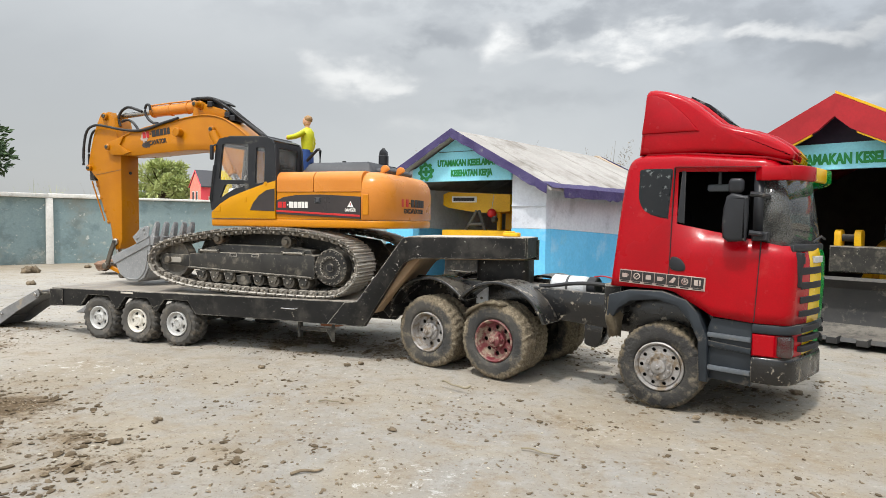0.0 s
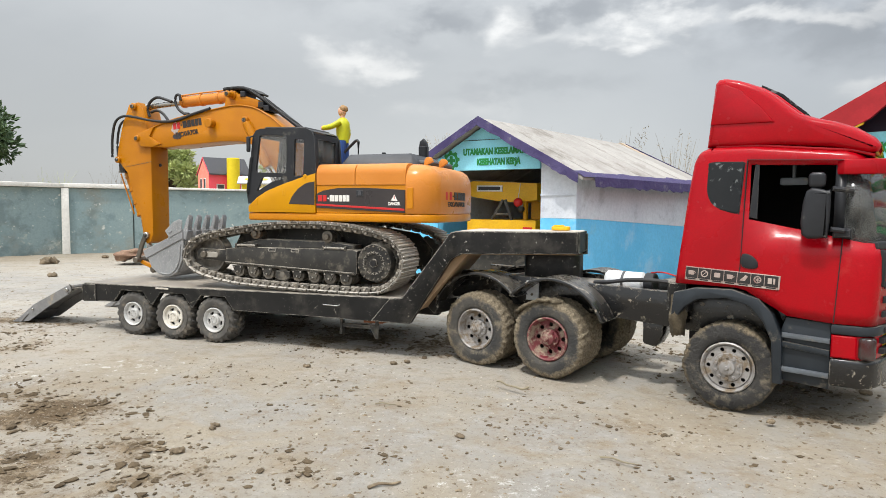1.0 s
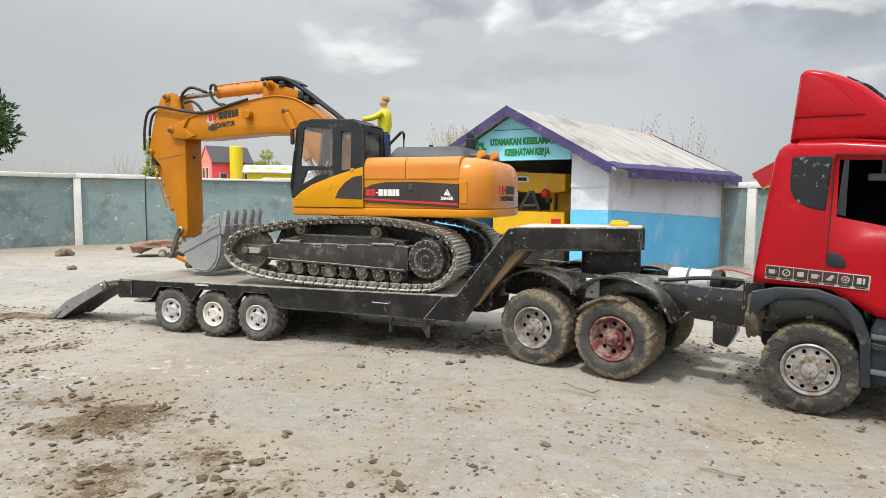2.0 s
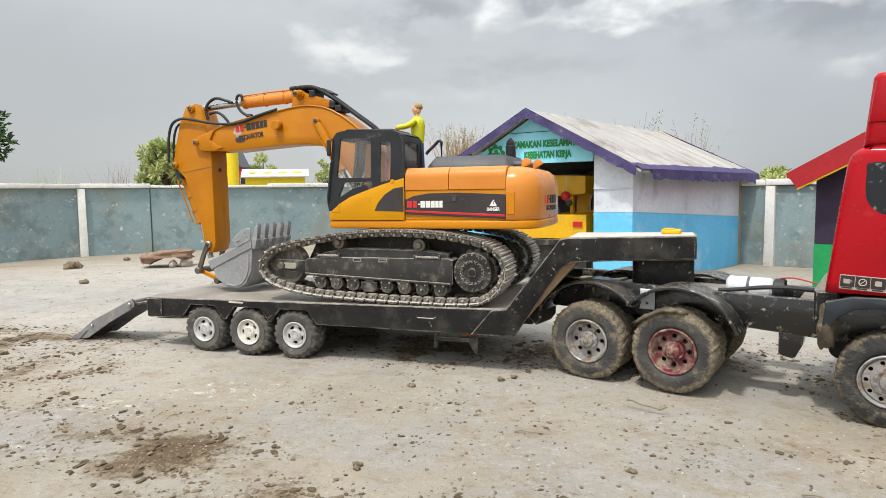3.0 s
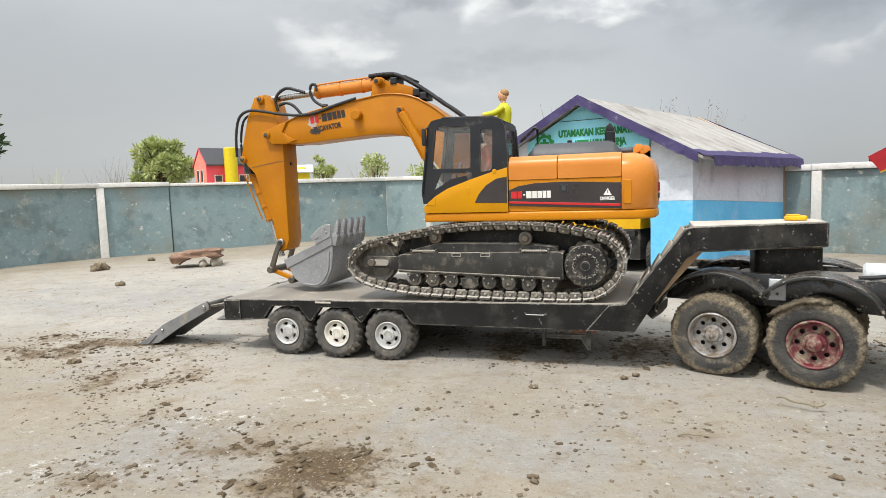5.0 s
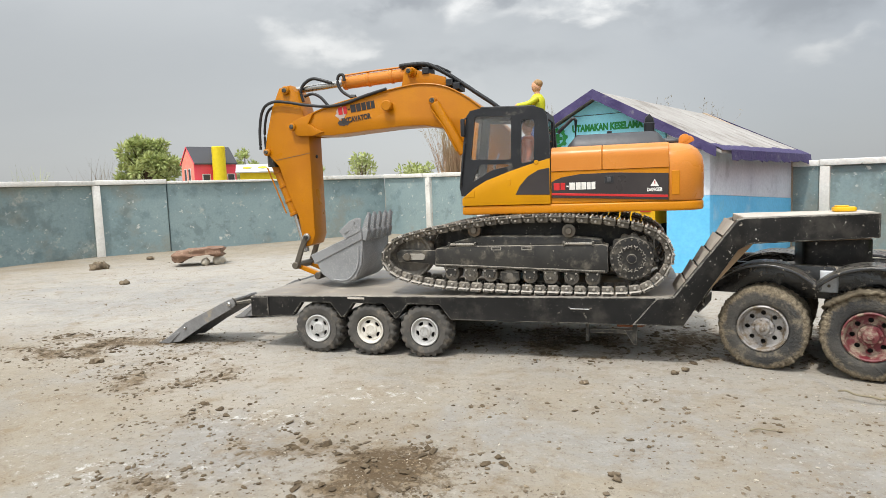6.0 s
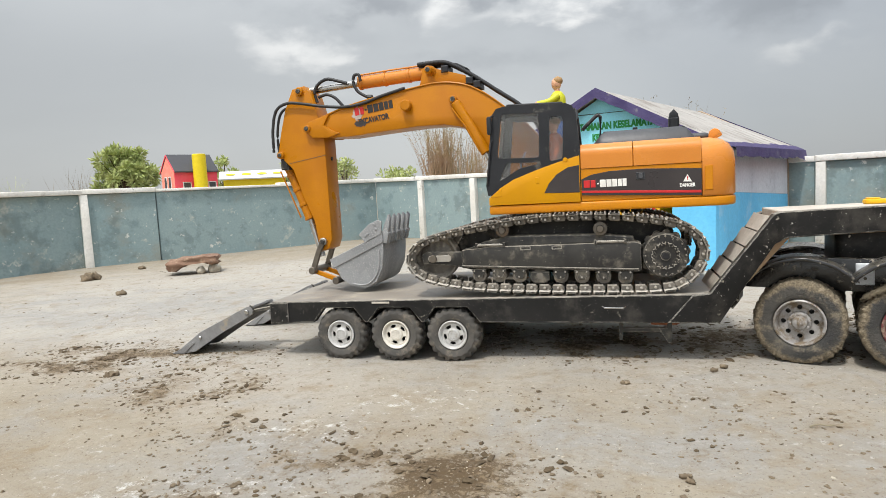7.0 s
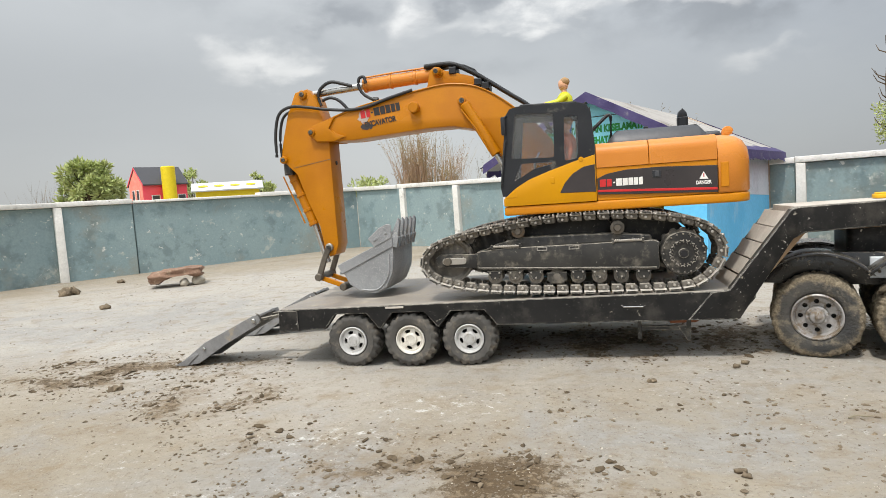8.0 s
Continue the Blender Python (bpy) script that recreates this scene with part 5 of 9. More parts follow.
def cab_shell(root):
    """The cab in rings from its lower edge to its roof; the openings for the windows are left out of the red shell."""
    rear = lambda z: -0.0515 + (z - 0.113) * 0.113
    front = lambda z: interp(z, [(0.08, 0.1140), (0.12, 0.1165), (0.152, 0.1155), (0.158, 0.1130), (0.2225, 0.1035), (0.235, 0.0990)])
    side_u = [-0.0215, 0.0055, 0.0137, 0.0480, 0.0800, 0.0880]
    low = lambda u: interp(u, [(0.004, 0.1140), (0.028, 0.1085), (0.040, 0.1020), (0.048, 0.0920), (0.081, 0.0890)])
    wbot = lambda u: interp(u, [(-0.0215, 0.1950), (0.0055, 0.1845), (0.0137, 0.1770), (0.0800, 0.1637), (0.10, 0.1590), (0.13, 0.1575)])
    wtop = lambda u: interp(u, [(-0.0215, 0.2290), (0.0137, 0.2265), (0.0835, 0.2245), (0.12, 0.2215)])
    edge = lambda u: interp(u, [(-0.04, 0.2400), (0.0135, 0.2395), (0.0864, 0.2320), (0.12, 0.2280)])
    levels = [(low, 0, 0, 0), (lambda u: low(u) + 0.010, 0, 0, 0), (lambda u: 0.128, 0, 0, 0), (lambda u: 0.146, 0.0004, 0, 0), (wbot, 0.0008, 0, 0), (wtop, 0.0030, 0, 0.0006), (lambda u: edge(u) - 0.0040, 0.0036, 0, 0.0024), (edge, 0.0042, 0, 0.0050),
              (lambda u: edge(u) + 0.0030, 0.0062, 0.002, 0.0095), (lambda u: edge(u) + 0.0046, 0.0110, 0.007, 0.0165)]
    R, W = 0.014, CAB_W
    bm = bmesh.new()
    grid = []
    for zf, side_in, end_in, rear_in in levels:
        ring = []
        def add(u, v, zf=zf, ring=ring):
            ring.append(bm.verts.new((u, v, zf(u))))
        zr, zfr = zf(-0.04), zf(0.125)
        ur, uf = rear(zr) + rear_in, front(zfr) - end_in
        r2 = 0.008
        v0, v1 = side_in, W - side_in
        for k in range(4):                                  # near rear corner, from the back face to the side
            a = radians(90 * k / 3)
            add(ur + r2 - r2 * math.cos(a), v0 + r2 - r2 * math.sin(a))
        for u in side_u:
            add(u, v0)
        for k in range(1, 7):                               # near front corner
            a = radians(90 * k / 6)
            add(uf - R + R * math.sin(a), v0 + R - R * math.cos(a))
        for k in range(1, 6):
            add(uf + 0.014 * math.sin(math.pi * k / 6) ** 0.8, v0 + R + (v1 - v0 - 2 * R) * k / 6)
        for k in range(6, 0, -1):
            a = radians(90 * k / 6)
            add(uf - R + R * math.sin(a), v1 - R + R * math.cos(a))
        for u in reversed(side_u):
            add(u, v1)
        for k in range(3, -1, -1):
            a = radians(90 * k / 3)
            add(ur + r2 - r2 * math.cos(a), v1 - r2 + r2 * math.sin(a))
        grid.append(ring)
    n = len(grid[0])
    glass = {"rear_window": [], "door_window": [], "pillar": [], "windscreen": []}
    for j in range(len(grid) - 1):
        for i in range(n):
            k = (i + 1) % n
            quad = (grid[j][i], grid[j][k], grid[j + 1][k], grid[j + 1][i])
            spot = None
            if j == 4:
                far = n - 2 - i
                for s in (i, far):
                    if s in (6, 7):
                        spot = "door_window"
                    elif s == 8:
                        spot = "pillar"
                if 9 <= i <= n - 11:
                    spot = "windscreen"
            if spot:
                glass[spot].append([v.co.copy() for v in quad])
            else:
                bm.faces.new(quad)
    bm.faces.new(grid[-1])
    shell = part("cab_shell", bm, truck_paint, root, "glossy red, yellow and green painted cab shell")
    sol = shell.modifiers.new("thickness", "SOLIDIFY")
    # inner faces coloured dark in place of the shade inside the cab
    sol.thickness, sol.offset, sol.material_offset = 0.0028, -1, 1
    shell.data.materials.append(cabin_dark)
    # far door opening closed in black, standing for the shade behind it
    glass["rear_window"] += [q for q in glass["door_window"] if q[0].y > W / 2]
    for spot, mat, label, depth in (("rear_window", window_black, "scratched black side window", 0.0012), ("pillar", dark_plastic, "dark grey window pillar", 0.0006), ("windscreen", windscreen_glass, "grimy curved windscreen", 0.0010)):
        runs = glass[spot]
        if spot != "windscreen":
            runs = [[q for q in runs if q[0].y < W / 2], [q for q in runs if q[0].y > W / 2]]
        else:
            runs = [runs]
        for run in runs:
            b = bmesh.new()
            seen = {}
            for q in run:
                vs = []
                for p in q:
                    key = tuple(round(c, 5) for c in p)
                    if key not in seen:
                        c = Vector((0.04, W / 2, p.z))
                        seen[key] = b.verts.new(p + (c - p).normalized() * depth)
                    vs.append(seen[key])
                b.faces.new(vs)
            name = {"rear_window": "side_window", "pillar": "window_pillar", "windscreen": "windscreen"}[spot]
            g = part(name, b, mat, root, label)
            s = g.modifiers.new("thickness", "SOLIDIFY")
            s.thickness, s.offset = 0.0012, -1
            if spot == "windscreen":
                g.visible_shadow = False
    # rounded dark quarter windows let into the cab sides
    out = smooth_outline([(-0.0200, 0.2290), (0.0020, 0.2288), (0.0072, 0.2282), (0.0076, 0.2230), (0.0052, 0.1870), (0.0040, 0.1830), (-0.0040, 0.1842), (-0.0165, 0.1888), (-0.0228, 0.1990), (-0.0234, 0.2130), (-0.0224, 0.2250)], 4)
    for s in (1, -1):
        for name, grow, lift, mat in (("window_seal", -0.0010, 0.0002, cabin_dark), ("quarter_window", 0.0, 0.0006, window_black)):
            b = bmesh.new()
            rprism(b, inset(ccw(out), grow) if grow else out, -lift, 0.002, 0.0003, 1)
            for v in b.verts:
                v.co.y += 0.0008 + (v.co.z - 0.183) * 0.050
                if s < 0:
                    v.co.y = W - v.co.y
            part(name, b, mat, root, "scratched black side window" if grow == 0 else "")
    return shell


def truck_rim(bm_kind):
    """A deep steel truck rim: front ones are domed outwards, rear ones dished."""
    bm = bmesh.new()
    if bm_kind == "front":
        lathe(bm, [(0.0235, 0.006), (0.0240, 0.0008), (0.0228, 0.0), (0.0215, 0.0015), (0.0205, 0.0045), (0.0195, 0.0030)], (0, 0, 0), 48)
        outer = [(0.0198 * math.cos(2 * math.pi * k / 48), 0.0198 * math.sin(2 * math.pi * k / 48)) for k in range(48)]
        holes = [[(0.0170 * math.cos(2 * math.pi * k / 10) + 0.0020 * math.cos(a), 0.0170 * math.sin(2 * math.pi * k / 10) + 0.0020 * math.sin(a)) for a in [2 * math.pi * j / 8 for j in range(8)]] for k in range(10)]
        holed(bm, outer, holes, 0.0028, 0.0042)
        lathe(bm, [(0.0140, 0.0029), (0.0132, 0.0012), (0.0075, 0.0008), (0.0068, -0.0012), (0.0040, -0.0022), (0.0, -0.0022)], (0, 0, 0), 32)
        for k in range(10):
            a = 2 * math.pi * k / 10 + 0.3
            cyl(bm, (0.0104 * math.cos(a), 0.0014, 0.0104 * math.sin(a)), (0.0104 * math.cos(a), -0.0012, 0.0104 * math.sin(a)), 0.0015, seg=6, edge=0.0003)
        cyl(bm, (0, 0, 0), (0, -0.0040, 0), 0.0022, seg=6, edge=0.0005)
    else:
        lathe(bm, [(0.0240, 0.008), (0.0245, 0.0008), (0.0232, 0.0), (0.0220, 0.0012), (0.0205, 0.0090), (0.0190, 0.0110)], (0, 0, 0), 48)
        outer = [(0.0195 * math.cos(2 * math.pi * k / 48), 0.0195 * math.sin(2 * math.pi * k / 48)) for k in range(48)]
        holes = [[(0.0152 * math.cos(2 * math.pi * k / 8) + 0.0026 * math.cos(a), 0.0152 * math.sin(2 * math.pi * k / 8) + 0.0026 * math.sin(a)) for a in [2 * math.pi * j / 8 for j in range(8)]] for k in range(8)]
        holed(bm, outer, holes, 0.0105, 0.0122)
        lathe(bm, [(0.0112, 0.0106), (0.0105, 0.0070), (0.0080, 0.0062), (0.0066, 0.0020), (0.0045, 0.0008), (0.0, 0.0008)], (0, 0, 0), 32)
        for k in range(8):
            a = 2 * math.pi * k / 8 + 0.2
            cyl(bm, (0.0088 * math.cos(a), 0.0075, 0.0088 * math.sin(a)), (0.0088 * math.cos(a), 0.0042, 0.0088 * math.sin(a)), 0.0013, seg=6, edge=0.0003)
        cyl(bm, (0, 0.002, 0), (0, -0.0018, 0), 0.0030, seg=6, edge=0.0006)
        cyl(bm, (0, 0, 0), (0, -0.0034, 0), 0.0016, seg=10, edge=0.0004)
    return bm


def truck():
    W = CAB_W
    root = thing("tractor_truck", TRUCK, "red toy tractor truck with muddy wheels and yellow-green front", "truck", frame_m=TRUCK)
    P = lambda name, bm, mat, label="", parent=None, angle=38: part(name, bm, mat, parent or root, label, angle)
    cab_shell(root)
    # roof spoiler with a side fin
    prof = [(-0.0265, 0.2440), (0.0350, 0.2440), (0.0750, 0.2405), (0.1020, 0.2340), (0.1090, 0.2350), (0.1105, 0.2395), (0.1060, 0.2460), (0.0920, 0.2555), (0.0760, 0.2620), (0.0610, 0.2660), (0.0500, 0.2705),
            (0.0400, 0.2790), (0.0290, 0.2890), (0.0150, 0.2980), (0.0000, 0.3045), (-0.0120, 0.3075), (-0.0180, 0.3070), (-0.0210, 0.3030)]
    sp = P("roof_spoiler", rprism(bmesh.new(), prof, 0.006, W - 0.006, 0.0055, 4), roof_paint, "glossy red roof spoiler with a yellow middle stripe", angle=45)
    P("spoiler_crest", rprism(bmesh.new(), [(u, z + 0.0035) for u, z in prof[5:16]] + [(-0.0100, 0.2900), (0.0500, 0.2600), (0.1000, 0.2380)], 0.040, W - 0.040, 0.0035, 3), roof_paint, "", sp, 45)
    for v0, v1 in ((0.0040, 0.0085), (W - 0.0085, W - 0.0040)):
        P("spoiler_fin", rprism(bmesh.new(), [(-0.0235, 0.2645), (0.0310, 0.2640), (0.0180, 0.2800), (0.0020, 0.2950), (-0.0120, 0.3020), (-0.0190, 0.3010)], v0, v1, 0.002, 2), roof_paint, "", sp)
    P("spoiler_grille", rprism(bmesh.new(), [(0.0120, 0.3020), (0.0300, 0.2920), (0.0440, 0.2790), (0.0500, 0.2738), (0.0512, 0.2764), (0.0452, 0.2816), (0.0312, 0.2948), (0.0130, 0.3048)], 0.046, 0.092, 0.0004, 1), window_black, "dark printed panel on the spoiler", sp)
    P("roof_rim", rprism(bmesh.new(), [(-0.019, 0.2430), (0.02, 0.2425), (0.090, 0.2355), (0.106, 0.2310), (0.1065, 0.2335), (0.090, 0.2382), (0.02, 0.2452), (-0.019, 0.2460)], 0.0085, W - 0.0085, 0.001, 2), truck_paint)
    # sun visor, bent round the front
    bow = [(0.0860, -0.0010), (0.1040, -0.0005), (0.1160, 0.0060), (0.1220, 0.0200), (0.1275, 0.0450), (0.1330, W / 2)]
    bow += [(u, W - v) for u, v in reversed(bow[:-1])]
    plan = bow + [(u - 0.006, v + (0.005 if v < 0.03 else -0.005 if v > W - 0.03 else 0)) for u, v in reversed(bow)]
    P("sun_visor", rprism(bmesh.new(), plan, 0.2160, 0.2290, 0.0016, 2, "xy"), truck_paint, "red, yellow and green sun visor over the windscreen")
    # dark interior with dashboard, seats and mirror
    P("cab_floor", box(bmesh.new(), -0.042, 0.108, 0.006, W - 0.006, 0.116, 0.122), cabin_dark)
    P("cab_lining", rprism(bmesh.new(), [(-0.045, 0.123), (-0.041, 0.123), (-0.030, 0.236), (-0.034, 0.236)], 0.006, W - 0.006, 0.001, 1), cabin_dark)
    # added board, no cab part: keeps daylight from leaking in at the far windows
    P("far_lining", box(bmesh.new(), -0.032, 0.092, W - 0.0095, W - 0.0065, 0.150, 0.234), cabin_dark)
    P("dashboard", rprism(bmesh.new(), [(0.085, 0.122), (0.118, 0.122), (0.119, 0.152), (0.100, 0.158), (0.088, 0.150)], 0.010, W - 0.010, 0.003, 2), cabin_dark)
    for v0 in (0.022, 0.104):
        P("seat", rprism(bmesh.new(), smooth_outline([(-0.020, 0.122), (0.030, 0.122), (0.032, 0.140), (0.000, 0.144), (-0.008, 0.190), (-0.022, 0.192)], 3), v0, v0 + 0.042, 0.005, 2), cabin_dark)
    P("rear_view_mirror", rprism(bmesh.new(), round_rect(0.034, 0.0565, 0.2085, 0.2155, 0.002), 0.030, 0.033, 0.001, 2), step_grey, "grey inner mirror")
    P("mirror_stem", box(bmesh.new(), 0.0435, 0.0465, 0.0305, 0.0335, 0.2150, 0.2300), step_grey)
    # door gap, handle, lower trims
    for pts in ([(0.0105, 0.2300), (0.0113, 0.2300), (0.0080, 0.1150), (0.0072, 0.1150)], [(0.0868, 0.162), (0.0876, 0.162), (0.0838, 0.090), (0.0830, 0.090)], [(0.0105, 0.2312), (0.0860, 0.2285), (0.0860, 0.2279), (0.0105, 0.2306)]):
        P("door_gap", rprism(bmesh.new(), pts, -0.0006, 0.003, 0.0002, 1), cabin_dark)
    P("door_frame", rprism(bmesh.new(), [(0.0135, 0.1788), (0.0205, 0.1772), (0.0208, 0.2262), (0.0172, 0.2268)], 0.0022, 0.0042, 0.0004, 1), dark_plastic, "dark window frame strip")
    P("door_handle", rprism(bmesh.new(), smooth_outline([(0.0098, 0.1335), (0.0218, 0.1325), (0.0225, 0.1385), (0.0175, 0.1440), (0.0098, 0.1450)], 3), -0.0012, 0.004, 0.001, 2), dark_plastic, "dark recessed door handle")
    # band of seven pictogram plates along the door
    ang = math.atan2(0.1270 - 0.1312, 0.0802)
    band_m = Matrix.Translation((-0.0395, -0.0006, 0.1312)) @ Matrix.Rotation(-ang, 4, "Y")
    bm = box(bmesh.new(), 0, 0.0815, -0.0005, 0.0008, -0.0128, 0.0, 0.0002)
    bm.transform(band_m)
    band = P("sticker_band", bm, sticker_pale, "pale worn sticker band of seven black pictograms")
    for k in range(7):
        x0 = 0.0010 + 0.01145 * k
        bm = box(bmesh.new(), x0 - 0.0004, x0 + 0.0104, -0.0009, -0.0004, -0.0104, -0.0007, 0.0001)
        bm.transform(band_m)
        P("pictogram", bm, black_print, "", band)
        bm = bmesh.new()
        cx, cz = x0 + 0.0050, -0.0054
        if k in (1, 5):
            hole = [(cx + 0.0024 * math.cos(2 * math.pi * j / 16), cz + 0.0024 * math.sin(2 * math.pi * j / 16)) for j in range(16)]
            holed(bm, [(cx + 0.0033 * math.cos(2 * math.pi * j / 16), cz + 0.0033 * math.sin(2 * math.pi * j / 16)) for j in range(16)], [hole], -0.0012, -0.0008)
            for j in range(1 if k == 1 else 3):
                a = radians(45 + 60 * j)
                tube(bm, [(cx - 0.0026 * math.cos(a), -0.0010, cz - 0.0026 * math.sin(a)), (cx + 0.0026 * math.cos(a), -0.0010, cz + 0.0026 * math.sin(a))], 0.00035, 6)
        elif k in (0, 3):
            rprism(bm, [(cx - 0.0028, cz - 0.0022), (cx + 0.0018, cz - 0.0022), (cx + 0.0022, cz + 0.0018), (cx - 0.0032, cz + 0.0018)], -0.0012, -0.0008, 0.0001, 1)
            tube(bm, [(cx + 0.0020, -0.001, cz + 0.001), (cx + 0.0036, -0.001, cz + 0.0004), (cx + 0.0020, -0.001, cz - 0.001)], 0.0004, 6)
        elif k == 2:
            rprism(bm, round_rect(cx - 0.0026, cx + 0.0026, cz - 0.0022, cz + 0.0022, 0.0008, 3), -0.0012, -0.0008, 0.0001, 1)
        elif k == 4:
            rprism(bm, [(cx - 0.0034, cz - 0.0024), (cx + 0.0010, cz - 0.0026), (cx + 0.0034, cz + 0.0018), (cx + 0.0012, cz + 0.0030), (cx - 0.0010, cz + 0.0004)], -0.0012, -0.0008, 0.0001, 1)
        else:
            box(bm, cx - 0.0030, cx + 0.0004, -0.0012, -0.0008, cz - 0.0026, cz + 0.0026, 0.0001)
            box(bm, cx + 0.0014, cx + 0.0030, -0.0012, -0.0008, cz - 0.0026, cz + 0.0026, 0.0001)
        bm.transform(band_m)
        P("symbol", bm, sticker_pale, "", band)
        bm = box(bmesh.new(), x0 + 0.001, x0 + 0.0088, -0.0007, -0.0004, -0.0120, -0.0108, 0.0001)
        bm.transform(band_m)
        P("caption_bar", bm, black_print, "", band)
    # front: grille with yellow bars, bumper, lamps, steps
    def front_bar(v0, v1, z0, z1, proud, thick):
        """A bar that follows the bowed front between v0 and v1."""
        face = lambda v: 0.1155 + 0.0145 * math.sin(math.pi * min(max((v - 0.014) / (W - 0.028), 0.0), 1.0)) ** 0.8
        vs = [v0 + (v1 - v0) * k / 6 for k in range(7)]
        return rprism(bmesh.new(), [(face(v) + proud, v) for v in vs] + [(face(v) + proud - thick, v) for v in reversed(vs)], z0, z1, 0.0006, 1, "xy")
    for z0, z1 in ((0.1330, 0.1395), (0.1200, 0.1265), (0.1075, 0.1135), (0.0955, 0.1010)):
        for v0, v1 in ((0.018, 0.064), (W - 0.064, W - 0.018)):
            P("grille_slot", front_bar(v0, v1, z0, z1, 0.0005, 0.004), cabin_dark, "dark grille slot")
    P("grille_corner_slot", front_bar(0.0155, 0.0230, 0.1425, 0.1495, 0.0005, 0.003), cabin_dark)
    P("grille_bar", front_bar(0.040, 0.064, 0.1430, 0.1490, 0.0012, 0.003), rim_silver, "silver bar on the grille")
    P("wiper_cowl", rprism(bmesh.new(), [(0.094, 0.002), (0.1120, 0.006), (0.1190, 0.022), (0.1240, 0.045), (0.1285, W / 2), (0.1240, W - 0.045), (0.1190, W - 0.022), (0.1120, W - 0.006), (0.094, W - 0.002)], 0.1535, 0.1600, 0.0015, 2, "xy"), dark_plastic, "dark cowl below the windscreen")
    P("wiper", tube(bmesh.new(), [(0.1245, 0.030, 0.162), (0.1285, 0.060, 0.167), (0.1290, 0.090, 0.164)], 0.001), hose_black)
    def plan(u0, ins):
        half = [(u0, ins), (0.1040, ins), (0.1130 - ins, 0.0060 + ins), (0.1185 - ins, 0.020), (0.1235 - ins, 0.045), (0.1295 - ins, W / 2)]
        return half + [(u, W - v) for u, v in reversed(half[:-1])]
    P("bumper", rprism(bmesh.new(), plan(0.0820, 0.0005), 0.0345, 0.0590, 0.003, 3, "xy"), muddy_black, "black scuffed muddy bumper")
    P("bumper_middle", rprism(bmesh.new(), plan(0.0825, 0.003), 0.0592, 0.0795, 0.001, 2, "xy"), truck_paint)
    P("bumper_top", rprism(bmesh.new(), plan(0.0820, 0.0), 0.0797, 0.0885, 0.002, 2, "xy"), trim_grey, "dark grey strip under the cab")
    for z0, z1 in ((0.0815, 0.0865), (0.0725, 0.0775), (0.0635, 0.0685)):
        for v0, v1 in ((0.022, 0.064), (W - 0.064, W - 0.022)):
            P("grille_slot", front_bar(v0, v1, z0, z1, 0.0005, 0.006), cabin_dark)
    for v0, v1 in ((0.0005, 0.0040), (W - 0.0040, W - 0.0005)):
        P("corner_panel", box(bmesh.new(), 0.0822, 0.1010, v0, v1, 0.0595, 0.0793, 0.0012), truck_paint, "red lamp-corner panel")
    for v in (0.0085, W - 0.0085):
        P("headlight", rprism(bmesh.new(), round_rect(0.1020, 0.1145, 0.0600, 0.0790, 0.003, 4), v - 0.009, v + 0.009, 0.003, 3), windscreen_glass, "clear scuffed headlight")
    for v0, v1 in ((0.0, 0.016), (W - 0.016, W)):
        P("step_body", rprism(bmesh.new(), [(0.0445, 0.0330), (0.0820, 0.0300), (0.0820, 0.0885), (0.0470, 0.0905), (0.0435, 0.0800)], v0 + 0.004, v1 - 0.002, 0.002, 2), trim_grey, "dark grey step housing")
        for z in (0.0725, 0.0420):
            P("step_tread", rprism(bmesh.new(), [(0.0445, z), (0.0815, z - 0.0015), (0.0815, z + 0.0025), (0.0445, z + 0.0040)], v0 - 0.001, v1, 0.0008, 2), step_grey, "pale scuffed step tread")
        P("step_lip", rprism(bmesh.new(), [(0.0445, 0.0635), (0.0815, 0.0600), (0.0815, 0.0650), (0.0445, 0.0690)], v0 + 0.0005, v1, 0.001, 2), trim_grey)
        arch = [(-0.0520, 0.0830), (-0.0450, 0.0830), (-0.0400, 0.0915), (-0.0280, 0.1000), (-0.0020, 0.1035), (0.0170, 0.0980), (0.0290, 0.0850), (0.0365, 0.0680), (0.0385, 0.0300), (0.0460, 0.0300), (0.0450, 0.0720), (0.0370, 0.0920), (0.0250, 0.1050), (0.0020, 0.1120), (-0.0300, 0.1110), (-0.0500, 0.1050)]
        P("wheel_arch", rprism(bmesh.new(), arch, v0 - (0.003 if v0 == 0 else -0.001), v1 + (0.016 if v0 == 0 else 0.002) - 0.0, 0.0015, 2), trim_grey, "dark grey front wheel arch")
    P("arch_liner", rprism(bmesh.new(), [(-0.045, 0.06), (0.040, 0.06), (0.040, 0.1000), (-0.045, 0.1000)], 0.046, W - 0.046, 0.002, 1), cabin_dark)
    # outside mirrors
    for s, v in ((-1, -0.004), (1, W + 0.004)):
        va, vb = sorted((v + s * 0.002, v + s * 0.011))
        mir = P("side_mirror", rprism(bmesh.new(), smooth_outline([(0.0575, 0.1650), (0.0740, 0.1625), (0.0770, 0.1660), (0.0780, 0.2000), (0.0750, 0.2025), (0.0600, 0.2020)], 3), va, vb, 0.003, 3), dark_plastic, "dark grey plastic side mirror")
        P("wide_mirror", rprism(bmesh.new(), round_rect(0.0610, 0.0740, 0.2045, 0.2180, 0.004, 4), va + 0.001, vb - 0.001, 0.003, 3), dark_plastic, "", mir)
        for z in (0.2040, 0.1700):
            P("mirror_arm", tube(bmesh.new(), [(0.079, v + s * 0.008, z), (0.087, v + s * 0.005, z - 0.001), (0.092, v - s * 0.006, z - 0.002)], 0.0022), dark_plastic, "", mir)
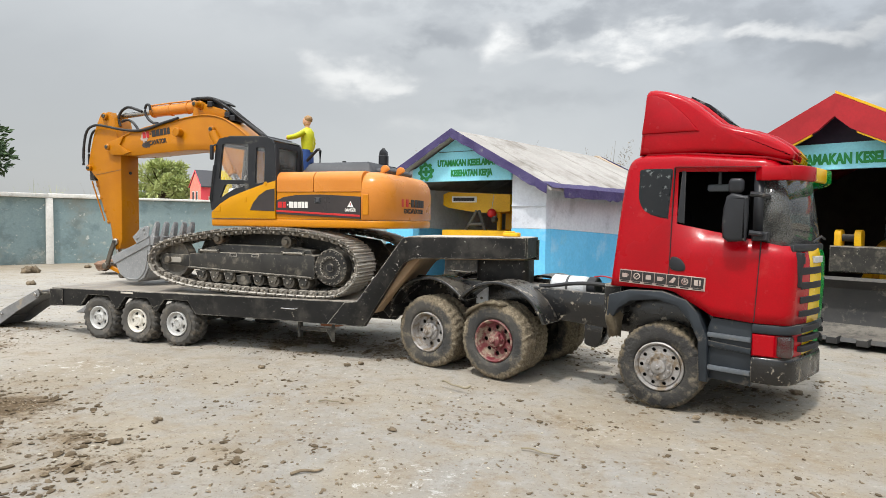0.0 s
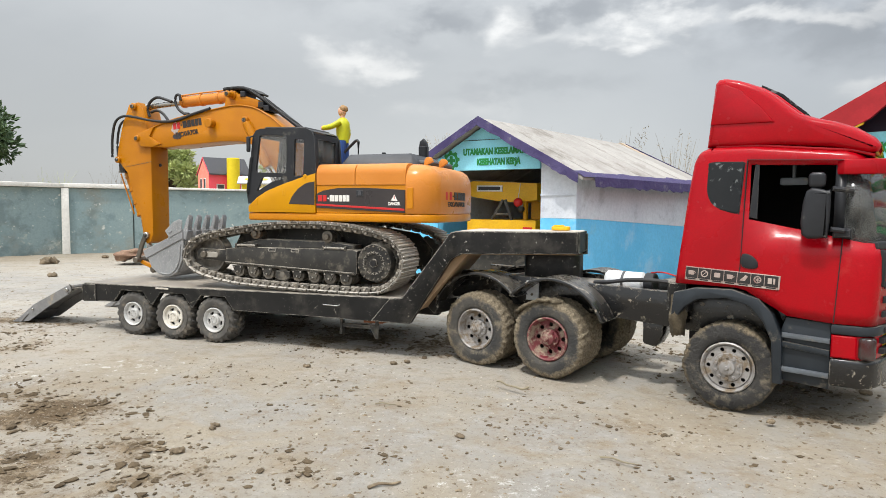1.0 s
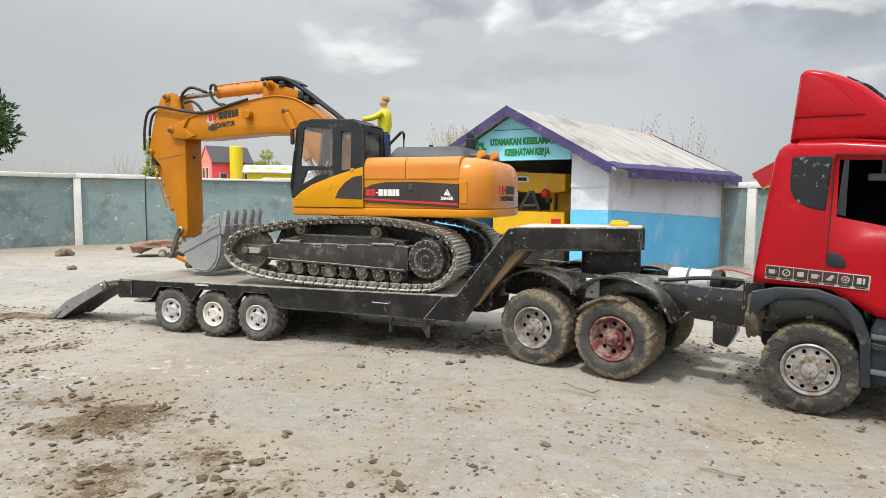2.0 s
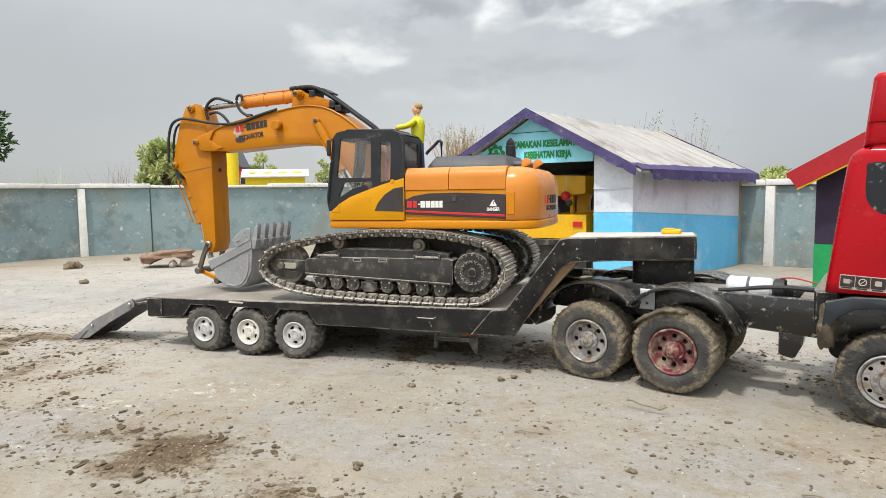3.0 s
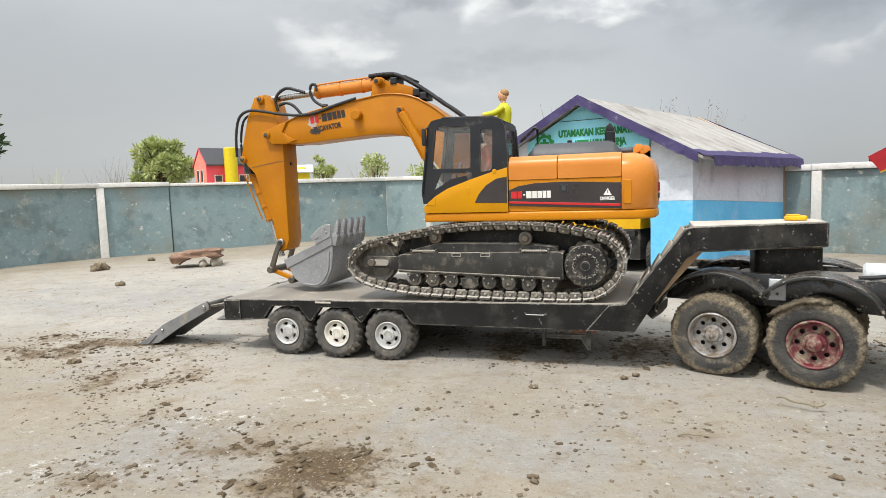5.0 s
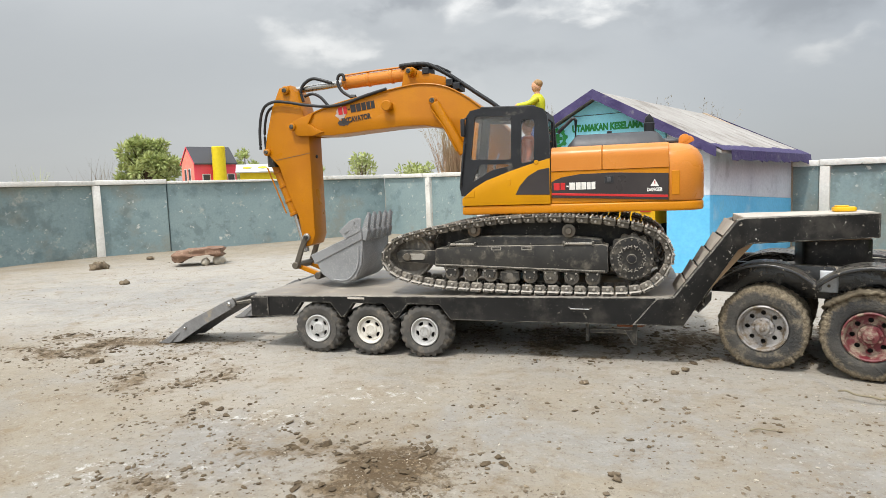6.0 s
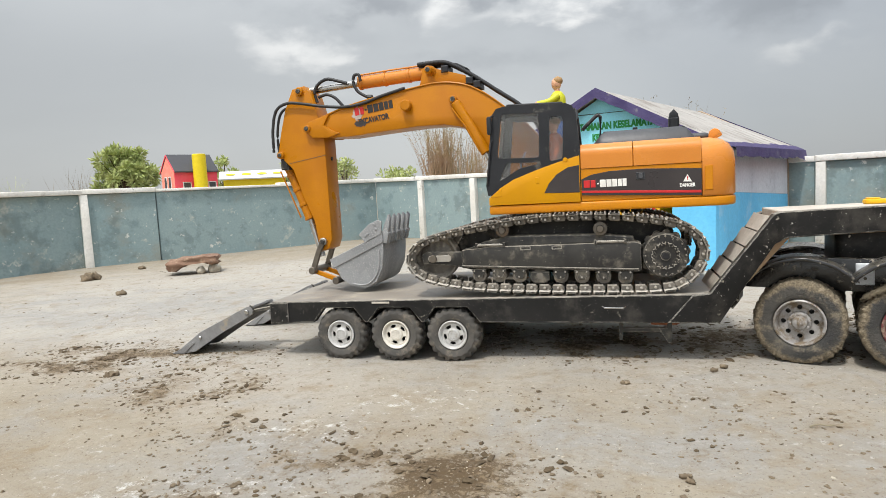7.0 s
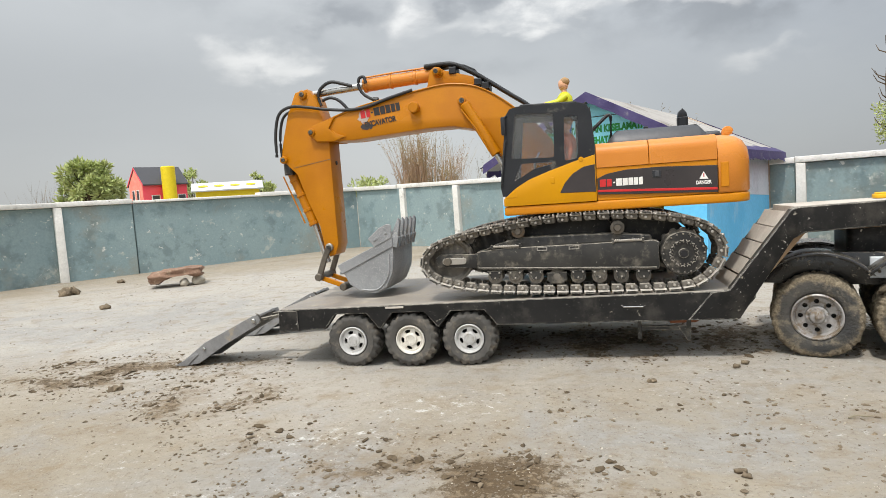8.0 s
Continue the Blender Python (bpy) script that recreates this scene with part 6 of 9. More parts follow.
    P("mirror_bracket", box(bmesh.new(), 0.080, 0.0935, -0.006, 0.004, 0.1625, 0.1705, 0.0015), dark_plastic)
    # chassis
    for v0, v1 in ((0.034, 0.044), (W - 0.044, W - 0.034)):
        P("chassis_rail", rprism(bmesh.new(), [(-0.335, 0.0720), (-0.14, 0.0685), (-0.0400, 0.0625), (0.060, 0.0640), (0.060, 0.0985), (-0.10, 0.1010), (-0.335, 0.1070)], v0, v1, 0.0012, 2), muddy_black, "black muddy chassis rail")
    for u in (-0.325, -0.232, -0.130, -0.070):
        P("chassis_cross", box(bmesh.new(), u - 0.006, u + 0.006, 0.0445, W - 0.0445, 0.075, 0.098), black_paint)
    P("gearbox", rprism(bmesh.new(), round_rect(-0.050, 0.04, 0.040, 0.075, 0.010, 4), 0.055, W - 0.055, 0.006, 2), cabin_dark)
    P("battery_box", rprism(bmesh.new(), [(-0.0915, 0.0680), (-0.0912, 0.0447), (-0.0890, 0.0425), (-0.0790, 0.0405), (-0.0760, 0.0420), (-0.0705, 0.0540), (-0.0696, 0.0680)], 0.0355, 0.066, 0.0015, 2), muddy_black, "black box hanging below the rail")
    P("cab_back_mount", box(bmesh.new(), -0.060, -0.040, 0.010, W - 0.010, 0.085, 0.114, 0.002), black_paint)
    # fifth wheel
    fifth = P("fifth_wheel_plate", rprism(bmesh.new(), round_rect(-0.268, -0.115, 0.050, 0.118, 0.016, 5), 0.0955, 0.0992, 0.001, 2, "xy"), deck_paint, "dusty grey fifth-wheel plate")
    P("fifth_wheel_ramp", rprism(bmesh.new(), [(-0.300, 0.0930), (-0.270, 0.0985), (-0.270, 0.1010), (-0.302, 0.0965)], 0.055, 0.113, 0.001, 1), deck_paint, "", fifth)
    P("fifth_wheel_bed", box(bmesh.new(), -0.260, -0.120, 0.046, 0.122, 0.088, 0.0953), black_paint, "", fifth)
    # white air tank on the frame, hose, red wire
    tank = P("air_tank", cyl(bmesh.new(), (-0.1470, 0.074, 0.1035), (-0.1020, 0.074, 0.1028), 0.0118, seg=28, edge=0.0025), tank_white, "white air tank with a dark end band")
    P("tank_band", cyl(bmesh.new(), (-0.1015, 0.074, 0.1028), (-0.0905, 0.074, 0.1026), 0.0121, seg=28, edge=0.0012), dark_plastic, "", tank)
    P("tank_stripe", cyl(bmesh.new(), (-0.1270, 0.074, 0.1032), (-0.1240, 0.074, 0.1031), 0.01195, seg=28), hood_grey, "", tank)
    P("air_hose", tube(bmesh.new(), curve_points([(-0.150, 0.044, 0.1030), (-0.132, 0.043, 0.1048), (-0.110, 0.042, 0.1085), (-0.085, 0.042, 0.1100), (-0.062, 0.046, 0.1085), (-0.042, 0.055, 0.108)]), 0.0022), hose_black, "black air hose")
    P("red_wire", tube(bmesh.new(), curve_points([(-0.096, 0.074, 0.1150), (-0.082, 0.070, 0.1165), (-0.062, 0.066, 0.1130), (-0.045, 0.064, 0.112)]), 0.0008, 6), red_print, "thin red wire")
    # rear fenders
    for cu in (-0.2785, -0.1835):
        for v0, v1 in ((-0.001, 0.046), (W - 0.046, W + 0.001)):
            a0 = 20 if cu > -0.2 else 14
            outer = [(cu + 0.0660 * math.cos(radians(a)), 0.0440 + 0.0650 * math.sin(radians(a))) for a in range(a0, 164, 6)]
            inner = [(cu + 0.0625 * math.cos(radians(a)), 0.0440 + 0.0615 * math.sin(radians(a))) for a in range(158 if a0 == 20 else 162, a0 - 1, -6)]
            if cu > -0.2:
                outer, inner = [p for p in outer if p[0] > cu - 0.051], [p for p in inner if p[0] > cu - 0.048]
            else:
                outer, inner = [p for p in outer if p[0] < cu + 0.053], [p for p in inner if p[0] < cu + 0.050]
            P("fender", rprism(bmesh.new(), outer + inner, v0, v1, 0.0009, 2), muddy_black, "black plastic fender, scratched and muddy", angle=50)
    P("fender_bracket", box(bmesh.new(), -0.2290, -0.2125, 0.0310, 0.0338, 0.0775, 0.1000, 0.001), tank_white, "pale bolted bracket plate")
    for z in (0.0805, 0.0905):
        P("bracket_bolt", cyl(bmesh.new(), (-0.2207, 0.0325, z + 0.004), (-0.2207, 0.0292, z + 0.004), 0.0016, seg=8, edge=0.0004), pin_metal)
    P("rear_flap", rprism(bmesh.new(), [(-0.352, 0.060), (-0.342, 0.052), (-0.336, 0.060), (-0.334, 0.095), (-0.342, 0.098)], 0.002, 0.044, 0.0008, 1), black_paint)
    bm = bmesh.new()
    lump(bm, (-0.0490, 0.012, 0.082), (0.0075, 0.012, 0.024), 0.5, 3, 4)
    P("muddy_flap", bm, mud, "mud-caked flap behind the front wheel", angle=60)
    # wheels
    front_tyre = caked_tyre_mesh("front_tyre", 0.0416, 0.036, front_tyre_mat, 0.0240, 1, 0.0026, 36)
    hub = hub_mesh(0.0225, 0.034, frame_black)
    rim_f = mesh_of(truck_rim("front"), "front_rim", rim_grey, 30)
    for far in (0, 1):
        m = pose(0, W - 0.001, 0.0375, 0, 0, 180) if far else pose(0, 0.001, 0.0375)
        w = shared("front_wheel", hub, root, m)
        shared("tyre", front_tyre, w, Matrix(), "muddy worn front tyre")
        shared("rim", rim_f, w, Matrix(), "grey steel rim with ten holes")
    rim_a, rim_b = mesh_of(truck_rim("rear"), "rear_rim", rim_grey, 30), mesh_of(truck_rim("rear"), "rear_rim", rim_red, 30)
    rear_tyres = [caked_tyre_mesh("rear_tyre", 0.0434, 0.027, rear_tyre_mat, 0.0245, s, 0.0036) for s in (2, 3)]
    for i, (u, rim, label) in enumerate(((-0.2785, rim_a, "muddy silver dished rim"), (-0.1845, rim_b, "muddy red dished rim"))):
        for far in (0, 1):
            m = pose(u, W + 0.003, 0.0412, 0, 0, 180) if far else pose(u, -0.003, 0.0412)
            w = shared("rear_wheel", hub, root, m)
            shared("tyre", rear_tyres[i], w, Matrix(), "mud-caked rear tyre")
            shared("tyre", rear_tyres[1 - i], w, pose(0, 0.0300, 0, 0, 40, 0), "mud-caked inner rear tyre")
            shared("rim", rim, w, Matrix(), label)
        P("axle", cyl(bmesh.new(), (u, 0.03, 0.041), (u, W - 0.03, 0.041), 0.006), frame_black)
    # a sheet of dried mud that peels off the top of the tyre, ragged at its rim
    bm = bmesh.new()
    rows = []
    for a in range(27):
        ang = radians(148 - 3.0 * a)
        row = []
        for b in range(13):
            f = noise.noise(Vector((a * 0.35, b * 0.45, 3)))
            g = noise.noise(Vector((a * 1.1, b * 1.3, 6)))
            rim = min(a, 26 - a, 4) / 4.0
            rr = 0.0450 + 0.0018 * f + 0.0026 * g + 0.0045 * max(0.0, 1 - a / 7.0) - 0.0012 * (1 - rim)
            row.append(bm.verts.new((-0.1845 + rr * math.cos(ang), 0.004 + (b / 12 - 0.45) * (0.010 + 0.013 * rim + 0.006 * f), 0.0412 + rr * math.sin(ang))))
        rows.append(row)
    rings_to_faces(bm, rows, closed=False)
    slab_ob = P("mud_slab", bm, mud, "sheet of dried mud peeling off the tyre", angle=70)
    sol = slab_ob.modifiers.new("thickness", "SOLIDIFY")
    sol.thickness, sol.offset = 0.0030, -1


truck()

# ---- excavator on the trailer ----
EYM = 0.855
CONDUIT = ((-0.6489, 0.3580), (-0.6281, 0.3587), (-0.6106, 0.3569), (-0.5907, 0.3466), (-0.5713, 0.3339), (-0.5466, 0.3161), (-0.5223, 0.2985), (-0.5050, 0.2800), (-0.4950, 0.2620))
CLIPS = ((-0.6123, 0.3495), (-0.5812, 0.3325), (-0.5720, 0.3270))


def track_line():
    """The closed line of the track's outer face, in (x, z)."""
    pts = [(-0.3420, 0.0815), (-0.3220, 0.1000), (-0.3165, 0.1220), (-0.3270, 0.1420), (-0.3520, 0.1550), (-0.4000, 0.1635), (-0.4550, 0.1660), (-0.5100, 0.1640), (-0.5600, 0.1575), (-0.6050, 0.1495),
           (-0.6350, 0.1390), (-0.6485, 0.1200), (-0.6420, 0.1010), (-0.6200, 0.0890), (-0.5700, 0.0800), (-0.5000, 0.0765), (-0.4300, 0.0752), (-0.3700, 0.0755)]
    fine = curve_points([(x, 0, z) for x, z in pts], 12, closed=True)
    d = [0.0]
    for a, b in zip(fine, fine[1:] + fine[:1]):
        d.append(d[-1] + (b - a).length)
    return fine, d


def excavator():
    root = thing("excavator", pose(-0.48, EYM, 0.0705), "orange toy excavator with dark cab and grey tracks on the trailer", "excavator")
    P = lambda name, bm, mat, label="", parent=None, angle=38: part(name, bm, mat, parent or root, label, angle)
    # -- tracks: one shoe and one chain link, repeated
    bm = bmesh.new()
    n_shoes = 50
    fine, dist = track_line()
    total = dist[-1]
    pitch = total / n_shoes
    h = pitch * 0.43
    prof = [(-h, -0.0004), (h, -0.0004), (h, 0.0014), (h * 0.80, 0.0014), (h * 0.72, 0.0034), (h * 0.58, 0.0034), (h * 0.50, 0.0013), (h * 0.1, 0.0013), (0.0, 0.0032), (-h * 0.14, 0.0032), (-h * 0.22, 0.0013), (-h * 0.62, 0.0013), (-h * 0.70, 0.0032), (-h * 0.86, 0.0032), (-h, 0.0013)]
    rprism(bm, prof, -0.0255, 0.0255, 0.0008, 1)
    for y in (-0.0240, 0.0225):
        cyl(bm, (0, y, -0.0034), (0, y + 0.0015, -0.0034), 0.0015, seg=10, edge=0.0004)
        cyl(bm, (h * 0.62, y + 0.001, -0.0020), (h * 0.62, y + 0.0015, -0.0020), 0.0010, seg=6)
    shoe = mesh_of(bm, "track_shoe", track_grey, 30)
    bm = bmesh.new()
    for y in (-0.0195, 0.0125):
        rprism(bm, [(-h * 0.95, -0.0064), (h * 0.6, -0.0064), (h * 1.0, -0.0036), (h * 0.9, -0.0001), (-h * 0.9, -0.0001), (-h * 1.05, -0.0030)], y, y + 0.007, 0.0008, 1)
    cyl(bm, (0, -0.0215, -0.0034), (0, 0.0215, -0.0034), 0.0017, seg=10, edge=0.0004)
    link = mesh_of(bm, "track_link", track_dark, 30)
    for cy in (0.7760, 0.9340):
        belt = P("track_chain", rprism(bmesh.new(), [(-0.600, 0.1135), (-0.375, 0.1080), (-0.375, 0.1235), (-0.600, 0.1240)], cy - 0.004, cy + 0.004, 0.001, 1), track_dark)
        for k in range(n_shoes):
            s = k * pitch
            i = int(np.searchsorted(dist, s, side="right")) - 1
            a, b = fine[i], fine[(i + 1) % len(fine)]
            t = (s - dist[i]) / (dist[i + 1] - dist[i])
            p, d = a.lerp(b, t), (b - a).normalized()
            ang = math.degrees(math.atan2(d.z, d.x))
            m = pose(p.x, cy, p.z, 0, -ang, 0) @ pose(0, 0, 0, 180, 0, 0) @ pose(0, 0, -0.0032)
            sh = shared("track_shoe", shoe, belt, m)
            shared("track_link", link, belt, m)
    # -- track frames, sprockets, idlers, rollers
    for side, cy in ((-1, 0.7760), (1, 0.9340)):
        o = cy + side * 0.0165                      # outer face of the frame
        i = cy - side * 0.012
        lo, hi = sorted((o, i))
        fr = P("track_frame", rprism(bmesh.new(), [(-0.5830, 0.1060), (-0.3875, 0.0985), (-0.3845, 0.1010), (-0.3845, 0.1290), (-0.3900, 0.1310), (-0.5500, 0.1300), (-0.5830, 0.1270)], lo, hi, 0.0015, 2), frame_black, "dusty black track frame")
        P("frame_step", rprism(bmesh.new(), [(-0.5750, 0.1285), (-0.3900, 0.1300), (-0.3920, 0.1360), (-0.4300, 0.1400), (-0.5300, 0.1410), (-0.5600, 0.1350)], cy - 0.012, cy + 0.012, 0.002, 2), frame_black, "", fr)
        P("frame_rib", rprism(bmesh.new(), [(-0.5830, 0.1075), (-0.3880, 0.1000), (-0.3880, 0.1022), (-0.5830, 0.1097)], *sorted((o, o + side * 0.0025)), 0.0006, 1), frame_black, "", fr)
        P("yoke", rprism(bmesh.new(), [(-0.6300, 0.1120), (-0.5830, 0.1085), (-0.5830, 0.1250), (-0.6260, 0.1260), (-0.6320, 0.1220)], *sorted((o - side * 0.001, o - side * 0.008)), 0.001, 2), frame_black, "", fr)
        P("yoke_slot", rprism(bmesh.new(), round_rect(-0.6240, -0.5960, 0.1140, 0.1215, 0.0035, 4), *sorted((o - side * 0.0015, o + side * 0.0004)), 0.0004, 1), track_grey, "", fr)
        P("idler_pin", cyl(bmesh.new(), (-0.6175, o - side * 0.002, 0.1180), (-0.6175, o + side * 0.0045, 0.1180), 0.0046, seg=16, edge=0.0008), pin_metal, "pale worn idler pin", fr)
        for x0 in (-0.565, -0.432):
            bm = bmesh.new()
            for k in range(13):
                cyl(bm, (x0 + 0.002 + 0.002 * k, o + side * 0.0004, 0.1322), (x0 + 0.0032 + 0.002 * k, o + side * 0.0004, 0.1322), 0.0015, seg=8)
            cyl(bm, (x0, o + side * 0.0004, 0.1322), (x0 + 0.030, o + side * 0.0004, 0.1322), 0.0010, seg=8)
            P("ribbed_rail", bm, track_grey, "", fr)
            for xb in (x0 - 0.0015, x0 + 0.0300):
                P("rail_bracket", box(bmesh.new(), xb, xb + 0.0025, *sorted((o - side * 0.002, o + side * 0.0016)), 0.1295, 0.1345, 0.0004), frame_black, "", fr)
        for x0 in (-0.515, -0.480):
            P("hatch", holed(bmesh.new(), [(x0, 0.1252), (x0 + 0.0115, 0.1252), (x0 + 0.0115, 0.1294), (x0, 0.1294)], [[(x0 + 0.001, 0.1261), (x0 + 0.001, 0.1285), (x0 + 0.0105, 0.1285), (x0 + 0.0105, 0.1261)]], *sorted((o - side * 0.0003, o + side * 0.0006))), track_grey, "", fr)
        P("inner_plate", rprism(bmesh.new(), [(-0.6100, 0.1060), (-0.5700, 0.0960), (-0.3700, 0.0920), (-0.3420, 0.1020), (-0.3380, 0.1240), (-0.3600, 0.1470), (-0.4300, 0.1570), (-0.5200, 0.1570), (-0.5900, 0.1440)], *sorted((cy - side * 0.0240, cy - side * 0.0270)), 0.0005, 1), frame_black, "", fr)
        bm = bmesh.new()
        lathe(bm, [(0.0, 0.0), (0.0050, 0.0), (0.0050, 0.0030), (0.0090, 0.0030), (0.0165, 0.0018), (0.0190, 0.0024), (0.0225, 0.0024), (0.0235, 0.0045), (0.0235, 0.020), (0.0, 0.020)], (-0.3600, o + side * 0.004, 0.1155), 40, (0, -side, 0))
        sp = P("sprocket", bm, frame_black, "dusty black sprocket hub")
        bm = bmesh.new()
        for k in range(20):
            a = 2 * math.pi * k / 20
            cyl(bm, (-0.3600 + 0.0207 * math.cos(a), o + side * 0.0042, 0.1155 + 0.0207 * math.sin(a)), (-0.3600 + 0.0207 * math.cos(a), o + side * 0.0012, 0.1155 + 0.0207 * math.sin(a)), 0.0011, seg=6, edge=0.0003)
            cyl(bm, (-0.3600 + 0.0120 * math.cos(a * 1.0), o + side * 0.0036, 0.1155 + 0.0120 * math.sin(a)), (-0.3600 + 0.0120 * math.cos(a), o + side * 0.0002, 0.1155 + 0.0120 * math.sin(a)), 0.0008, seg=6)
        P("sprocket_bolt", bm, track_dark, "ring of sprocket bolts", sp)
        bm = bmesh.new()
        for k in range(15):
            a = 2 * math.pi * k / 15
            cx, cz = -0.3600 + 0.0152 * math.cos(a), 0.1155 + 0.0152 * math.sin(a)
            tube(bm, [(cx + 0.0020 * math.cos(a + b), o + side * 0.0030, cz + 0.0020 * math.sin(a + b)) for b in (1.9, 2.5, 3.14, 3.8, 4.4)], 0.00055, 5)
        P("sprocket_hook", bm, track_grey, "ring of pale hooks", sp)
        P("hub_hole", cyl(bmesh.new(), (-0.3600, o + side * 0.0050, 0.1155), (-0.3600, o + side * 0.001, 0.1155), 0.0033, seg=16), cabin_dark, "", sp)
        teeth = []
        for k in range(84):
            r = (0.0258, 0.0268, 0.0268, 0.0258, 0.0240, 0.0240)[k % 6]
            teeth.append((-0.3600 + r * math.cos(2 * math.pi * k / 84), 0.1155 + r * math.sin(2 * math.pi * k / 84)))
        P("sprocket_ring", rprism(bmesh.new(), teeth, cy - 0.004, cy + 0.004, 0.0005, 1), track_dark, "", sp)
        bm = bmesh.new()
        lathe(bm, [(0.006, -0.006), (0.020, -0.004), (0.024, -0.008), (0.0265, -0.008), (0.0265, 0.008), (0.024, 0.008), (0.020, 0.004), (0.006, 0.006)], (-0.6165, cy, 0.1185), 36)
        P("idler", bm, track_dark, "dark idler wheel")
        for k in range(8):
            x = -0.5640 + k * 0.0232
            z = 0.0975 - k * 0.00065
            if k == 3:
                P("roller_guard", rprism(bmesh.new(), [(x - 0.011, z - 0.0045), (x - 0.006, z - 0.0085), (x + 0.006, z - 0.0085), (x + 0.011, z - 0.0045), (x + 0.011, z + 0.0045), (x - 0.011, z + 0.0045)], *sorted((o - side * 0.001, o - side * 0.010)), 0.001, 1), frame_black)
            bm = bmesh.new()
            lathe(bm, [(0.0, 0.0), (0.0038, 0.0), (0.0042, 0.0025), (0.0082, 0.0030), (0.0082, 0.0085), (0.0060, 0.0090), (0.0060, 0.020), (0.0082, 0.021), (0.0082, 0.026), (0.0, 0.027)], (x, o - side * 0.0005, z), 22, (0, -side, 0))
            rl = P("track_roller", bm, track_dark)
            if k != 3:
                bm = rprism(bmesh.new(), [(x - 0.0088, z + 0.0072), (x - 0.0040, z - 0.0036), (x + 0.0040, z - 0.0036), (x + 0.0088, z + 0.0072)], *sorted((o + side * 0.0002, o - side * 0.0026)), 0.0006, 1)
                P("roller_bracket", bm, frame_black, "", rl)
                bm = bmesh.new()
                for bx, bz in ((-0.0052, 0.0050), (0.0052, 0.0050), (0.0, -0.0010)):
                    cyl(bm, (x + bx, o + side * 0.0014, z + bz), (x + bx, o - side * 0.0004, z + bz), 0.0011, seg=8, edge=0.0003)
                P("bracket_bolt", bm, track_grey, "", rl)
        for x, z in ((-0.5350, 0.1485), (-0.4270, 0.1465)):
            bm = bmesh.new()
            lathe(bm, [(0.0, 0.0), (0.0034, 0.0), (0.0042, 0.0012), (0.0042, 0.0030), (0.0075, 0.0035), (0.0075, 0.0080), (0.0048, 0.0085), (0.0048, 0.022), (0.0, 0.022)], (x, o + side * 0.003, z), 22, (0, -side, 0))
            P("carrier_roller", bm, pin_metal, "worn brass-coloured carrier roller")
            P("roller_stay", box(bmesh.new(), x - 0.004, x + 0.004, cy - 0.004, cy + 0.004, 0.132, z), frame_black)
    P("undercarriage", rprism(bmesh.new(), [(-0.545, 0.110), (-0.425, 0.108), (-0.425, 0.145), (-0.440, 0.160), (-0.530, 0.160), (-0.545, 0.145)], 0.792, 0.918, 0.004, 2), frame_black, "black centre frame between the tracks")
    P("slew_ring", cyl(bmesh.new(), (-0.470, EYM, 0.156), (-0.470, EYM, 0.172), 0.062, seg=40, edge=0.003), frame_black)
    # -- upper body
    y0, y1 = 0.7655, 0.9445
    plate = P("base_plate", rprism(bmesh.new(), [(-0.549, y0), (-0.330, y0)] + [(-0.3155 + 0.031 * math.sin(radians(a)), y0 + 0.031 - 0.031 * math.cos(radians(a))) for a in (20, 40, 60, 80)] + [(-0.2825, y0 + 0.06), (-0.2825, y1 - 0.06)] + [(-0.3155 + 0.031 * math.sin(radians(a)), y1 - 0.031 + 0.031 * math.cos(radians(a))) for a in (80, 60, 40, 20)] + [(-0.330, y1), (-0.549, y1)], 0.1660, 0.1765, 0.0025, 3, "xy"), orange, "orange base of the upper body")
    hood_lo = [(-0.446, y0 + 0.0015), (-0.3215, y0 + 0.0015), (-0.3215, y1 - 0.0015), (-0.446, y1 - 0.0015)]
    P("side_panel", rprism(bmesh.new(), hood_lo, 0.1767, 0.2125, 0.0006, 1, "xy"), orange, "orange engine housing side")
    for x0, x1 in ((-0.446, -0.3908), (-0.3902, -0.3215)):
        bm = bmesh.new()
        sec = [(y0 + 0.0005, 0.2127), (y1 - 0.0005, 0.2127), (y1 - 0.0005, 0.2260)] + [(y1 - 0.013 + 0.0125 * math.cos(radians(a)), 0.2270 + 0.0125 * math.sin(radians(a))) for a in (10, 30, 50, 70, 90)] + [(y0 + 0.013 - 0.0125 * math.cos(radians(a)), 0.2270 + 0.0125 * math.sin(radians(a))) for a in (90, 70, 50, 30, 10)] + [(y0 + 0.0005, 0.2260)]
        rprism(bm, sec, x0, x1, 0.0005, 1, "yz")
        P("hood_panel", bm, hood_orange, "pale orange hood panel")
    # counterweight: rounded in plan and at its top
    near = [(-0.3155 + 0.031 * math.sin(radians(a)), y0 + 0.0305 - 0.031 * math.cos(radians(a))) for a in (0, 15, 30, 45, 60, 75, 86)] + [(-0.2830, 0.825)]
    plan = [(-0.3212, y0 - 0.0005)] + near + [(-0.2815, EYM)] + [(x, y0 + y1 - y) for x, y in reversed(near)] + [(-0.3212, y1 + 0.0005)]
    bm = bmesh.new()
    rings = []
    for z, ins in ((0.1768, 0.0015), (0.1790, 0.0), (0.2130, 0.0), (0.2230, 0.0015), (0.2310, 0.0060), (0.2360, 0.0130), (0.2385, 0.0230)):
        ring = inset(plan, ins) if ins else plan
        rings.append([bm.verts.new((max(x, -0.3210) if px > -0.3211 else -0.3212, y, z)) for (x, y), (px, _) in zip(ring, plan)])
    rings_to_faces(bm, rings)
    bm.faces.new(list(reversed(rings[0])))
    bm.faces.new(rings[-1])
    cw = P("counterweight", bm, hood_orange, "rounded pale orange counterweight", angle=50)
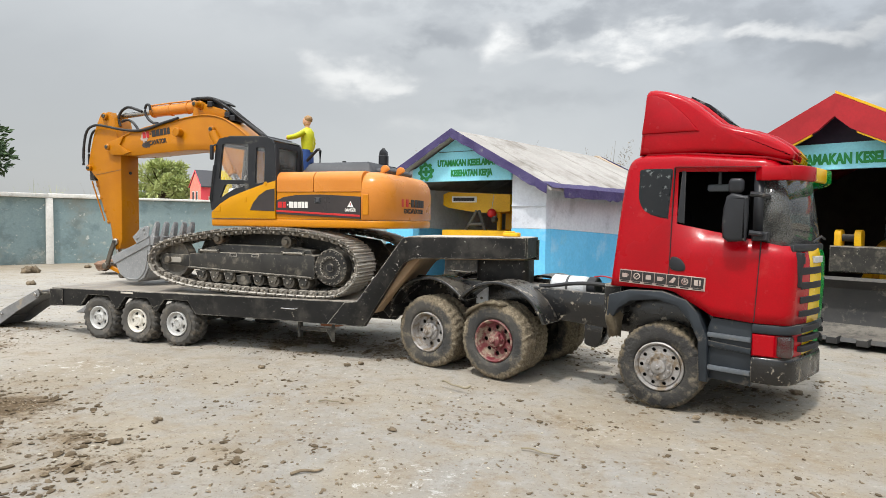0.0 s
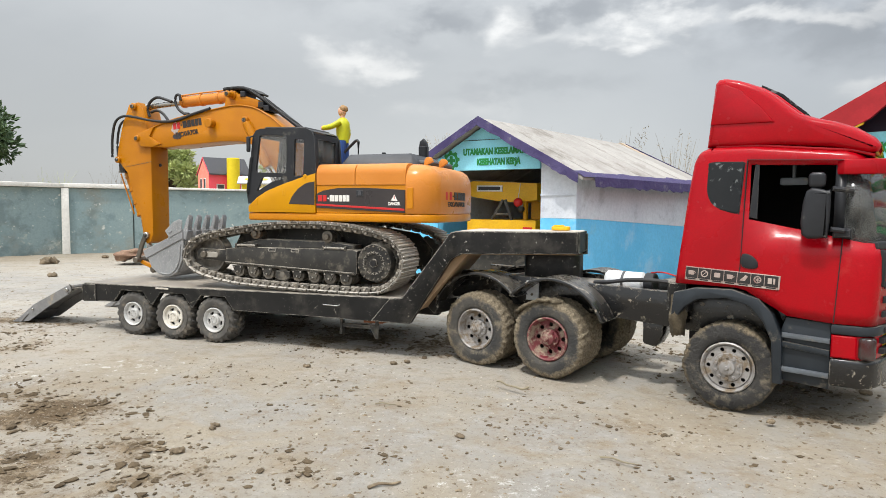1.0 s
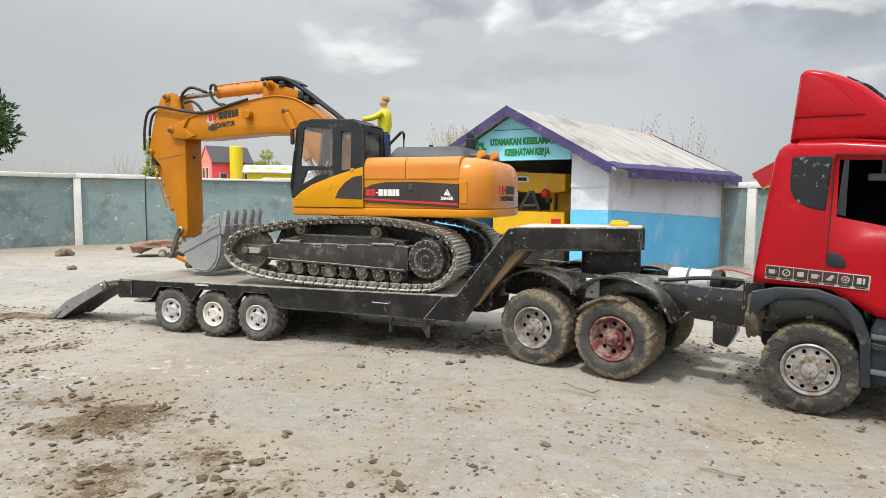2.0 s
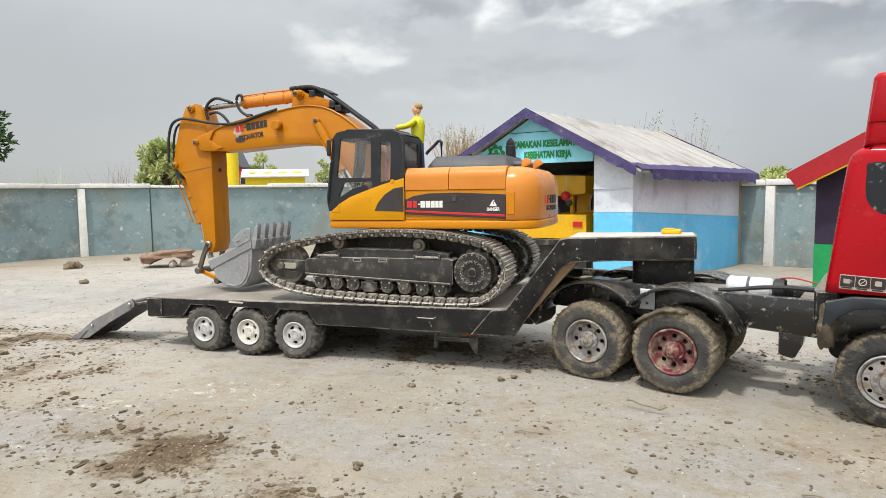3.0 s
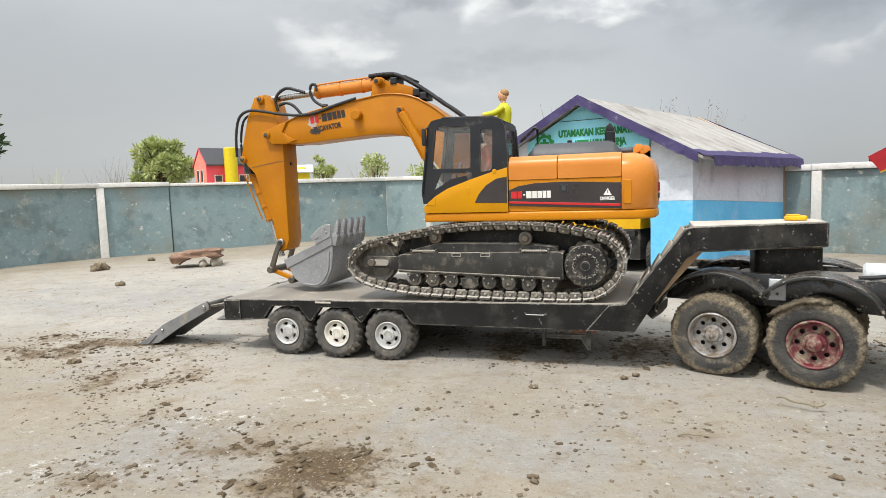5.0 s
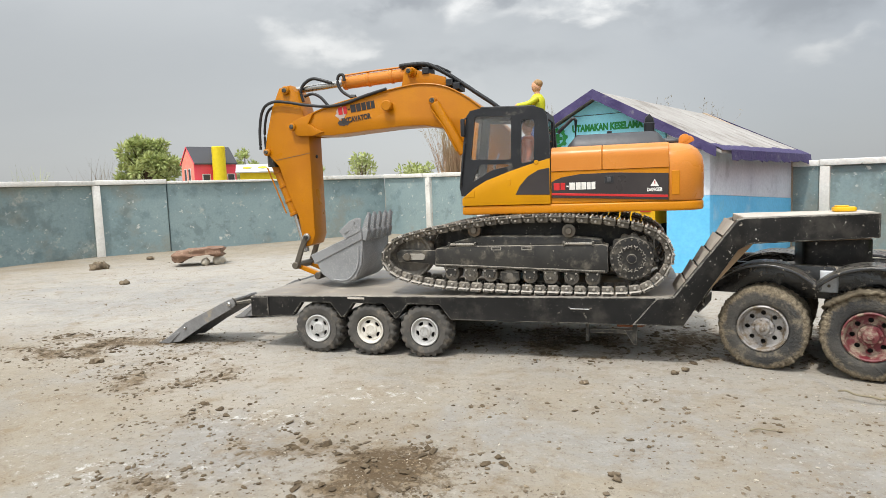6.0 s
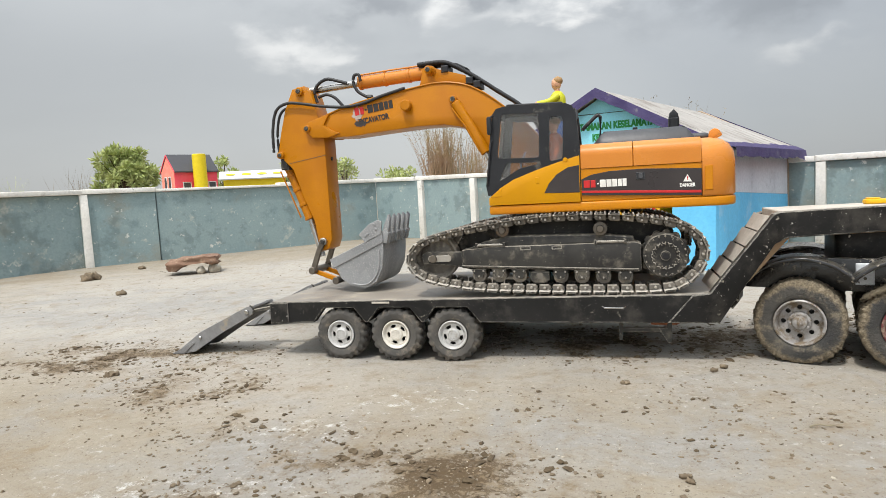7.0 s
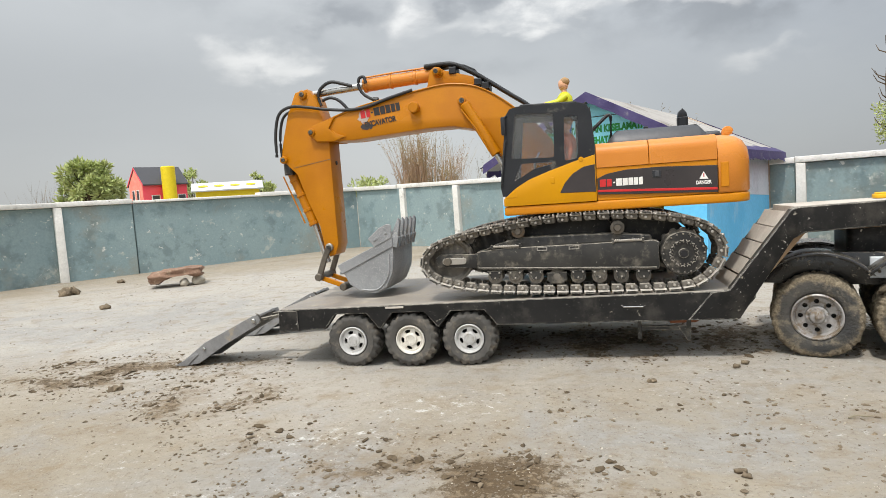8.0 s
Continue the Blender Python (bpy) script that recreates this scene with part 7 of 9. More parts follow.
    P("counterweight_panel", rprism(bmesh.new(), [(-0.3190, 0.1830), (-0.3110, 0.1830), (-0.3110, 0.2090), (-0.3190, 0.2090)], y0 - 0.0014, y0 + 0.002, 0.0006, 1), orange, "", cw)
    for cx, cy2 in ((-0.304, 0.800), (-0.2970, 0.835)):
        P("lifting_lug", rprism(bmesh.new(), [(cx - 0.0060, 0.2360)] + [(cx + 0.0060 * math.cos(radians(a)), 0.2425 + 0.0060 * math.sin(radians(a))) for a in range(0, 181, 30)][::1] + [(cx - 0.0062, 0.2380), (cx + 0.0060, 0.2360)][:1], cy2 - 0.0025, cy2 + 0.0025, 0.001, 2), hood_orange, "", cw)
    # rear lettering
    m_rear = Matrix.Translation((-0.2800, 0.848, 0.1865)) @ pose(0, 0, 0, 90, 0, 90)
    rear_at = lambda y: float(np.interp(abs(y - EYM), (0.0, 0.030, 0.050), (-0.2815, -0.2830, -0.2850)))
    word = letters("rear_word", "EXCAVATOR", 0.0080, m_rear, black_print, cw, 0.0002, 0.068)
    for v in word.data.vertices:
        v.co.z += rear_at(0.848 + v.co.x) + 0.0004 + 0.2800
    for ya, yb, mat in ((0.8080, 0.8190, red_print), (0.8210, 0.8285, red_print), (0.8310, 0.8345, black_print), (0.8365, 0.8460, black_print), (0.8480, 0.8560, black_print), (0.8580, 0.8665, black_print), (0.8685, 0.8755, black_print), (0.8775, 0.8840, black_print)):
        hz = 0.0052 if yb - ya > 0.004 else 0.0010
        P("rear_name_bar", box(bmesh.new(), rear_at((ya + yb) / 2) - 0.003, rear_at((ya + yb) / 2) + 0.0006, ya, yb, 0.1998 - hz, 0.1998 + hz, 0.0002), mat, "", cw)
    # side decal
    dec = P("side_decal", rprism(bmesh.new(), [(-0.4455, 0.1835), (-0.3220, 0.1780), (-0.3220, 0.2062), (-0.3800, 0.2090), (-0.4150, 0.2085), (-0.4350, 0.2055), (-0.4455, 0.2010)], y0 - 0.0006, y0 + 0.0022, 0.0002, 1), decal_grey, "dark side decal with a red stripe")
    P("decal_stripe", rprism(bmesh.new(), [(-0.4455, 0.1862), (-0.3225, 0.1805), (-0.3225, 0.1832), (-0.4455, 0.1886)], y0 - 0.0010, y0 - 0.0002, 0.0002, 1), red_print, "", dec)
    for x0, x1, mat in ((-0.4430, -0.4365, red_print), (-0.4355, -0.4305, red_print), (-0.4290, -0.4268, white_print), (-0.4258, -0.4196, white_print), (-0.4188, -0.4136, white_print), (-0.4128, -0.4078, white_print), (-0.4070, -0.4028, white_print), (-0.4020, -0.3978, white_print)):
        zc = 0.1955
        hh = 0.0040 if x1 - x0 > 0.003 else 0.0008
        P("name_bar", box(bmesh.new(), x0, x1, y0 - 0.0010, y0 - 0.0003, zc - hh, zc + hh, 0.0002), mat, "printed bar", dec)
    P("hatch_lock", rprism(bmesh.new(), round_rect(-0.3880, -0.3785, 0.1975, 0.2055, 0.001, 3), y0 - 0.0014, y0, 0.0005, 1), dark_plastic, "square dark hatch lock", dec)
    P("lock_plate", rprism(bmesh.new(), round_rect(-0.3855, -0.3810, 0.1990, 0.2040, 0.001, 3), y0 - 0.0020, y0 - 0.001, 0.0003, 1), hood_grey, "", dec)
    P("danger_triangle", rprism(bmesh.new(), [(-0.3405, 0.1930), (-0.3315, 0.1925), (-0.3360, 0.2005)], y0 - 0.0010, y0 - 0.0003, 0.0001, 1), white_print, "white warning triangle", dec)
    P("warning_mark", rprism(bmesh.new(), [(-0.3364, 0.1948), (-0.3356, 0.1948), (-0.3354, 0.1985), (-0.3366, 0.1985)], y0 - 0.0013, y0 - 0.0009, 0.0001, 1), red_print, "", dec)
    letters("danger_word", "DANGER", 0.0052, Matrix.Translation((-0.3362, y0 - 0.0008, 0.1875)) @ pose(0, 0, 0, 90, 0.0, 0), white_print, dec, 0.0002, 0.0155)
    # grey engine cover, muffler, rail
    bm = bmesh.new()
    rings = []
    for z, ins in ((0.2392, 0.0), (0.2420, 0.0005), (0.2520, 0.009), (0.2545, 0.013)):
        rings.append([bm.verts.new((x, y, z)) for x, y in inset(round_rect(-0.432, -0.322, 0.800, 0.915, 0.010, 4), ins)] if ins else [bm.verts.new((x, y, z)) for x, y in round_rect(-0.432, -0.322, 0.800, 0.915, 0.010, 4)])
    rings_to_faces(bm, rings)
    bm.faces.new(list(reversed(rings[0])))
    bm.faces.new(rings[-1])
    ec = P("engine_cover", bm, hood_grey, "grey plastic engine cover")
    P("rear_cover", rprism(bmesh.new(), round_rect(-0.330, -0.306, 0.815, 0.905, 0.008, 4), 0.2380, 0.2460, 0.004, 3, "xy"), hood_grey)
    bm = bmesh.new()
    rprism(bm, round_rect(-0.3455, -0.3330, 0.8650, 0.8780, 0.004, 4), 0.2500, 0.2690, 0.0008, 1, "xy")
    rprism(bm, [(-0.3452, 0.2680), (-0.3333, 0.2680), (-0.3345, 0.2740), (-0.3390, 0.2795), (-0.3440, 0.2750)], 0.8670, 0.8760, 0.0015, 2)
    P("exhaust_stack", bm, dark_plastic, "dark grey exhaust stack")
    P("cover_knob", cyl(bmesh.new(), (-0.385, 0.84, 0.2540), (-0.385, 0.84, 0.2590), 0.0028, seg=12, edge=0.0006), dark_plastic, "", ec)
    P("hand_rail", tube(bmesh.new(), [(-0.4460, 0.842, 0.2600), (-0.4440, 0.842, 0.2625), (-0.4290, 0.842, 0.2760), (-0.4262, 0.842, 0.2765), (-0.4245, 0.842, 0.2745), (-0.4250, 0.842, 0.2470)], 0.0021), dark_plastic, "black bent hand rail")
    # -- cab
    cy0, cy1 = 0.7655, 0.8350
    outline = [(-0.5500, 0.1880), (-0.4465, 0.1880), (-0.4465, 0.2410), (-0.4490, 0.2740), (-0.4530, 0.2820), (-0.4600, 0.2850), (-0.5280, 0.2870), (-0.5370, 0.2850), (-0.5420, 0.2780), (-0.5520, 0.1990)]
    win = [rounded(w, 0.0035) for w in ([(-0.5315, 0.2785), (-0.4895, 0.2765), (-0.4905, 0.2280), (-0.5380, 0.2295)], [(-0.5278, 0.2236), (-0.4932, 0.2229), (-0.4935, 0.2205), (-0.5129, 0.2170), (-0.5368, 0.2036)], [(-0.4780, 0.2722), (-0.4632, 0.2712), (-0.4650, 0.2252), (-0.4795, 0.2230)])]
    cab = P("cab", holed(bmesh.new(), outline, [list(reversed(w)) for w in win], cy0, cy0 + 0.004), dark_plastic, "dark grey cab side with dusty windows", angle=30)
    P("cab_side", holed(bmesh.new(), outline, [[(-0.528, 0.275), (-0.466, 0.272), (-0.467, 0.205), (-0.535, 0.203)]], cy1 - 0.004, cy1), dark_plastic, "", cab, 30)
    P("cab_roof", rprism(bmesh.new(), [(-0.4530, 0.2815), (-0.4600, 0.2850), (-0.5280, 0.2870), (-0.5370, 0.2850), (-0.5400, 0.2800), (-0.5330, 0.2815), (-0.4600, 0.2795)], cy0 + 0.0042, cy1 - 0.0042, 0.0006, 1), dark_plastic, "", cab)
    P("roof_lip", rprism(bmesh.new(), [(-0.4620, 0.2848), (-0.5270, 0.2868), (-0.5250, 0.2895), (-0.4640, 0.2875)], cy0 + 0.004, cy1 - 0.004, 0.0015, 3), dark_plastic, "", cab)
    for w in win:
        P("cab_window", rprism(bmesh.new(), inset(ccw(w), -0.0006), cy0 + 0.0016, cy0 + 0.0024, 0.0002, 1), cab_glass, "dusty clear window", cab).visible_shadow = False
    # rear and front cab frames with glass
    back = [(cy0 + 0.0042, 0.2260), (cy1 - 0.0042, 0.2260), (cy1 - 0.0042, 0.2790), (cy0 + 0.0042, 0.2790)]
    bm = bmesh.new()
    holed(bm, back, [[(cy0 + 0.012, 0.2400), (cy0 + 0.012, 0.2720), (cy1 - 0.012, 0.2720), (cy1 - 0.012, 0.2400)]], -0.4530, -0.4495, "yz")
    P("cab_back", bm, dark_plastic, "", cab, 30)
    P("cab_window", box(bmesh.new(), -0.4518, -0.4508, cy0 + 0.0115, cy1 - 0.0115, 0.2395, 0.2725, 0.0002), cab_glass, "dusty clear rear window", cab).visible_shadow = False
    bm = bmesh.new()
    fr = [(cy0 + 0.0042, 0.1885), (cy1 - 0.0042, 0.1885), (cy1 - 0.0042, 0.2835), (cy0 + 0.0042, 0.2835)]
    holed(bm, fr, [[(cy0 + 0.010, 0.2050), (cy0 + 0.010, 0.2760), (cy1 - 0.010, 0.2760), (cy1 - 0.010, 0.2050)]], 0.0, 0.003, "yz")
    for v in bm.verts:
        v.co.x += -0.5500 + (v.co.z - 0.197) * 0.125
    P("cab_front", bm, dark_plastic, "", cab, 30)
    P("cab_base", rprism(bmesh.new(), [(-0.5480, 0.1768), (-0.4470, 0.1768), (-0.4470, 0.1885), (-0.5480, 0.1885)], cy0 + 0.0042, 0.9430, 0.001, 1), orange, "", cab)
    sw = P("yellow_swoosh", rprism(bmesh.new(), [(-0.5490, 0.1768), (-0.4468, 0.1768), (-0.4468, 0.2275), (-0.4700, 0.2215), (-0.4960, 0.2135), (-0.5200, 0.2050), (-0.5350, 0.1965), (-0.5490, 0.1850)], cy0 - 0.0014, cy0 + 0.0035, 0.0006, 2), yellow, "yellow swept panel below the cab", cab)
    P("dark_swoosh", rprism(bmesh.new(), [(-0.4862, 0.1880), (-0.4475, 0.1870), (-0.4475, 0.2170), (-0.4600, 0.2150), (-0.4720, 0.2080), (-0.4810, 0.1980)], cy0 - 0.0018, cy0, 0.0002, 1), decal_grey, "", sw)
    P("door_catch", box(bmesh.new(), -0.4955, -0.4915, cy0 - 0.0020, cy0, 0.1990, 0.2060, 0.0004), yellow, "", sw)
    P("cab_lock", cyl(bmesh.new(), (-0.4620, cy0 - 0.0022, 0.2235), (-0.4620, cy0 + 0.001, 0.2235), 0.0026, seg=14, edge=0.0005), yellow, "", sw)
    P("front_corner_vent", rprism(bmesh.new(), [(-0.5465, 0.1865), (-0.5340, 0.1865), (-0.5340, 0.1950)], cy0 - 0.0020, cy0, 0.0002, 1), yellow, "", sw)
    P("cab_mirror", rprism(bmesh.new(), round_rect(-0.5470, -0.5418, 0.2560, 0.2765, 0.002, 3), cy0 - 0.008, cy0 - 0.004, 0.0015, 2), dark_plastic, "small black cab mirror", cab)
    P("mirror_arm", tube(bmesh.new(), [(-0.5440, cy0 - 0.006, 0.2740), (-0.5420, cy0 - 0.002, 0.2770), (-0.5390, cy0 + 0.003, 0.2770)], 0.0010), dark_plastic, "", cab)
    P("cab_grab_rail", tube(bmesh.new(), [(-0.5500, cy0 - 0.001, 0.2000), (-0.5500, cy0 - 0.0025, 0.2030), (-0.5440, cy0 - 0.0025, 0.2480), (-0.5425, cy0 - 0.001, 0.2500)], 0.0010), dark_plastic, "", cab)
    P("operator_seat", rprism(bmesh.new(), smooth_outline([(-0.495, 0.189), (-0.462, 0.189), (-0.456, 0.240), (-0.463, 0.244), (-0.468, 0.212), (-0.495, 0.208)], 3), 0.784, 0.818, 0.003, 2), cabin_dark, "", cab)
    P("control_levers", tube(bmesh.new(), [(-0.512, 0.785, 0.189), (-0.514, 0.785, 0.222), (-0.508, 0.785, 0.236)], 0.0012), chrome, "", cab)
    P("control_box", box(bmesh.new(), -0.520, -0.500, 0.778, 0.822, 0.189, 0.206, 0.002), hood_grey, "", cab)
    # -- boom
    by0, by1 = 0.8320, 0.8740
    boom_out = [(-0.8060, 0.2850), (-0.7960, 0.2780), (-0.7720, 0.2745), (-0.7450, 0.2735), (-0.7000, 0.2765), (-0.6480, 0.2795), (-0.6150, 0.2793), (-0.5910, 0.2743), (-0.5720, 0.2600), (-0.5500, 0.2300), (-0.5280, 0.1900), (-0.5050, 0.1900), (-0.4850, 0.2250), (-0.4960, 0.2550), (-0.5120, 0.2737), (-0.5270, 0.2868), (-0.5458, 0.3030), (-0.5649, 0.3166), (-0.5884, 0.3277), (-0.6207, 0.3323), (-0.6628, 0.3275), (-0.7107, 0.3205), (-0.7515, 0.3117), (-0.7800, 0.3020), (-0.7980, 0.2950)]
    boom = P("boom", rprism(bmesh.new(), boom_out, by0, by1, 0.0018, 2), arm_orange, "orange curved boom")
    P("boom_boss", cyl(bmesh.new(), (-0.6620, by0 - 0.010, 0.3065), (-0.6620, by0 + 0.002, 0.3065), 0.0068, seg=20, edge=0.001), arm_orange, "", boom)
    P("boom_cheek", rprism(bmesh.new(), [(-0.8065, 0.2870), (-0.7950, 0.2755), (-0.7720, 0.2740), (-0.7560, 0.2790), (-0.7660, 0.2830), (-0.7780, 0.2910), (-0.7700, 0.3040), (-0.7830, 0.3010), (-0.8010, 0.2960)], by0 - 0.003, by0 + 0.001, 0.001, 2), arm_orange, "", boom)
    P("boom_cheek", rprism(bmesh.new(), [(-0.8065, 0.2870), (-0.7950, 0.2755), (-0.7720, 0.2740), (-0.7560, 0.2790), (-0.7700, 0.3040), (-0.8010, 0.2960)], by1 - 0.001, by1 + 0.003, 0.001, 2), arm_orange, "", boom)
    for y in (0.8400, 0.8600):
        P("boom_lug", rprism(bmesh.new(), [(-0.6480, 0.3270), (-0.6451, 0.3358), (-0.6414, 0.3523), (-0.6339, 0.3555), (-0.6209, 0.3495), (-0.5867, 0.3390), (-0.5830, 0.3300), (-0.6000, 0.3250)], y, y + 0.004, 0.0008, 2), arm_orange, "", boom)
    P("lug_boss", cyl(bmesh.new(), (-0.6310, 0.8375, 0.3480), (-0.6310, 0.8665, 0.3480), 0.0066, seg=20, edge=0.001), arm_orange, "", boom)
    # raised flange along the upper edge of the boom's near face
    rim = curve_points([(x, by0 - 0.0006, z) for x, z in ((-0.7900, 0.2985), (-0.7515, 0.3108), (-0.7107, 0.3196), (-0.6628, 0.3266), (-0.6207, 0.3313), (-0.5884, 0.3268), (-0.5649, 0.3157), (-0.5458, 0.3020), (-0.5270, 0.2858))], 6)
    P("boom_flange", tube(bmesh.new(), rim, 0.0011, 6), arm_orange, "", boom)
    for x, z, r in ((-0.8020, 0.2880, 0.0050), (-0.6310, 0.3480, 0.0048), (-0.6010, 0.3090, 0.0052)):
        P("pin", cyl(bmesh.new(), (x, by0 - 0.006, z), (x, by1 + 0.006, z), r, seg=20, edge=0.001), arm_orange, "", boom)
        P("pin_end", cyl(bmesh.new(), (x, by0 - 0.0072, z), (x, by0 - 0.004, z), r * 0.62, seg=12, edge=0.0006), frame_black, "dark pin end", boom)
    # boom lettering
    tilt = 6.5
    letters("boom_word", "EXCAVATOR", 0.0095, Matrix.Translation((-0.7080, by0 - 0.0004, 0.2905)) @ Matrix.Rotation(radians(-tilt), 4, "Y") @ pose(0, 0, 0, 90, 0, 0), black_print, boom, 0.0002, 0.042)
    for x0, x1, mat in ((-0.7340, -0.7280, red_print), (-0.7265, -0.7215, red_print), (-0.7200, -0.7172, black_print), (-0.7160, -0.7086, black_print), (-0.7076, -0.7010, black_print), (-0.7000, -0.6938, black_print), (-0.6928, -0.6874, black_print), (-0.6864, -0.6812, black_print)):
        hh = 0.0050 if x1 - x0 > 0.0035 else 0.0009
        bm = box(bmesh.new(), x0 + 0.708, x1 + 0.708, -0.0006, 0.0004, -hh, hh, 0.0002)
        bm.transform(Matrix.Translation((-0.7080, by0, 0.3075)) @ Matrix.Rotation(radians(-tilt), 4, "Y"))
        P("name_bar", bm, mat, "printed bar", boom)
    bm = bmesh.new()
    ragged = [(-0.7270 + (0.0085 + 0.0045 * noise.noise(Vector((k * 0.9, 2, 0)))) * math.cos(2 * math.pi * k / 22), 0.2890 + (0.0040 + 0.0026 * noise.noise(Vector((k * 1.3, 7, 0)))) * math.sin(2 * math.pi * k / 22)) for k in range(22)]
    rprism(bm, ragged, by0 - 0.0005, by0 + 0.0004, 0.0001, 1)
    ragged = [(-0.7305 + (0.0065 + 0.0035 * noise.noise(Vector((k * 0.8, 5, 0)))) * math.cos(2 * math.pi * k / 22), 0.3020 + (0.0085 + 0.0040 * noise.noise(Vector((k * 1.1, 9, 0)))) * math.sin(2 * math.pi * k / 22)) for k in range(22)]
    P("sticker_residue", rprism(bmesh.new(), ragged, by0 - 0.0003, by0 + 0.0004, 0.0001, 1), sticker_pale, "pale glue where a sticker was torn off", boom)
    P("torn_sticker", bm, decal_grey, "dark torn sticker remains", boom)
    # stick cylinder along the top of the boom
    P("cylinder_barrel", cyl(bmesh.new(), (-0.7330, 0.853, 0.3445), (-0.6330, 0.853, 0.3490), 0.0085, seg=24, edge=0.0012), hood_orange, "orange hydraulic barrel", boom)
    for t in (0.0, 0.35, 0.68):
        x = -0.7330 + 0.100 * t
        P("barrel_collar", cyl(bmesh.new(), (x, 0.853, 0.3445 + 0.0045 * t), (x + 0.004, 0.853, 0.3447 + 0.0045 * t), 0.0094, seg=24, edge=0.0006), hood_orange, "", boom)
    P("barrel_pipe", tube(bmesh.new(), [(-0.732, 0.848, 0.3535), (-0.690, 0.848, 0.3560), (-0.645, 0.848, 0.3575)], 0.0012), hood_orange, "", boom)
    P("piston_rod", cyl(bmesh.new(), (-0.8130, 0.853, 0.3400), (-0.7330, 0.853, 0.3445), 0.0048, seg=20), chrome, "bright piston rod", boom)
    P("hose_guard", rprism(bmesh.new(), [(-0.6480, 0.3560), (-0.6180, 0.3590), (-0.5980, 0.3560), (-0.5850, 0.3490), (-0.5870, 0.3470), (-0.6000, 0.3530), (-0.6180, 0.3560), (-0.6470, 0.3535)], 0.846, 0.866, 0.0008, 1), hose_black, "", boom)
    for y, r, pts in ((0.8300, 0.0020, [(-0.8540, 0.2600), (-0.8530, 0.2900), (-0.8459, 0.3150), (-0.8289, 0.3235), (-0.8050, 0.3208), (-0.7811, 0.3160), (-0.7500, 0.3122), (-0.7236, 0.3140), (-0.6950, 0.3215), (-0.6634, 0.3285)]),
                      (0.8375, 0.0018, [(-0.8500, 0.2580), (-0.8505, 0.2860), (-0.8440, 0.3110), (-0.8300, 0.3190), (-0.8120, 0.3180)]),
                      (0.8450, 0.0022, [(-0.7920, 0.3230), (-0.7950, 0.3350), (-0.7900, 0.3460), (-0.7760, 0.3525), (-0.7580, 0.3480), (-0.7480, 0.3445)]),
                      (0.8400, 0.0020, [(-0.7265, 0.3450), (-0.7285, 0.3530), (-0.7350, 0.3520), (-0.7362, 0.3420), (-0.7300, 0.3310), (-0.7167, 0.3225)]),
                      (0.8460, 0.0020, [(-0.7900, 0.3300), (-0.7780, 0.3325), (-0.7660, 0.3270), (-0.7534, 0.3130)])):
        P("hydraulic_hose", tube(bmesh.new(), curve_points([(x, y, z) for x, z in pts], 7), r, 10), hose_black, "black hydraulic hose", boom)
    P("hose_union", cyl(bmesh.new(), (-0.7185, 0.840, 0.3235), (-0.7110, 0.840, 0.3225), 0.0032, seg=8, edge=0.0006), hose_black, "", boom)
    # ribbed conduits that run over the top of the boom to the cab
    for y in (0.8440, 0.8520):
        line = curve_points([(x, y, z) for x, z in CONDUIT], 22)
        bm = tube(bmesh.new(), line, 0.0022, 10)
        for a, b in zip(line[::2], line[1::2]):
            cyl(bm, a, a + (b - a).normalized() * 0.0011, 0.0029, seg=10)
        P("ribbed_conduit", bm, hose_black, "black ribbed hose conduit", boom)
    for x, z in CLIPS:
        P("hose_clip", box(bmesh.new(), x - 0.0045, x + 0.0045, 0.838, 0.866, z - 0.0050, z + 0.0035, 0.001), dark_plastic, "", boom)
    for y in (0.8280, 0.8780):
        P("lift_cylinder", cyl(bmesh.new(), (-0.5980, y, 0.3050), (-0.5620, y, 0.2400), 0.0062, seg=20, edge=0.001), arm_orange, "orange lift cylinder", boom)
        P("lift_rod", cyl(bmesh.new(), (-0.5620, y, 0.2400), (-0.5400, y, 0.2000), 0.0036, seg=16), chrome, "", boom)
        P("lift_pipe", tube(bmesh.new(), [(-0.6020, y - 0.005, 0.298), (-0.5850, y - 0.006, 0.274), (-0.5700, y - 0.005, 0.244)], 0.0009), arm_orange, "", boom)
    # -- stick
    sy0, sy1 = 0.8350, 0.8710
    stick_out = [(-0.8230, 0.3420), (-0.8060, 0.3450), (-0.7960, 0.3330), (-0.7860, 0.2980), (-0.7810, 0.2760), (-0.7800, 0.1400), (-0.7850, 0.1270), (-0.7930, 0.1240), (-0.7990, 0.1320), (-0.8040, 0.1650), (-0.8180, 0.2000), (-0.8300, 0.2360), (-0.8420, 0.2480), (-0.8500, 0.2600), (-0.8460, 0.2800), (-0.8360, 0.3150)]
    st = P("stick", rprism(bmesh.new(), stick_out, sy0, sy1, 0.0014, 2), arm_orange, "orange dipper stick")
    P("stick_seam", rprism(bmesh.new(), [(-0.8340, 0.2440), (-0.7808, 0.2520), (-0.7808, 0.2526), (-0.8340, 0.2446)], sy0 - 0.0004, sy0 + 0.0004, 0.0001, 1), pin_metal, "", st)
    for x, z, r in ((-0.8120, 0.3380, 0.0056), (-0.8460, 0.2560, 0.0050), (-0.7920, 0.1370, 0.0052)):
        P("pin", cyl(bmesh.new(), (x, sy0 - 0.0045, z), (x, sy1 + 0.0045, z), r, seg=20, edge=0.001), arm_orange if z > 0.2 else chrome, "", st)
        P("pin_end", cyl(bmesh.new(), (x, sy0 - 0.0065, z), (x, sy0 - 0.004, z), r * 0.55, seg=12, edge=0.0006), frame_black, "", st)
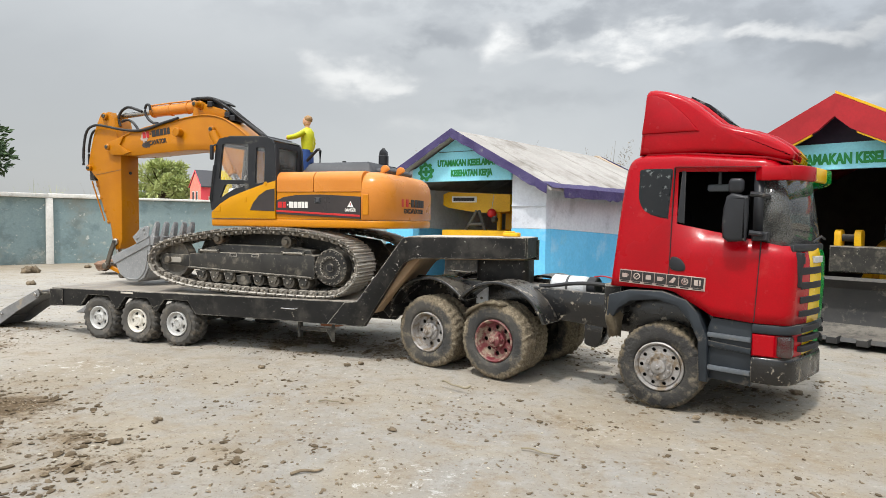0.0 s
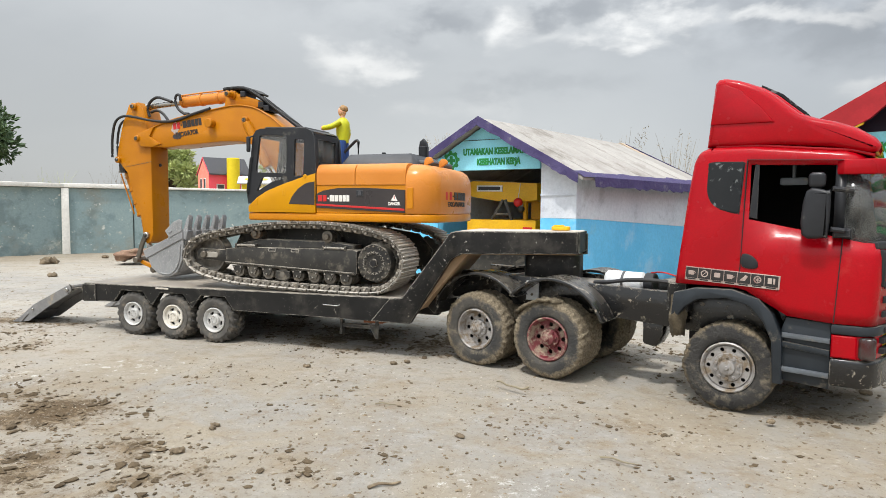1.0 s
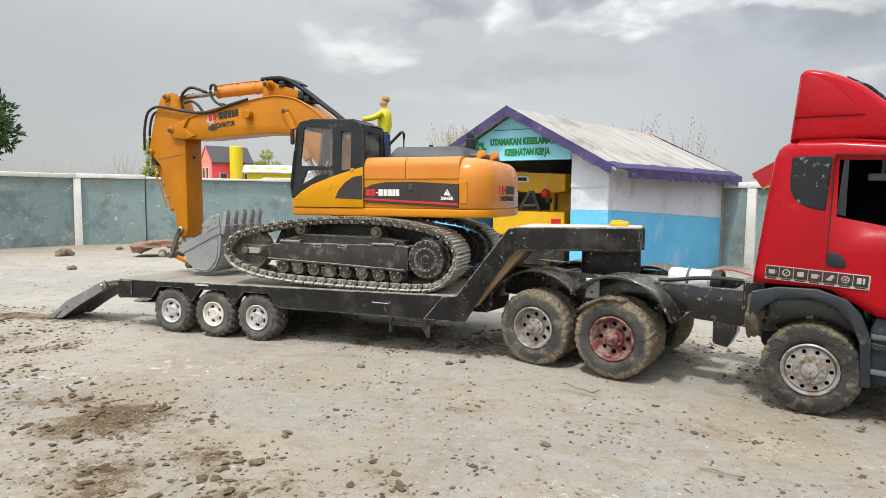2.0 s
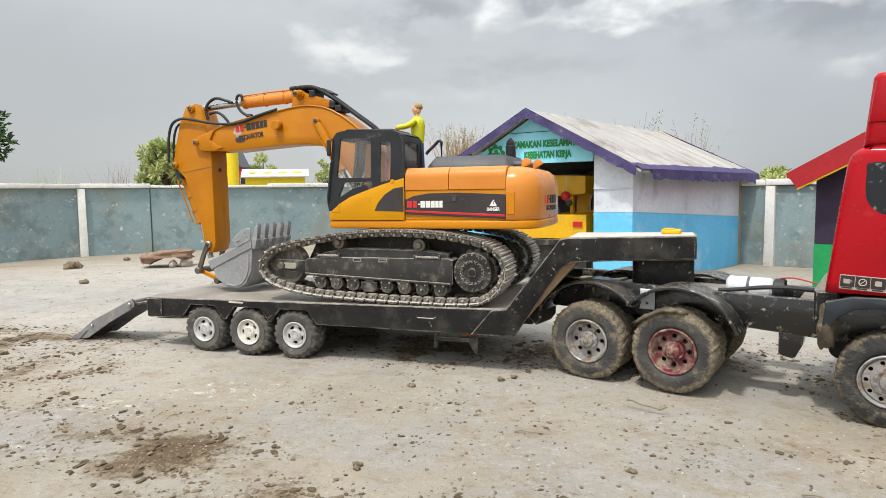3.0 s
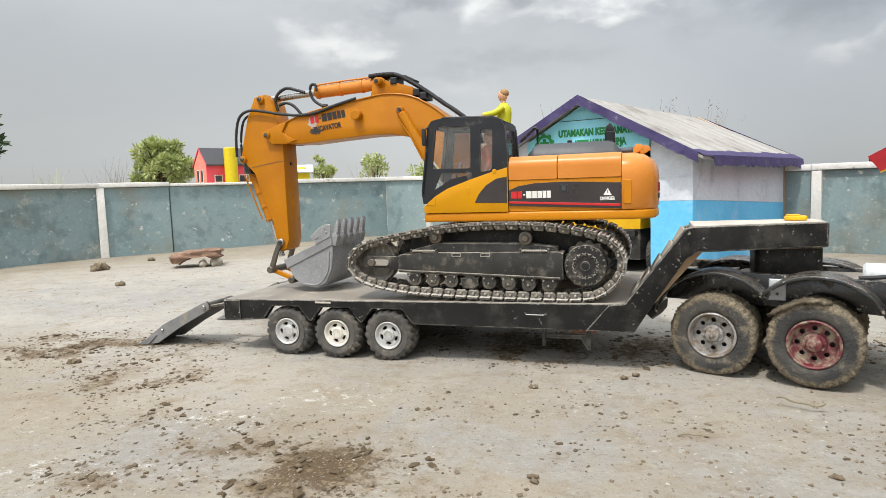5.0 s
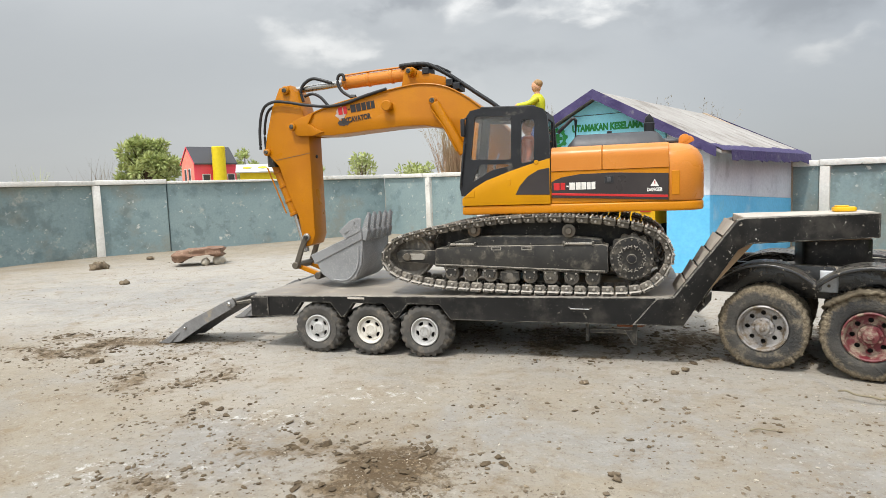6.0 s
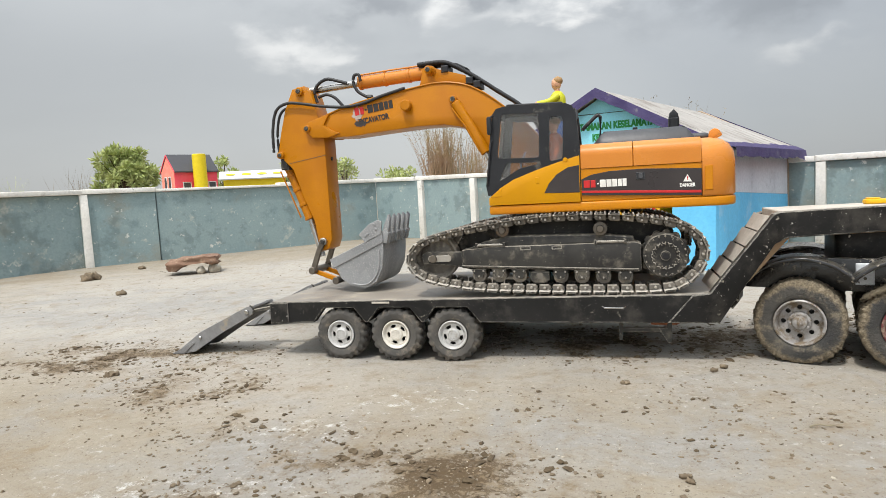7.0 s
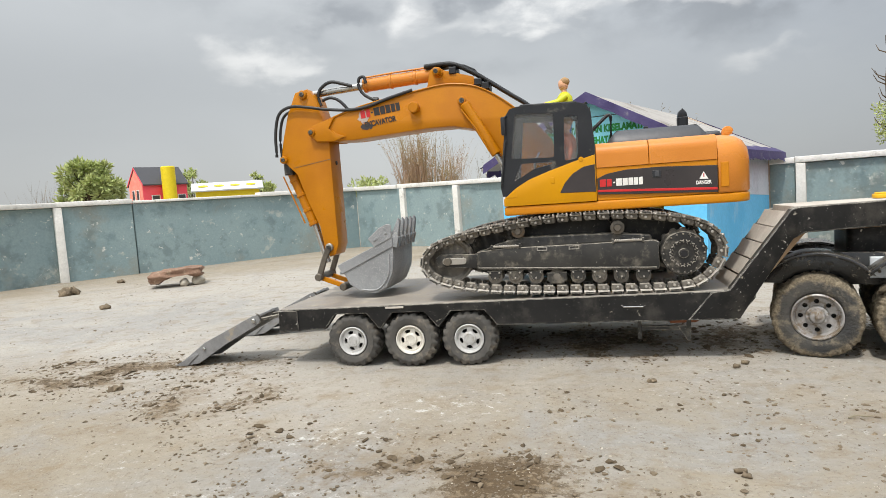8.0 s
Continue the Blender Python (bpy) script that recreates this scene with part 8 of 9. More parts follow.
    P("stick_hole", cyl(bmesh.new(), (-0.7830, 0.853, 0.2480), (-0.7795, 0.853, 0.2480), 0.0026, seg=12), hose_black, "", st)
    P("cylinder_barrel", cyl(bmesh.new(), (-0.8490, 0.853, 0.2520), (-0.8180, 0.853, 0.1690), 0.0074, seg=20, edge=0.001), arm_orange, "orange bucket cylinder", st)
    for t in (0.25, 0.5, 0.75, 0.97):
        P("barrel_collar", cyl(bmesh.new(), (-0.8490 + 0.031 * t, 0.853, 0.2520 - 0.083 * t), (-0.8475 + 0.031 * t, 0.853, 0.2480 - 0.083 * t), 0.0084, seg=20, edge=0.0006), arm_orange, "", st)
    P("barrel_pipe", tube(bmesh.new(), [(-0.8560, 0.848, 0.235), (-0.8440, 0.848, 0.205), (-0.8300, 0.848, 0.170)], 0.0011), arm_orange, "", st)
    P("valve_block", box(bmesh.new(), -0.8490, -0.8380, 0.836, 0.866, 0.2360, 0.2520, 0.002), frame_black, "", st)
    P("piston_rod", cyl(bmesh.new(), (-0.8180, 0.853, 0.1690), (-0.8040, 0.853, 0.1150), 0.0042, seg=16), chrome, "", st)
    for y in (0.8300, 0.8730):
        P("bucket_link", rprism(bmesh.new(), [(-0.8130, 0.0990), (-0.8070, 0.0930), (-0.7960, 0.1220), (-0.7880, 0.1360), (-0.7950, 0.1400), (-0.8030, 0.1240)], y, y + 0.004, 0.0008, 1), pin_metal, "", st)
        P("push_link", rprism(bmesh.new(), [(-0.8130, 0.1010), (-0.8090, 0.0930), (-0.7740, 0.0800), (-0.7720, 0.0860)], y + (0.005 if y < 0.85 else -0.005), y + (0.010 if y < 0.85 else -0.001), 0.0008, 1), arm_orange, "", st)
    for x, z in ((-0.8090, 0.0980), (-0.7750, 0.0840)):
        P("pin", cyl(bmesh.new(), (x, 0.8260, z), (x, 0.8800, z), 0.0050, seg=18, edge=0.001), pin_metal, "", st)
    # -- bucket
    def K(name, bm, mat, label="", parent=None, angle=38):
        bm.transform(Matrix.Translation((0.0065, 0, 0.0025)))
        return P(name, bm, mat, label, parent, angle)
    ky0, ky1 = 0.8070, 0.8990
    side = [(-0.7780, 0.1120), (-0.7700, 0.0990), (-0.7640, 0.0870), (-0.7500, 0.0775), (-0.7300, 0.0745), (-0.7150, 0.0820), (-0.7060, 0.1000), (-0.7035, 0.1200), (-0.7030, 0.1400), (-0.7030, 0.1445)]
    bk = K("bucket", rprism(bmesh.new(), side, ky0, ky0 + 0.004, 0.0008, 1), bucket_grey, "grey worn digging bucket with teeth")
    K("bucket_side", rprism(bmesh.new(), side, ky1 - 0.004, ky1, 0.0008, 1), bucket_grey, "", bk)
    outer_path = [(-0.7700, 0.0990), (-0.7640, 0.0870), (-0.7500, 0.0775), (-0.7300, 0.0745), (-0.7150, 0.0820), (-0.7060, 0.1000), (-0.7035, 0.1200), (-0.7030, 0.1410)]
    sm = [(p.x, p.z) for p in curve_points([(a, 0, b) for a, b in outer_path], 4)]
    back_in = []
    for k, (a, b) in enumerate(sm):
        q = Vector((-0.736, 0.118)) - Vector((a, b))
        q.normalize()
        back_in.append((a + q.x * 0.0032, b + q.y * 0.0032))
    K("bucket_shell", rprism(bmesh.new(), sm + back_in[::-1], ky0 + 0.0042, ky1 - 0.0042, 0.0003, 1), bucket_grey, "", bk, 50)
    K("side_rib", rprism(bmesh.new(), [(-0.7785, 0.1125), (-0.7730, 0.1010), (-0.7030, 0.1330), (-0.7030, 0.1450)], ky0 - 0.0016, ky0 + 0.001, 0.0006, 1), bucket_grey, "", bk)
    K("weld_bead", tube(bmesh.new(), curve_points([(x * 1.0, ky0 - 0.0004, z) for x, z in ((-0.7480, 0.0800), (-0.7300, 0.0790), (-0.7180, 0.0870), (-0.7110, 0.1010), (-0.7090, 0.1240))], 5), 0.0011, 6), bucket_grey, "", bk)
    K("bucket_top", box(bmesh.new(), -0.7780, -0.7480, ky0 + 0.0042, ky1 - 0.0042, 0.1000, 0.1035, 0.0005), bucket_grey, "", bk)
    for y in (ky0 - 0.0026, ky1 + 0.0004):
        cp = K("side_cutter", rprism(bmesh.new(), [(-0.7350, 0.1440), (-0.7270, 0.1335), (-0.7040, 0.1440), (-0.7030, 0.1600), (-0.7090, 0.1615), (-0.7200, 0.1570)], y, y + 0.0022, 0.0006, 1), bucket_grey, "", bk)
        for x, z in ((-0.7230, 0.1440), (-0.7260, 0.1500 - 0.008), (-0.7110, 0.1500), (-0.7130, 0.1560)):
            K("bolt", cyl(bmesh.new(), (x, y - 0.001, z), (x, y + 0.001, z), 0.0018, seg=8, edge=0.0004), bucket_grey, "", cp)
    for k in range(5):
        y = ky0 + 0.0015 + k * (ky1 - ky0 - 0.015) / 4
        bm = bmesh.new()
        rprism(bm, [(-0.7060, 0.1350), (-0.7000, 0.1330), (-0.6960, 0.1450), (-0.6930, 0.1640), (-0.6955, 0.1680), (-0.7010, 0.1560), (-0.7050, 0.1450)], y, y + 0.0095, 0.0014, 2)
        rprism(bm, [(-0.7075, 0.1340), (-0.6985, 0.1310), (-0.6950, 0.1440), (-0.6990, 0.1500), (-0.7060, 0.1460)], y - 0.0014, y + 0.0109, 0.0010, 2)
        K("tooth", bm, bucket_grey, "", bk)


excavator()

# ---- vehicles inside the sheds ----
def crane_truck():
    root = thing("toy_crane_truck", Matrix.Translation(shed_at(-0.22, 0.22, 0)), "yellow toy crane truck parked inside the shed", "crane truck")
    at = lambda u, v, z: shed_at(u - 0.033, v, z)
    P = lambda name, bm, mat, label="", parent=None: part(name, bm, mat, parent or root, label)
    P("deck", slab(bmesh.new(), at, [(-0.285, 0.05, 0.100), (-0.097, 0.05, 0.100), (-0.097, 0.30, 0.100), (-0.285, 0.30, 0.100)], 0.056, (0, 0, 1)), bright_yellow, "yellow truck deck")
    P("chassis", slab(bmesh.new(), at, [(-0.28, 0.055, 0.030), (-0.10, 0.055, 0.030), (-0.10, 0.40, 0.030), (-0.28, 0.40, 0.030)], 0.069, (0, 0, 1)), frame_black, "dark chassis")
    P("tail_lamp", slab(bmesh.new(), at, [(-0.128, 0.047, 0.128), (-0.106, 0.047, 0.128), (-0.106, 0.047, 0.140), (-0.128, 0.047, 0.140)], 0.0028, (0, 1, 0)), red_print, "red tail lamp")
    P("bumper", slab(bmesh.new(), at, [(-0.275, 0.040, 0.085), (-0.105, 0.040, 0.085), (-0.105, 0.040, 0.098), (-0.275, 0.040, 0.098)], 0.014, (0, 1, 0)), frame_black)
    boom = poly(bmesh.new(), at, [(-0.325, 0.220), (-0.310, 0.213), (-0.240, 0.203), (-0.185, 0.199), (-0.128, 0.205), (-0.128, 0.246), (-0.310, 0.254), (-0.325, 0.248)], 0.10, 0.16)
    b = P("crane_boom", boom, bright_yellow, "yellow crane boom with a plain white name plate")
    P("name_plate", poly(bmesh.new(), at, [(-0.296, 0.2270), (-0.222, 0.2265), (-0.222, 0.2415), (-0.296, 0.2425)], 0.0975, 0.0995), white_print, "white plate with a dark bar", b)
    P("name_bar", poly(bmesh.new(), at, [(-0.291, 0.2305), (-0.228, 0.2300), (-0.228, 0.2385), (-0.291, 0.2392)], 0.0965, 0.0973), black_print, "", b)
    P("crane_house", slab(bmesh.new(), at, [(-0.19, 0.17, 0.157), (-0.10, 0.17, 0.157), (-0.10, 0.30, 0.157), (-0.19, 0.30, 0.157)], 0.085, (0, 0, 1)), bright_yellow, "yellow crane house")
    P("cab_window", slab(bmesh.new(), at, [(-0.158, 0.165, 0.163), (-0.103, 0.165, 0.163), (-0.103, 0.165, 0.236), (-0.145, 0.165, 0.236)], 0.004, (0, 1, 0)), window_black, "dark window with pale frame")
    P("window_trim", tube(bmesh.new(), [at(-0.152, 0.162, 0.163), at(-0.150, 0.162, 0.190), at(-0.140, 0.162, 0.227), at(-0.106, 0.162, 0.228)], 0.0022), white_print)
    bm = bmesh.new()
    bmesh.ops.create_uvsphere(bm, u_segments=20, v_segments=12, radius=0.0115, matrix=Matrix.Translation(at(-0.168, 0.085, 0.199)))
    P("hook_block", bm, red_print, "round red hook block")
    bm = bmesh.new()
    bmesh.ops.create_uvsphere(bm, u_segments=14, v_segments=10, radius=0.009, matrix=Matrix.Translation(at(-0.160, 0.085, 0.183)))
    P("hook", bm, frame_black)
    P("hook_rope", tube(bmesh.new(), [at(-0.168, 0.085, 0.210), at(-0.166, 0.09, 0.246)], 0.0008, 6), rim_silver)
    P("jib_post", slab(bmesh.new(), at, [(-0.178, 0.12, 0.156), (-0.170, 0.12, 0.156), (-0.170, 0.12, 0.20), (-0.178, 0.12, 0.20)], 0.008, (0, 1, 0)), bright_yellow)
    bm = bmesh.new()
    tube(bm, [at(-0.224, 0.062, 0.156), at(-0.196, 0.066, 0.205)], 0.004, 8)
    tube(bm, [at(-0.168, 0.062, 0.156), at(-0.190, 0.066, 0.205)], 0.004, 8)
    tube(bm, [at(-0.214, 0.063, 0.170), at(-0.177, 0.063, 0.170)], 0.003, 8)
    P("stabiliser", bm, frame_black, "black A-shaped stabiliser frame")
    tyre = tyre_mesh("crane_tyre", 0.036, 0.024, 22, 0.0015, rubber, 0.020)
    for v in (0.10, 0.32):
        for u, turn in ((-0.290, -14 - 90), (-0.090, -14 + 90)):
            shared("tyre", tyre, root, Matrix.Translation(at(u + (0.012 if turn > 0 else -0.012), v, 0.036)) @ pose(0, 0, 0, 0, 0, turn + 0))


crane_truck()


def wheel_loader():
    m = pose(0.345, 1.150, 0.004, 0, 0, -27.5)
    root = thing("toy_wheel_loader", m, "dusty toy wheel loader with a dark bucket in the garage", "loader", frame_m=m)
    P = lambda name, bm, mat, label="", parent=None: part(name, bm, mat, parent or root, label)
    prof = [(-0.070, 0.012), (-0.074, 0.006), (-0.005, 0.004), (0.018, 0.016), (0.026, 0.045), (0.020, 0.080), (0.000, 0.095), (-0.004, 0.090), (0.014, 0.076), (0.020, 0.046), (0.013, 0.021), (-0.006, 0.010)]
    bm = bmesh.new()
    rprism(bm, prof, -0.085, 0.125, 0.001, 1, "yz")
    P("bucket", bm, loader_grey, "dusty grey loader bucket")
    for k in range(6):
        P("tooth", box(bmesh.new(), -0.080 + k * 0.038, -0.066 + k * 0.038, -0.090, -0.066, 0.004, 0.014, 0.001), loader_grey)
    P("mast_block", box(bmesh.new(), -0.075, 0.085, 0.030, 0.060, 0.100, 0.142, 0.002), frame_black, "black lift frame block")
    for x in (-0.070, -0.042):
        P("hinge_ear", rprism(bmesh.new(), round_rect(0.034, 0.056, 0.136, 0.168, 0.008, 4), x, x + 0.010, 0.0015, 2, "yz"), bright_yellow, "yellow hinge ear")
    P("hinge_pin", cyl(bmesh.new(), (-0.060, 0.045, 0.155), (-0.042, 0.045, 0.155), 0.006), frame_black)
    for x in (-0.045, 0.065):
        P("lift_arm", rprism(bmesh.new(), [(0.030, 0.040), (0.050, 0.035), (0.200, 0.120), (0.190, 0.140), (0.060, 0.070)], x, x + 0.016, 0.002, 1, "yz"), bright_yellow)
    P("body", rprism(bmesh.new(), [(0.13, 0.055), (0.36, 0.055), (0.36, 0.140), (0.24, 0.150), (0.15, 0.130)], -0.05, 0.09, 0.006, 2, "yz"), bright_yellow)
    P("cab", rprism(bmesh.new(), [(0.16, 0.150), (0.27, 0.150), (0.26, 0.215), (0.17, 0.215)], -0.03, 0.07, 0.006, 2, "yz"), window_black)
    tyre = tyre_mesh("loader_tyre", 0.042, 0.036, 18, 0.004, muddy_rubber, 0.022, 4, 0.02)
    for y in (0.105, 0.300):
        for x, turn in ((-0.085, -90), (0.125, 90)):
            shared("tyre", tyre, root, pose(x, y, 0.042, 0, 0, turn))


wheel_loader()


# ---- toy figures, one plain mesh each ----
def figure(name, label, m, arm_forward, coat, legs, seated=False):
    bm = bmesh.new()
    slots = []

    def blob(mat, fn):
        n = len(bm.faces)
        fn()
        bm.faces.ensure_lookup_table()
        slots.append((n, len(bm.faces), mat))
    for s in (-1, 1):
        if seated:
            blob(1, lambda: tube(bm, [(0.0, s * 0.006, 0.042), (-0.020, s * 0.007, 0.043), (-0.024, s * 0.007, 0.020)], 0.0058, 10))
        else:
            blob(1, lambda: tube(bm, [(0.002 * s, s * 0.0065, 0.0), (0.001 * s, s * 0.006, 0.022), (0, s * 0.0050, 0.048)], 0.0062, 10, 0.0070))
    z0 = 0.044
    blob(0, lambda: lathe(bm, [(0.0, 0.0), (0.0085, 0.001), (0.0092, 0.010), (0.0104, 0.024), (0.0098, 0.031), (0.0060, 0.0365), (0.0036, 0.038), (0.0, 0.038)], (0, 0, z0), 18, (0, 0, 1)))
    for s in (-1, 1):
        if arm_forward and s == arm_forward:
            pts = [(0.0, s * 0.0105, z0 + 0.031), (-0.012, s * 0.014, z0 + 0.024), (-0.026, s * 0.012, z0 + 0.022)]
        else:
            pts = [(0.0, s * 0.0110, z0 + 0.031), (0.003, s * 0.0155, z0 + 0.016), (-0.003, s * 0.0155, z0 + 0.002)]
        blob(0, lambda: tube(bm, curve_points(pts, 4), 0.0045, 10, 0.0036))
        blob(2, lambda: lump(bm, pts[-1], (0.004, 0.0035, 0.004), 0.1, 1))
    blob(2, lambda: cyl(bm, (0, 0, z0 + 0.036), (-0.0005, 0, z0 + 0.042), 0.0034, seg=12))
    blob(2, lambda: lump(bm, (-0.001, 0, z0 + 0.0475), (0.0066, 0.0056, 0.0082), 0.06, 2, 1))
    blob(3, lambda: lump(bm, (0.0010, 0, z0 + 0.0510), (0.0068, 0.0062, 0.0060), 0.12, 2, 2))
    bm.faces.ensure_lookup_table()
    for a, b, mat in slots:
        for f in bm.faces[a:b]:
            f.material_index = mat
    me = finish(bm, name, 60)
    for mt in (coat, legs, skin, hair):
        me.materials.append(mt)
    ob = new(name, me)
    ob.matrix_world = m
    return tagged(ob, label, "toy figure")


figure("standing_figure", "small plastic doll in yellow shirt and blue trousers on the excavator", pose(-0.478, 0.896, 0.2345, 0, 0, 8), -1, shirt, trousers)
figure("driver_figure", "small plastic doll in an orange vest seated in the cab", pose(-0.476, 0.801, 0.1740, 0, 0, 0), 0, vest, cabin_dark, True)

# ---- loose stones, clods and litter on the ground ----
bm = bmesh.new()
made = bmesh.ops.create_cube(bm, size=2.0)
bmesh.ops.subdivide_edges(bm, edges=bm.edges[:], cuts=11, use_grid_fill=True)
for v in bm.verts:
    c = v.co.copy()
    c = Vector([math.copysign(abs(q) ** 0.9, q) for q in c]) / (1 + 0.10 * (c.length_squared - 1.0) / 2)
    c *= 1 + 0.16 * noise.noise(c * 1.5) + 0.07 * noise.noise(c * 5 + Vector((3, 0, 0)))
    hollow = 0.020 * max(0.0, -c.z) * max(0.0, 1 - ((c.x - 0.10) / 0.72) ** 2)
    v.co = Vector((c.x * 0.068, c.y * 0.046, hollow + 0.029 + c.z * 0.0195 * (1 - 0.30 * abs(c.x)) + 0.006 * noise.noise(Vector((c.x * 3, c.y * 2, 1)))))
solo("flat_stone", bm, sand_stone, pose(-1.566, 1.602, 0.0, 0, -3, 28), "thick flat brown sandstone slab lying on the ground", "stone", angle=60)
for x, y, r, h, seed in ((-1.510, 1.612, 0.017, 0.016, 7), (-1.535, 1.585, 0.012, 0.012, 9)):
    bm = bmesh.new()
    lump(bm, (0, 0, h * 0.7), (r, r * 1.1, h), 0.3, 3, seed)
    solo("prop_stone", bm, pale_crumb, pose(x, y, 0.0), "small pale stone under the slab", "stone", "prop stones", angle=60)
for i, (x, y, s, n) in enumerate(((-1.819, 1.483, 0.030, 3), (-1.843, 1.720, 0.014, 1), (-0.990, 0.653, 0.0085, 2), (-1.071, 0.720, 0.006, 1), (-0.372, 0.476, 0.0045, 1), (-0.359, 0.419, 0.0055, 2),
                                  (-0.170, 0.524, 0.0045, 1), (-0.405, 0.676, 0.005, 1), (-0.318, 0.726, 0.005, 1), (-0.369, 0.470, 0.004, 1), (0.176, 0.789, 0.006, 2), (0.072, 0.655, 0.0045, 1), (-1.491, 1.235, 0.014, 2), (-0.306, 0.739, 0.0045, 1))):
    bm = bmesh.new()
    for k in range(n + 1):
        a = 2.4 * k + i
        lump(bm, (0.7 * s * math.cos(a) * (k > 0), 0.5 * s * math.sin(a) * (k > 0), 0.25 * s), (s * (0.75 if k == 0 else 0.45), s * (0.6 if k == 0 else 0.4), s * 0.45), 0.6, 2, i * 5 + k)
    solo("mud_clod", bm, clod_brown, pose(x, y, 0.0), "dark dry clod of mud on the ground", "clod", "mud clods", angle=60)
bm = tube(bmesh.new(), curve_points([(-0.020, 0.004, 0.004), (-0.014, 0.000, 0.006), (-0.006, 0.001, 0.003), (0.004, -0.003, 0.004), (0.013, -0.003, 0.003), (0.019, -0.001, 0.006)], 5), 0.0008, 8, 0.0013)
for v in bm.verts:
    v.co += v.co.normalized() * 0.0009 * noise.noise(v.co * 400)
solo("dry_stalk", bm, dry_grass, pose(-0.163, 0.674, 0.0, 0, 0, -14), "curled dry grey stalk lying on the ground", "stalk", angle=60)
for (x0, y0, x1, y1), r in (((-0.198, 0.413, -0.181, 0.428), 0.0012), ((-0.271, 0.576, -0.252, 0.581), 0.0007), ((-0.06, 0.52, -0.035, 0.515), 0.0008)):
    d = Vector((x1 - x0, y1 - y0, 0))
    bm = tube(bmesh.new(), curve_points([(0, 0, 0.0012), (0.35 * d.length, 0.0012, 0.0022), (0.7 * d.length, -0.0008, 0.0016), (d.length, 0.0006, 0.0014)], 4), r, 6, r * 0.6)
    solo("twig", bm, clod_brown if r > 0.001 else dry_grass, pose(x0, y0, 0, 0, 0, math.degrees(math.atan2(d.y, d.x))), "thin dry twig lying on the ground", "twig", "twigs")


def crumbs():
    """Thousands of crumbs of dried mud, thicker where the mud lies."""
    rng = np.random.RandomState(5)
    ico = bmesh.new()
    bmesh.ops.create_icosphere(ico, subdivisions=1, radius=1.0)
    base_v = np.array([v.co[:] for v in ico.verts])
    base_f = np.array([[v.index for v in f.verts] for f in ico.faces])
    ico.free()
    for name, mat, count, lo, hi, clump in (("mud_crumbs", clod_brown, 20000, 0.00032, 0.0019, True), ("pale_crumbs", pale_crumb, 8000, 0.0003, 0.0013, False), ("mud_flakes", clod_dark, 1500, 0.0008, 0.0034, True)):
        verts, faces, k = [], [], 0
        while k < count:
            x, y = rng.uniform(-1.75, 0.55), 0.22 + 1.5 * rng.uniform(0, 1) ** 1.7
            m = mud_at(x, y)
            p = (0.11 + 1.7 * m) if clump else 0.35
            p *= 0.35 + max(0.0, noise.noise(Vector((x * 9, y * 9, 3.0))) + 0.3) + 1.6 * max(0.0, noise.noise(Vector((x * 42, y * 42, 8.0))) - 0.1)
            flake = name == "mud_flakes"
            if flake:
                p = m * max(0.0, noise.noise(Vector((x * 26, y * 26, 5.0))) + 0.15) if m > 0.25 else 0.0
            if rng.uniform() > p:
                continue
            s = lo + (hi - lo) * rng.uniform() ** (2.6 if flake else 5.0)
            if clump and m > 0.4:
                s *= 1.25
            v = base_v * (1 + 1.0 * (rng.uniform(size=(len(base_v), 1)) - 0.5))
            a = rng.uniform(0, 6.28)
            ca, sa = math.cos(a), math.sin(a)
            v = v * np.array([s * rng.uniform(0.8, 1.7), s * rng.uniform(0.7, 1.1), s * (rng.uniform(0.3, 0.55) if flake else rng.uniform(0.35, 0.75))])
            v = np.stack([v[:, 0] * ca - v[:, 1] * sa + x, v[:, 0] * sa + v[:, 1] * ca + y, v[:, 2] + ground_height(x, y) + 0.15 * s], 1)
            faces.append(base_f + len(base_v) * k)
            verts.append(v)
            k += 1
        me = bpy.data.meshes.new(name)
        me.from_pydata(np.concatenate(verts).tolist(), [], np.concatenate(faces).tolist())
        me.materials.append(mat)
        tagged(new(name, me), "loose crumbs of dried mud scattered over the yard", "crumbs", kind="stuff")


crumbs()


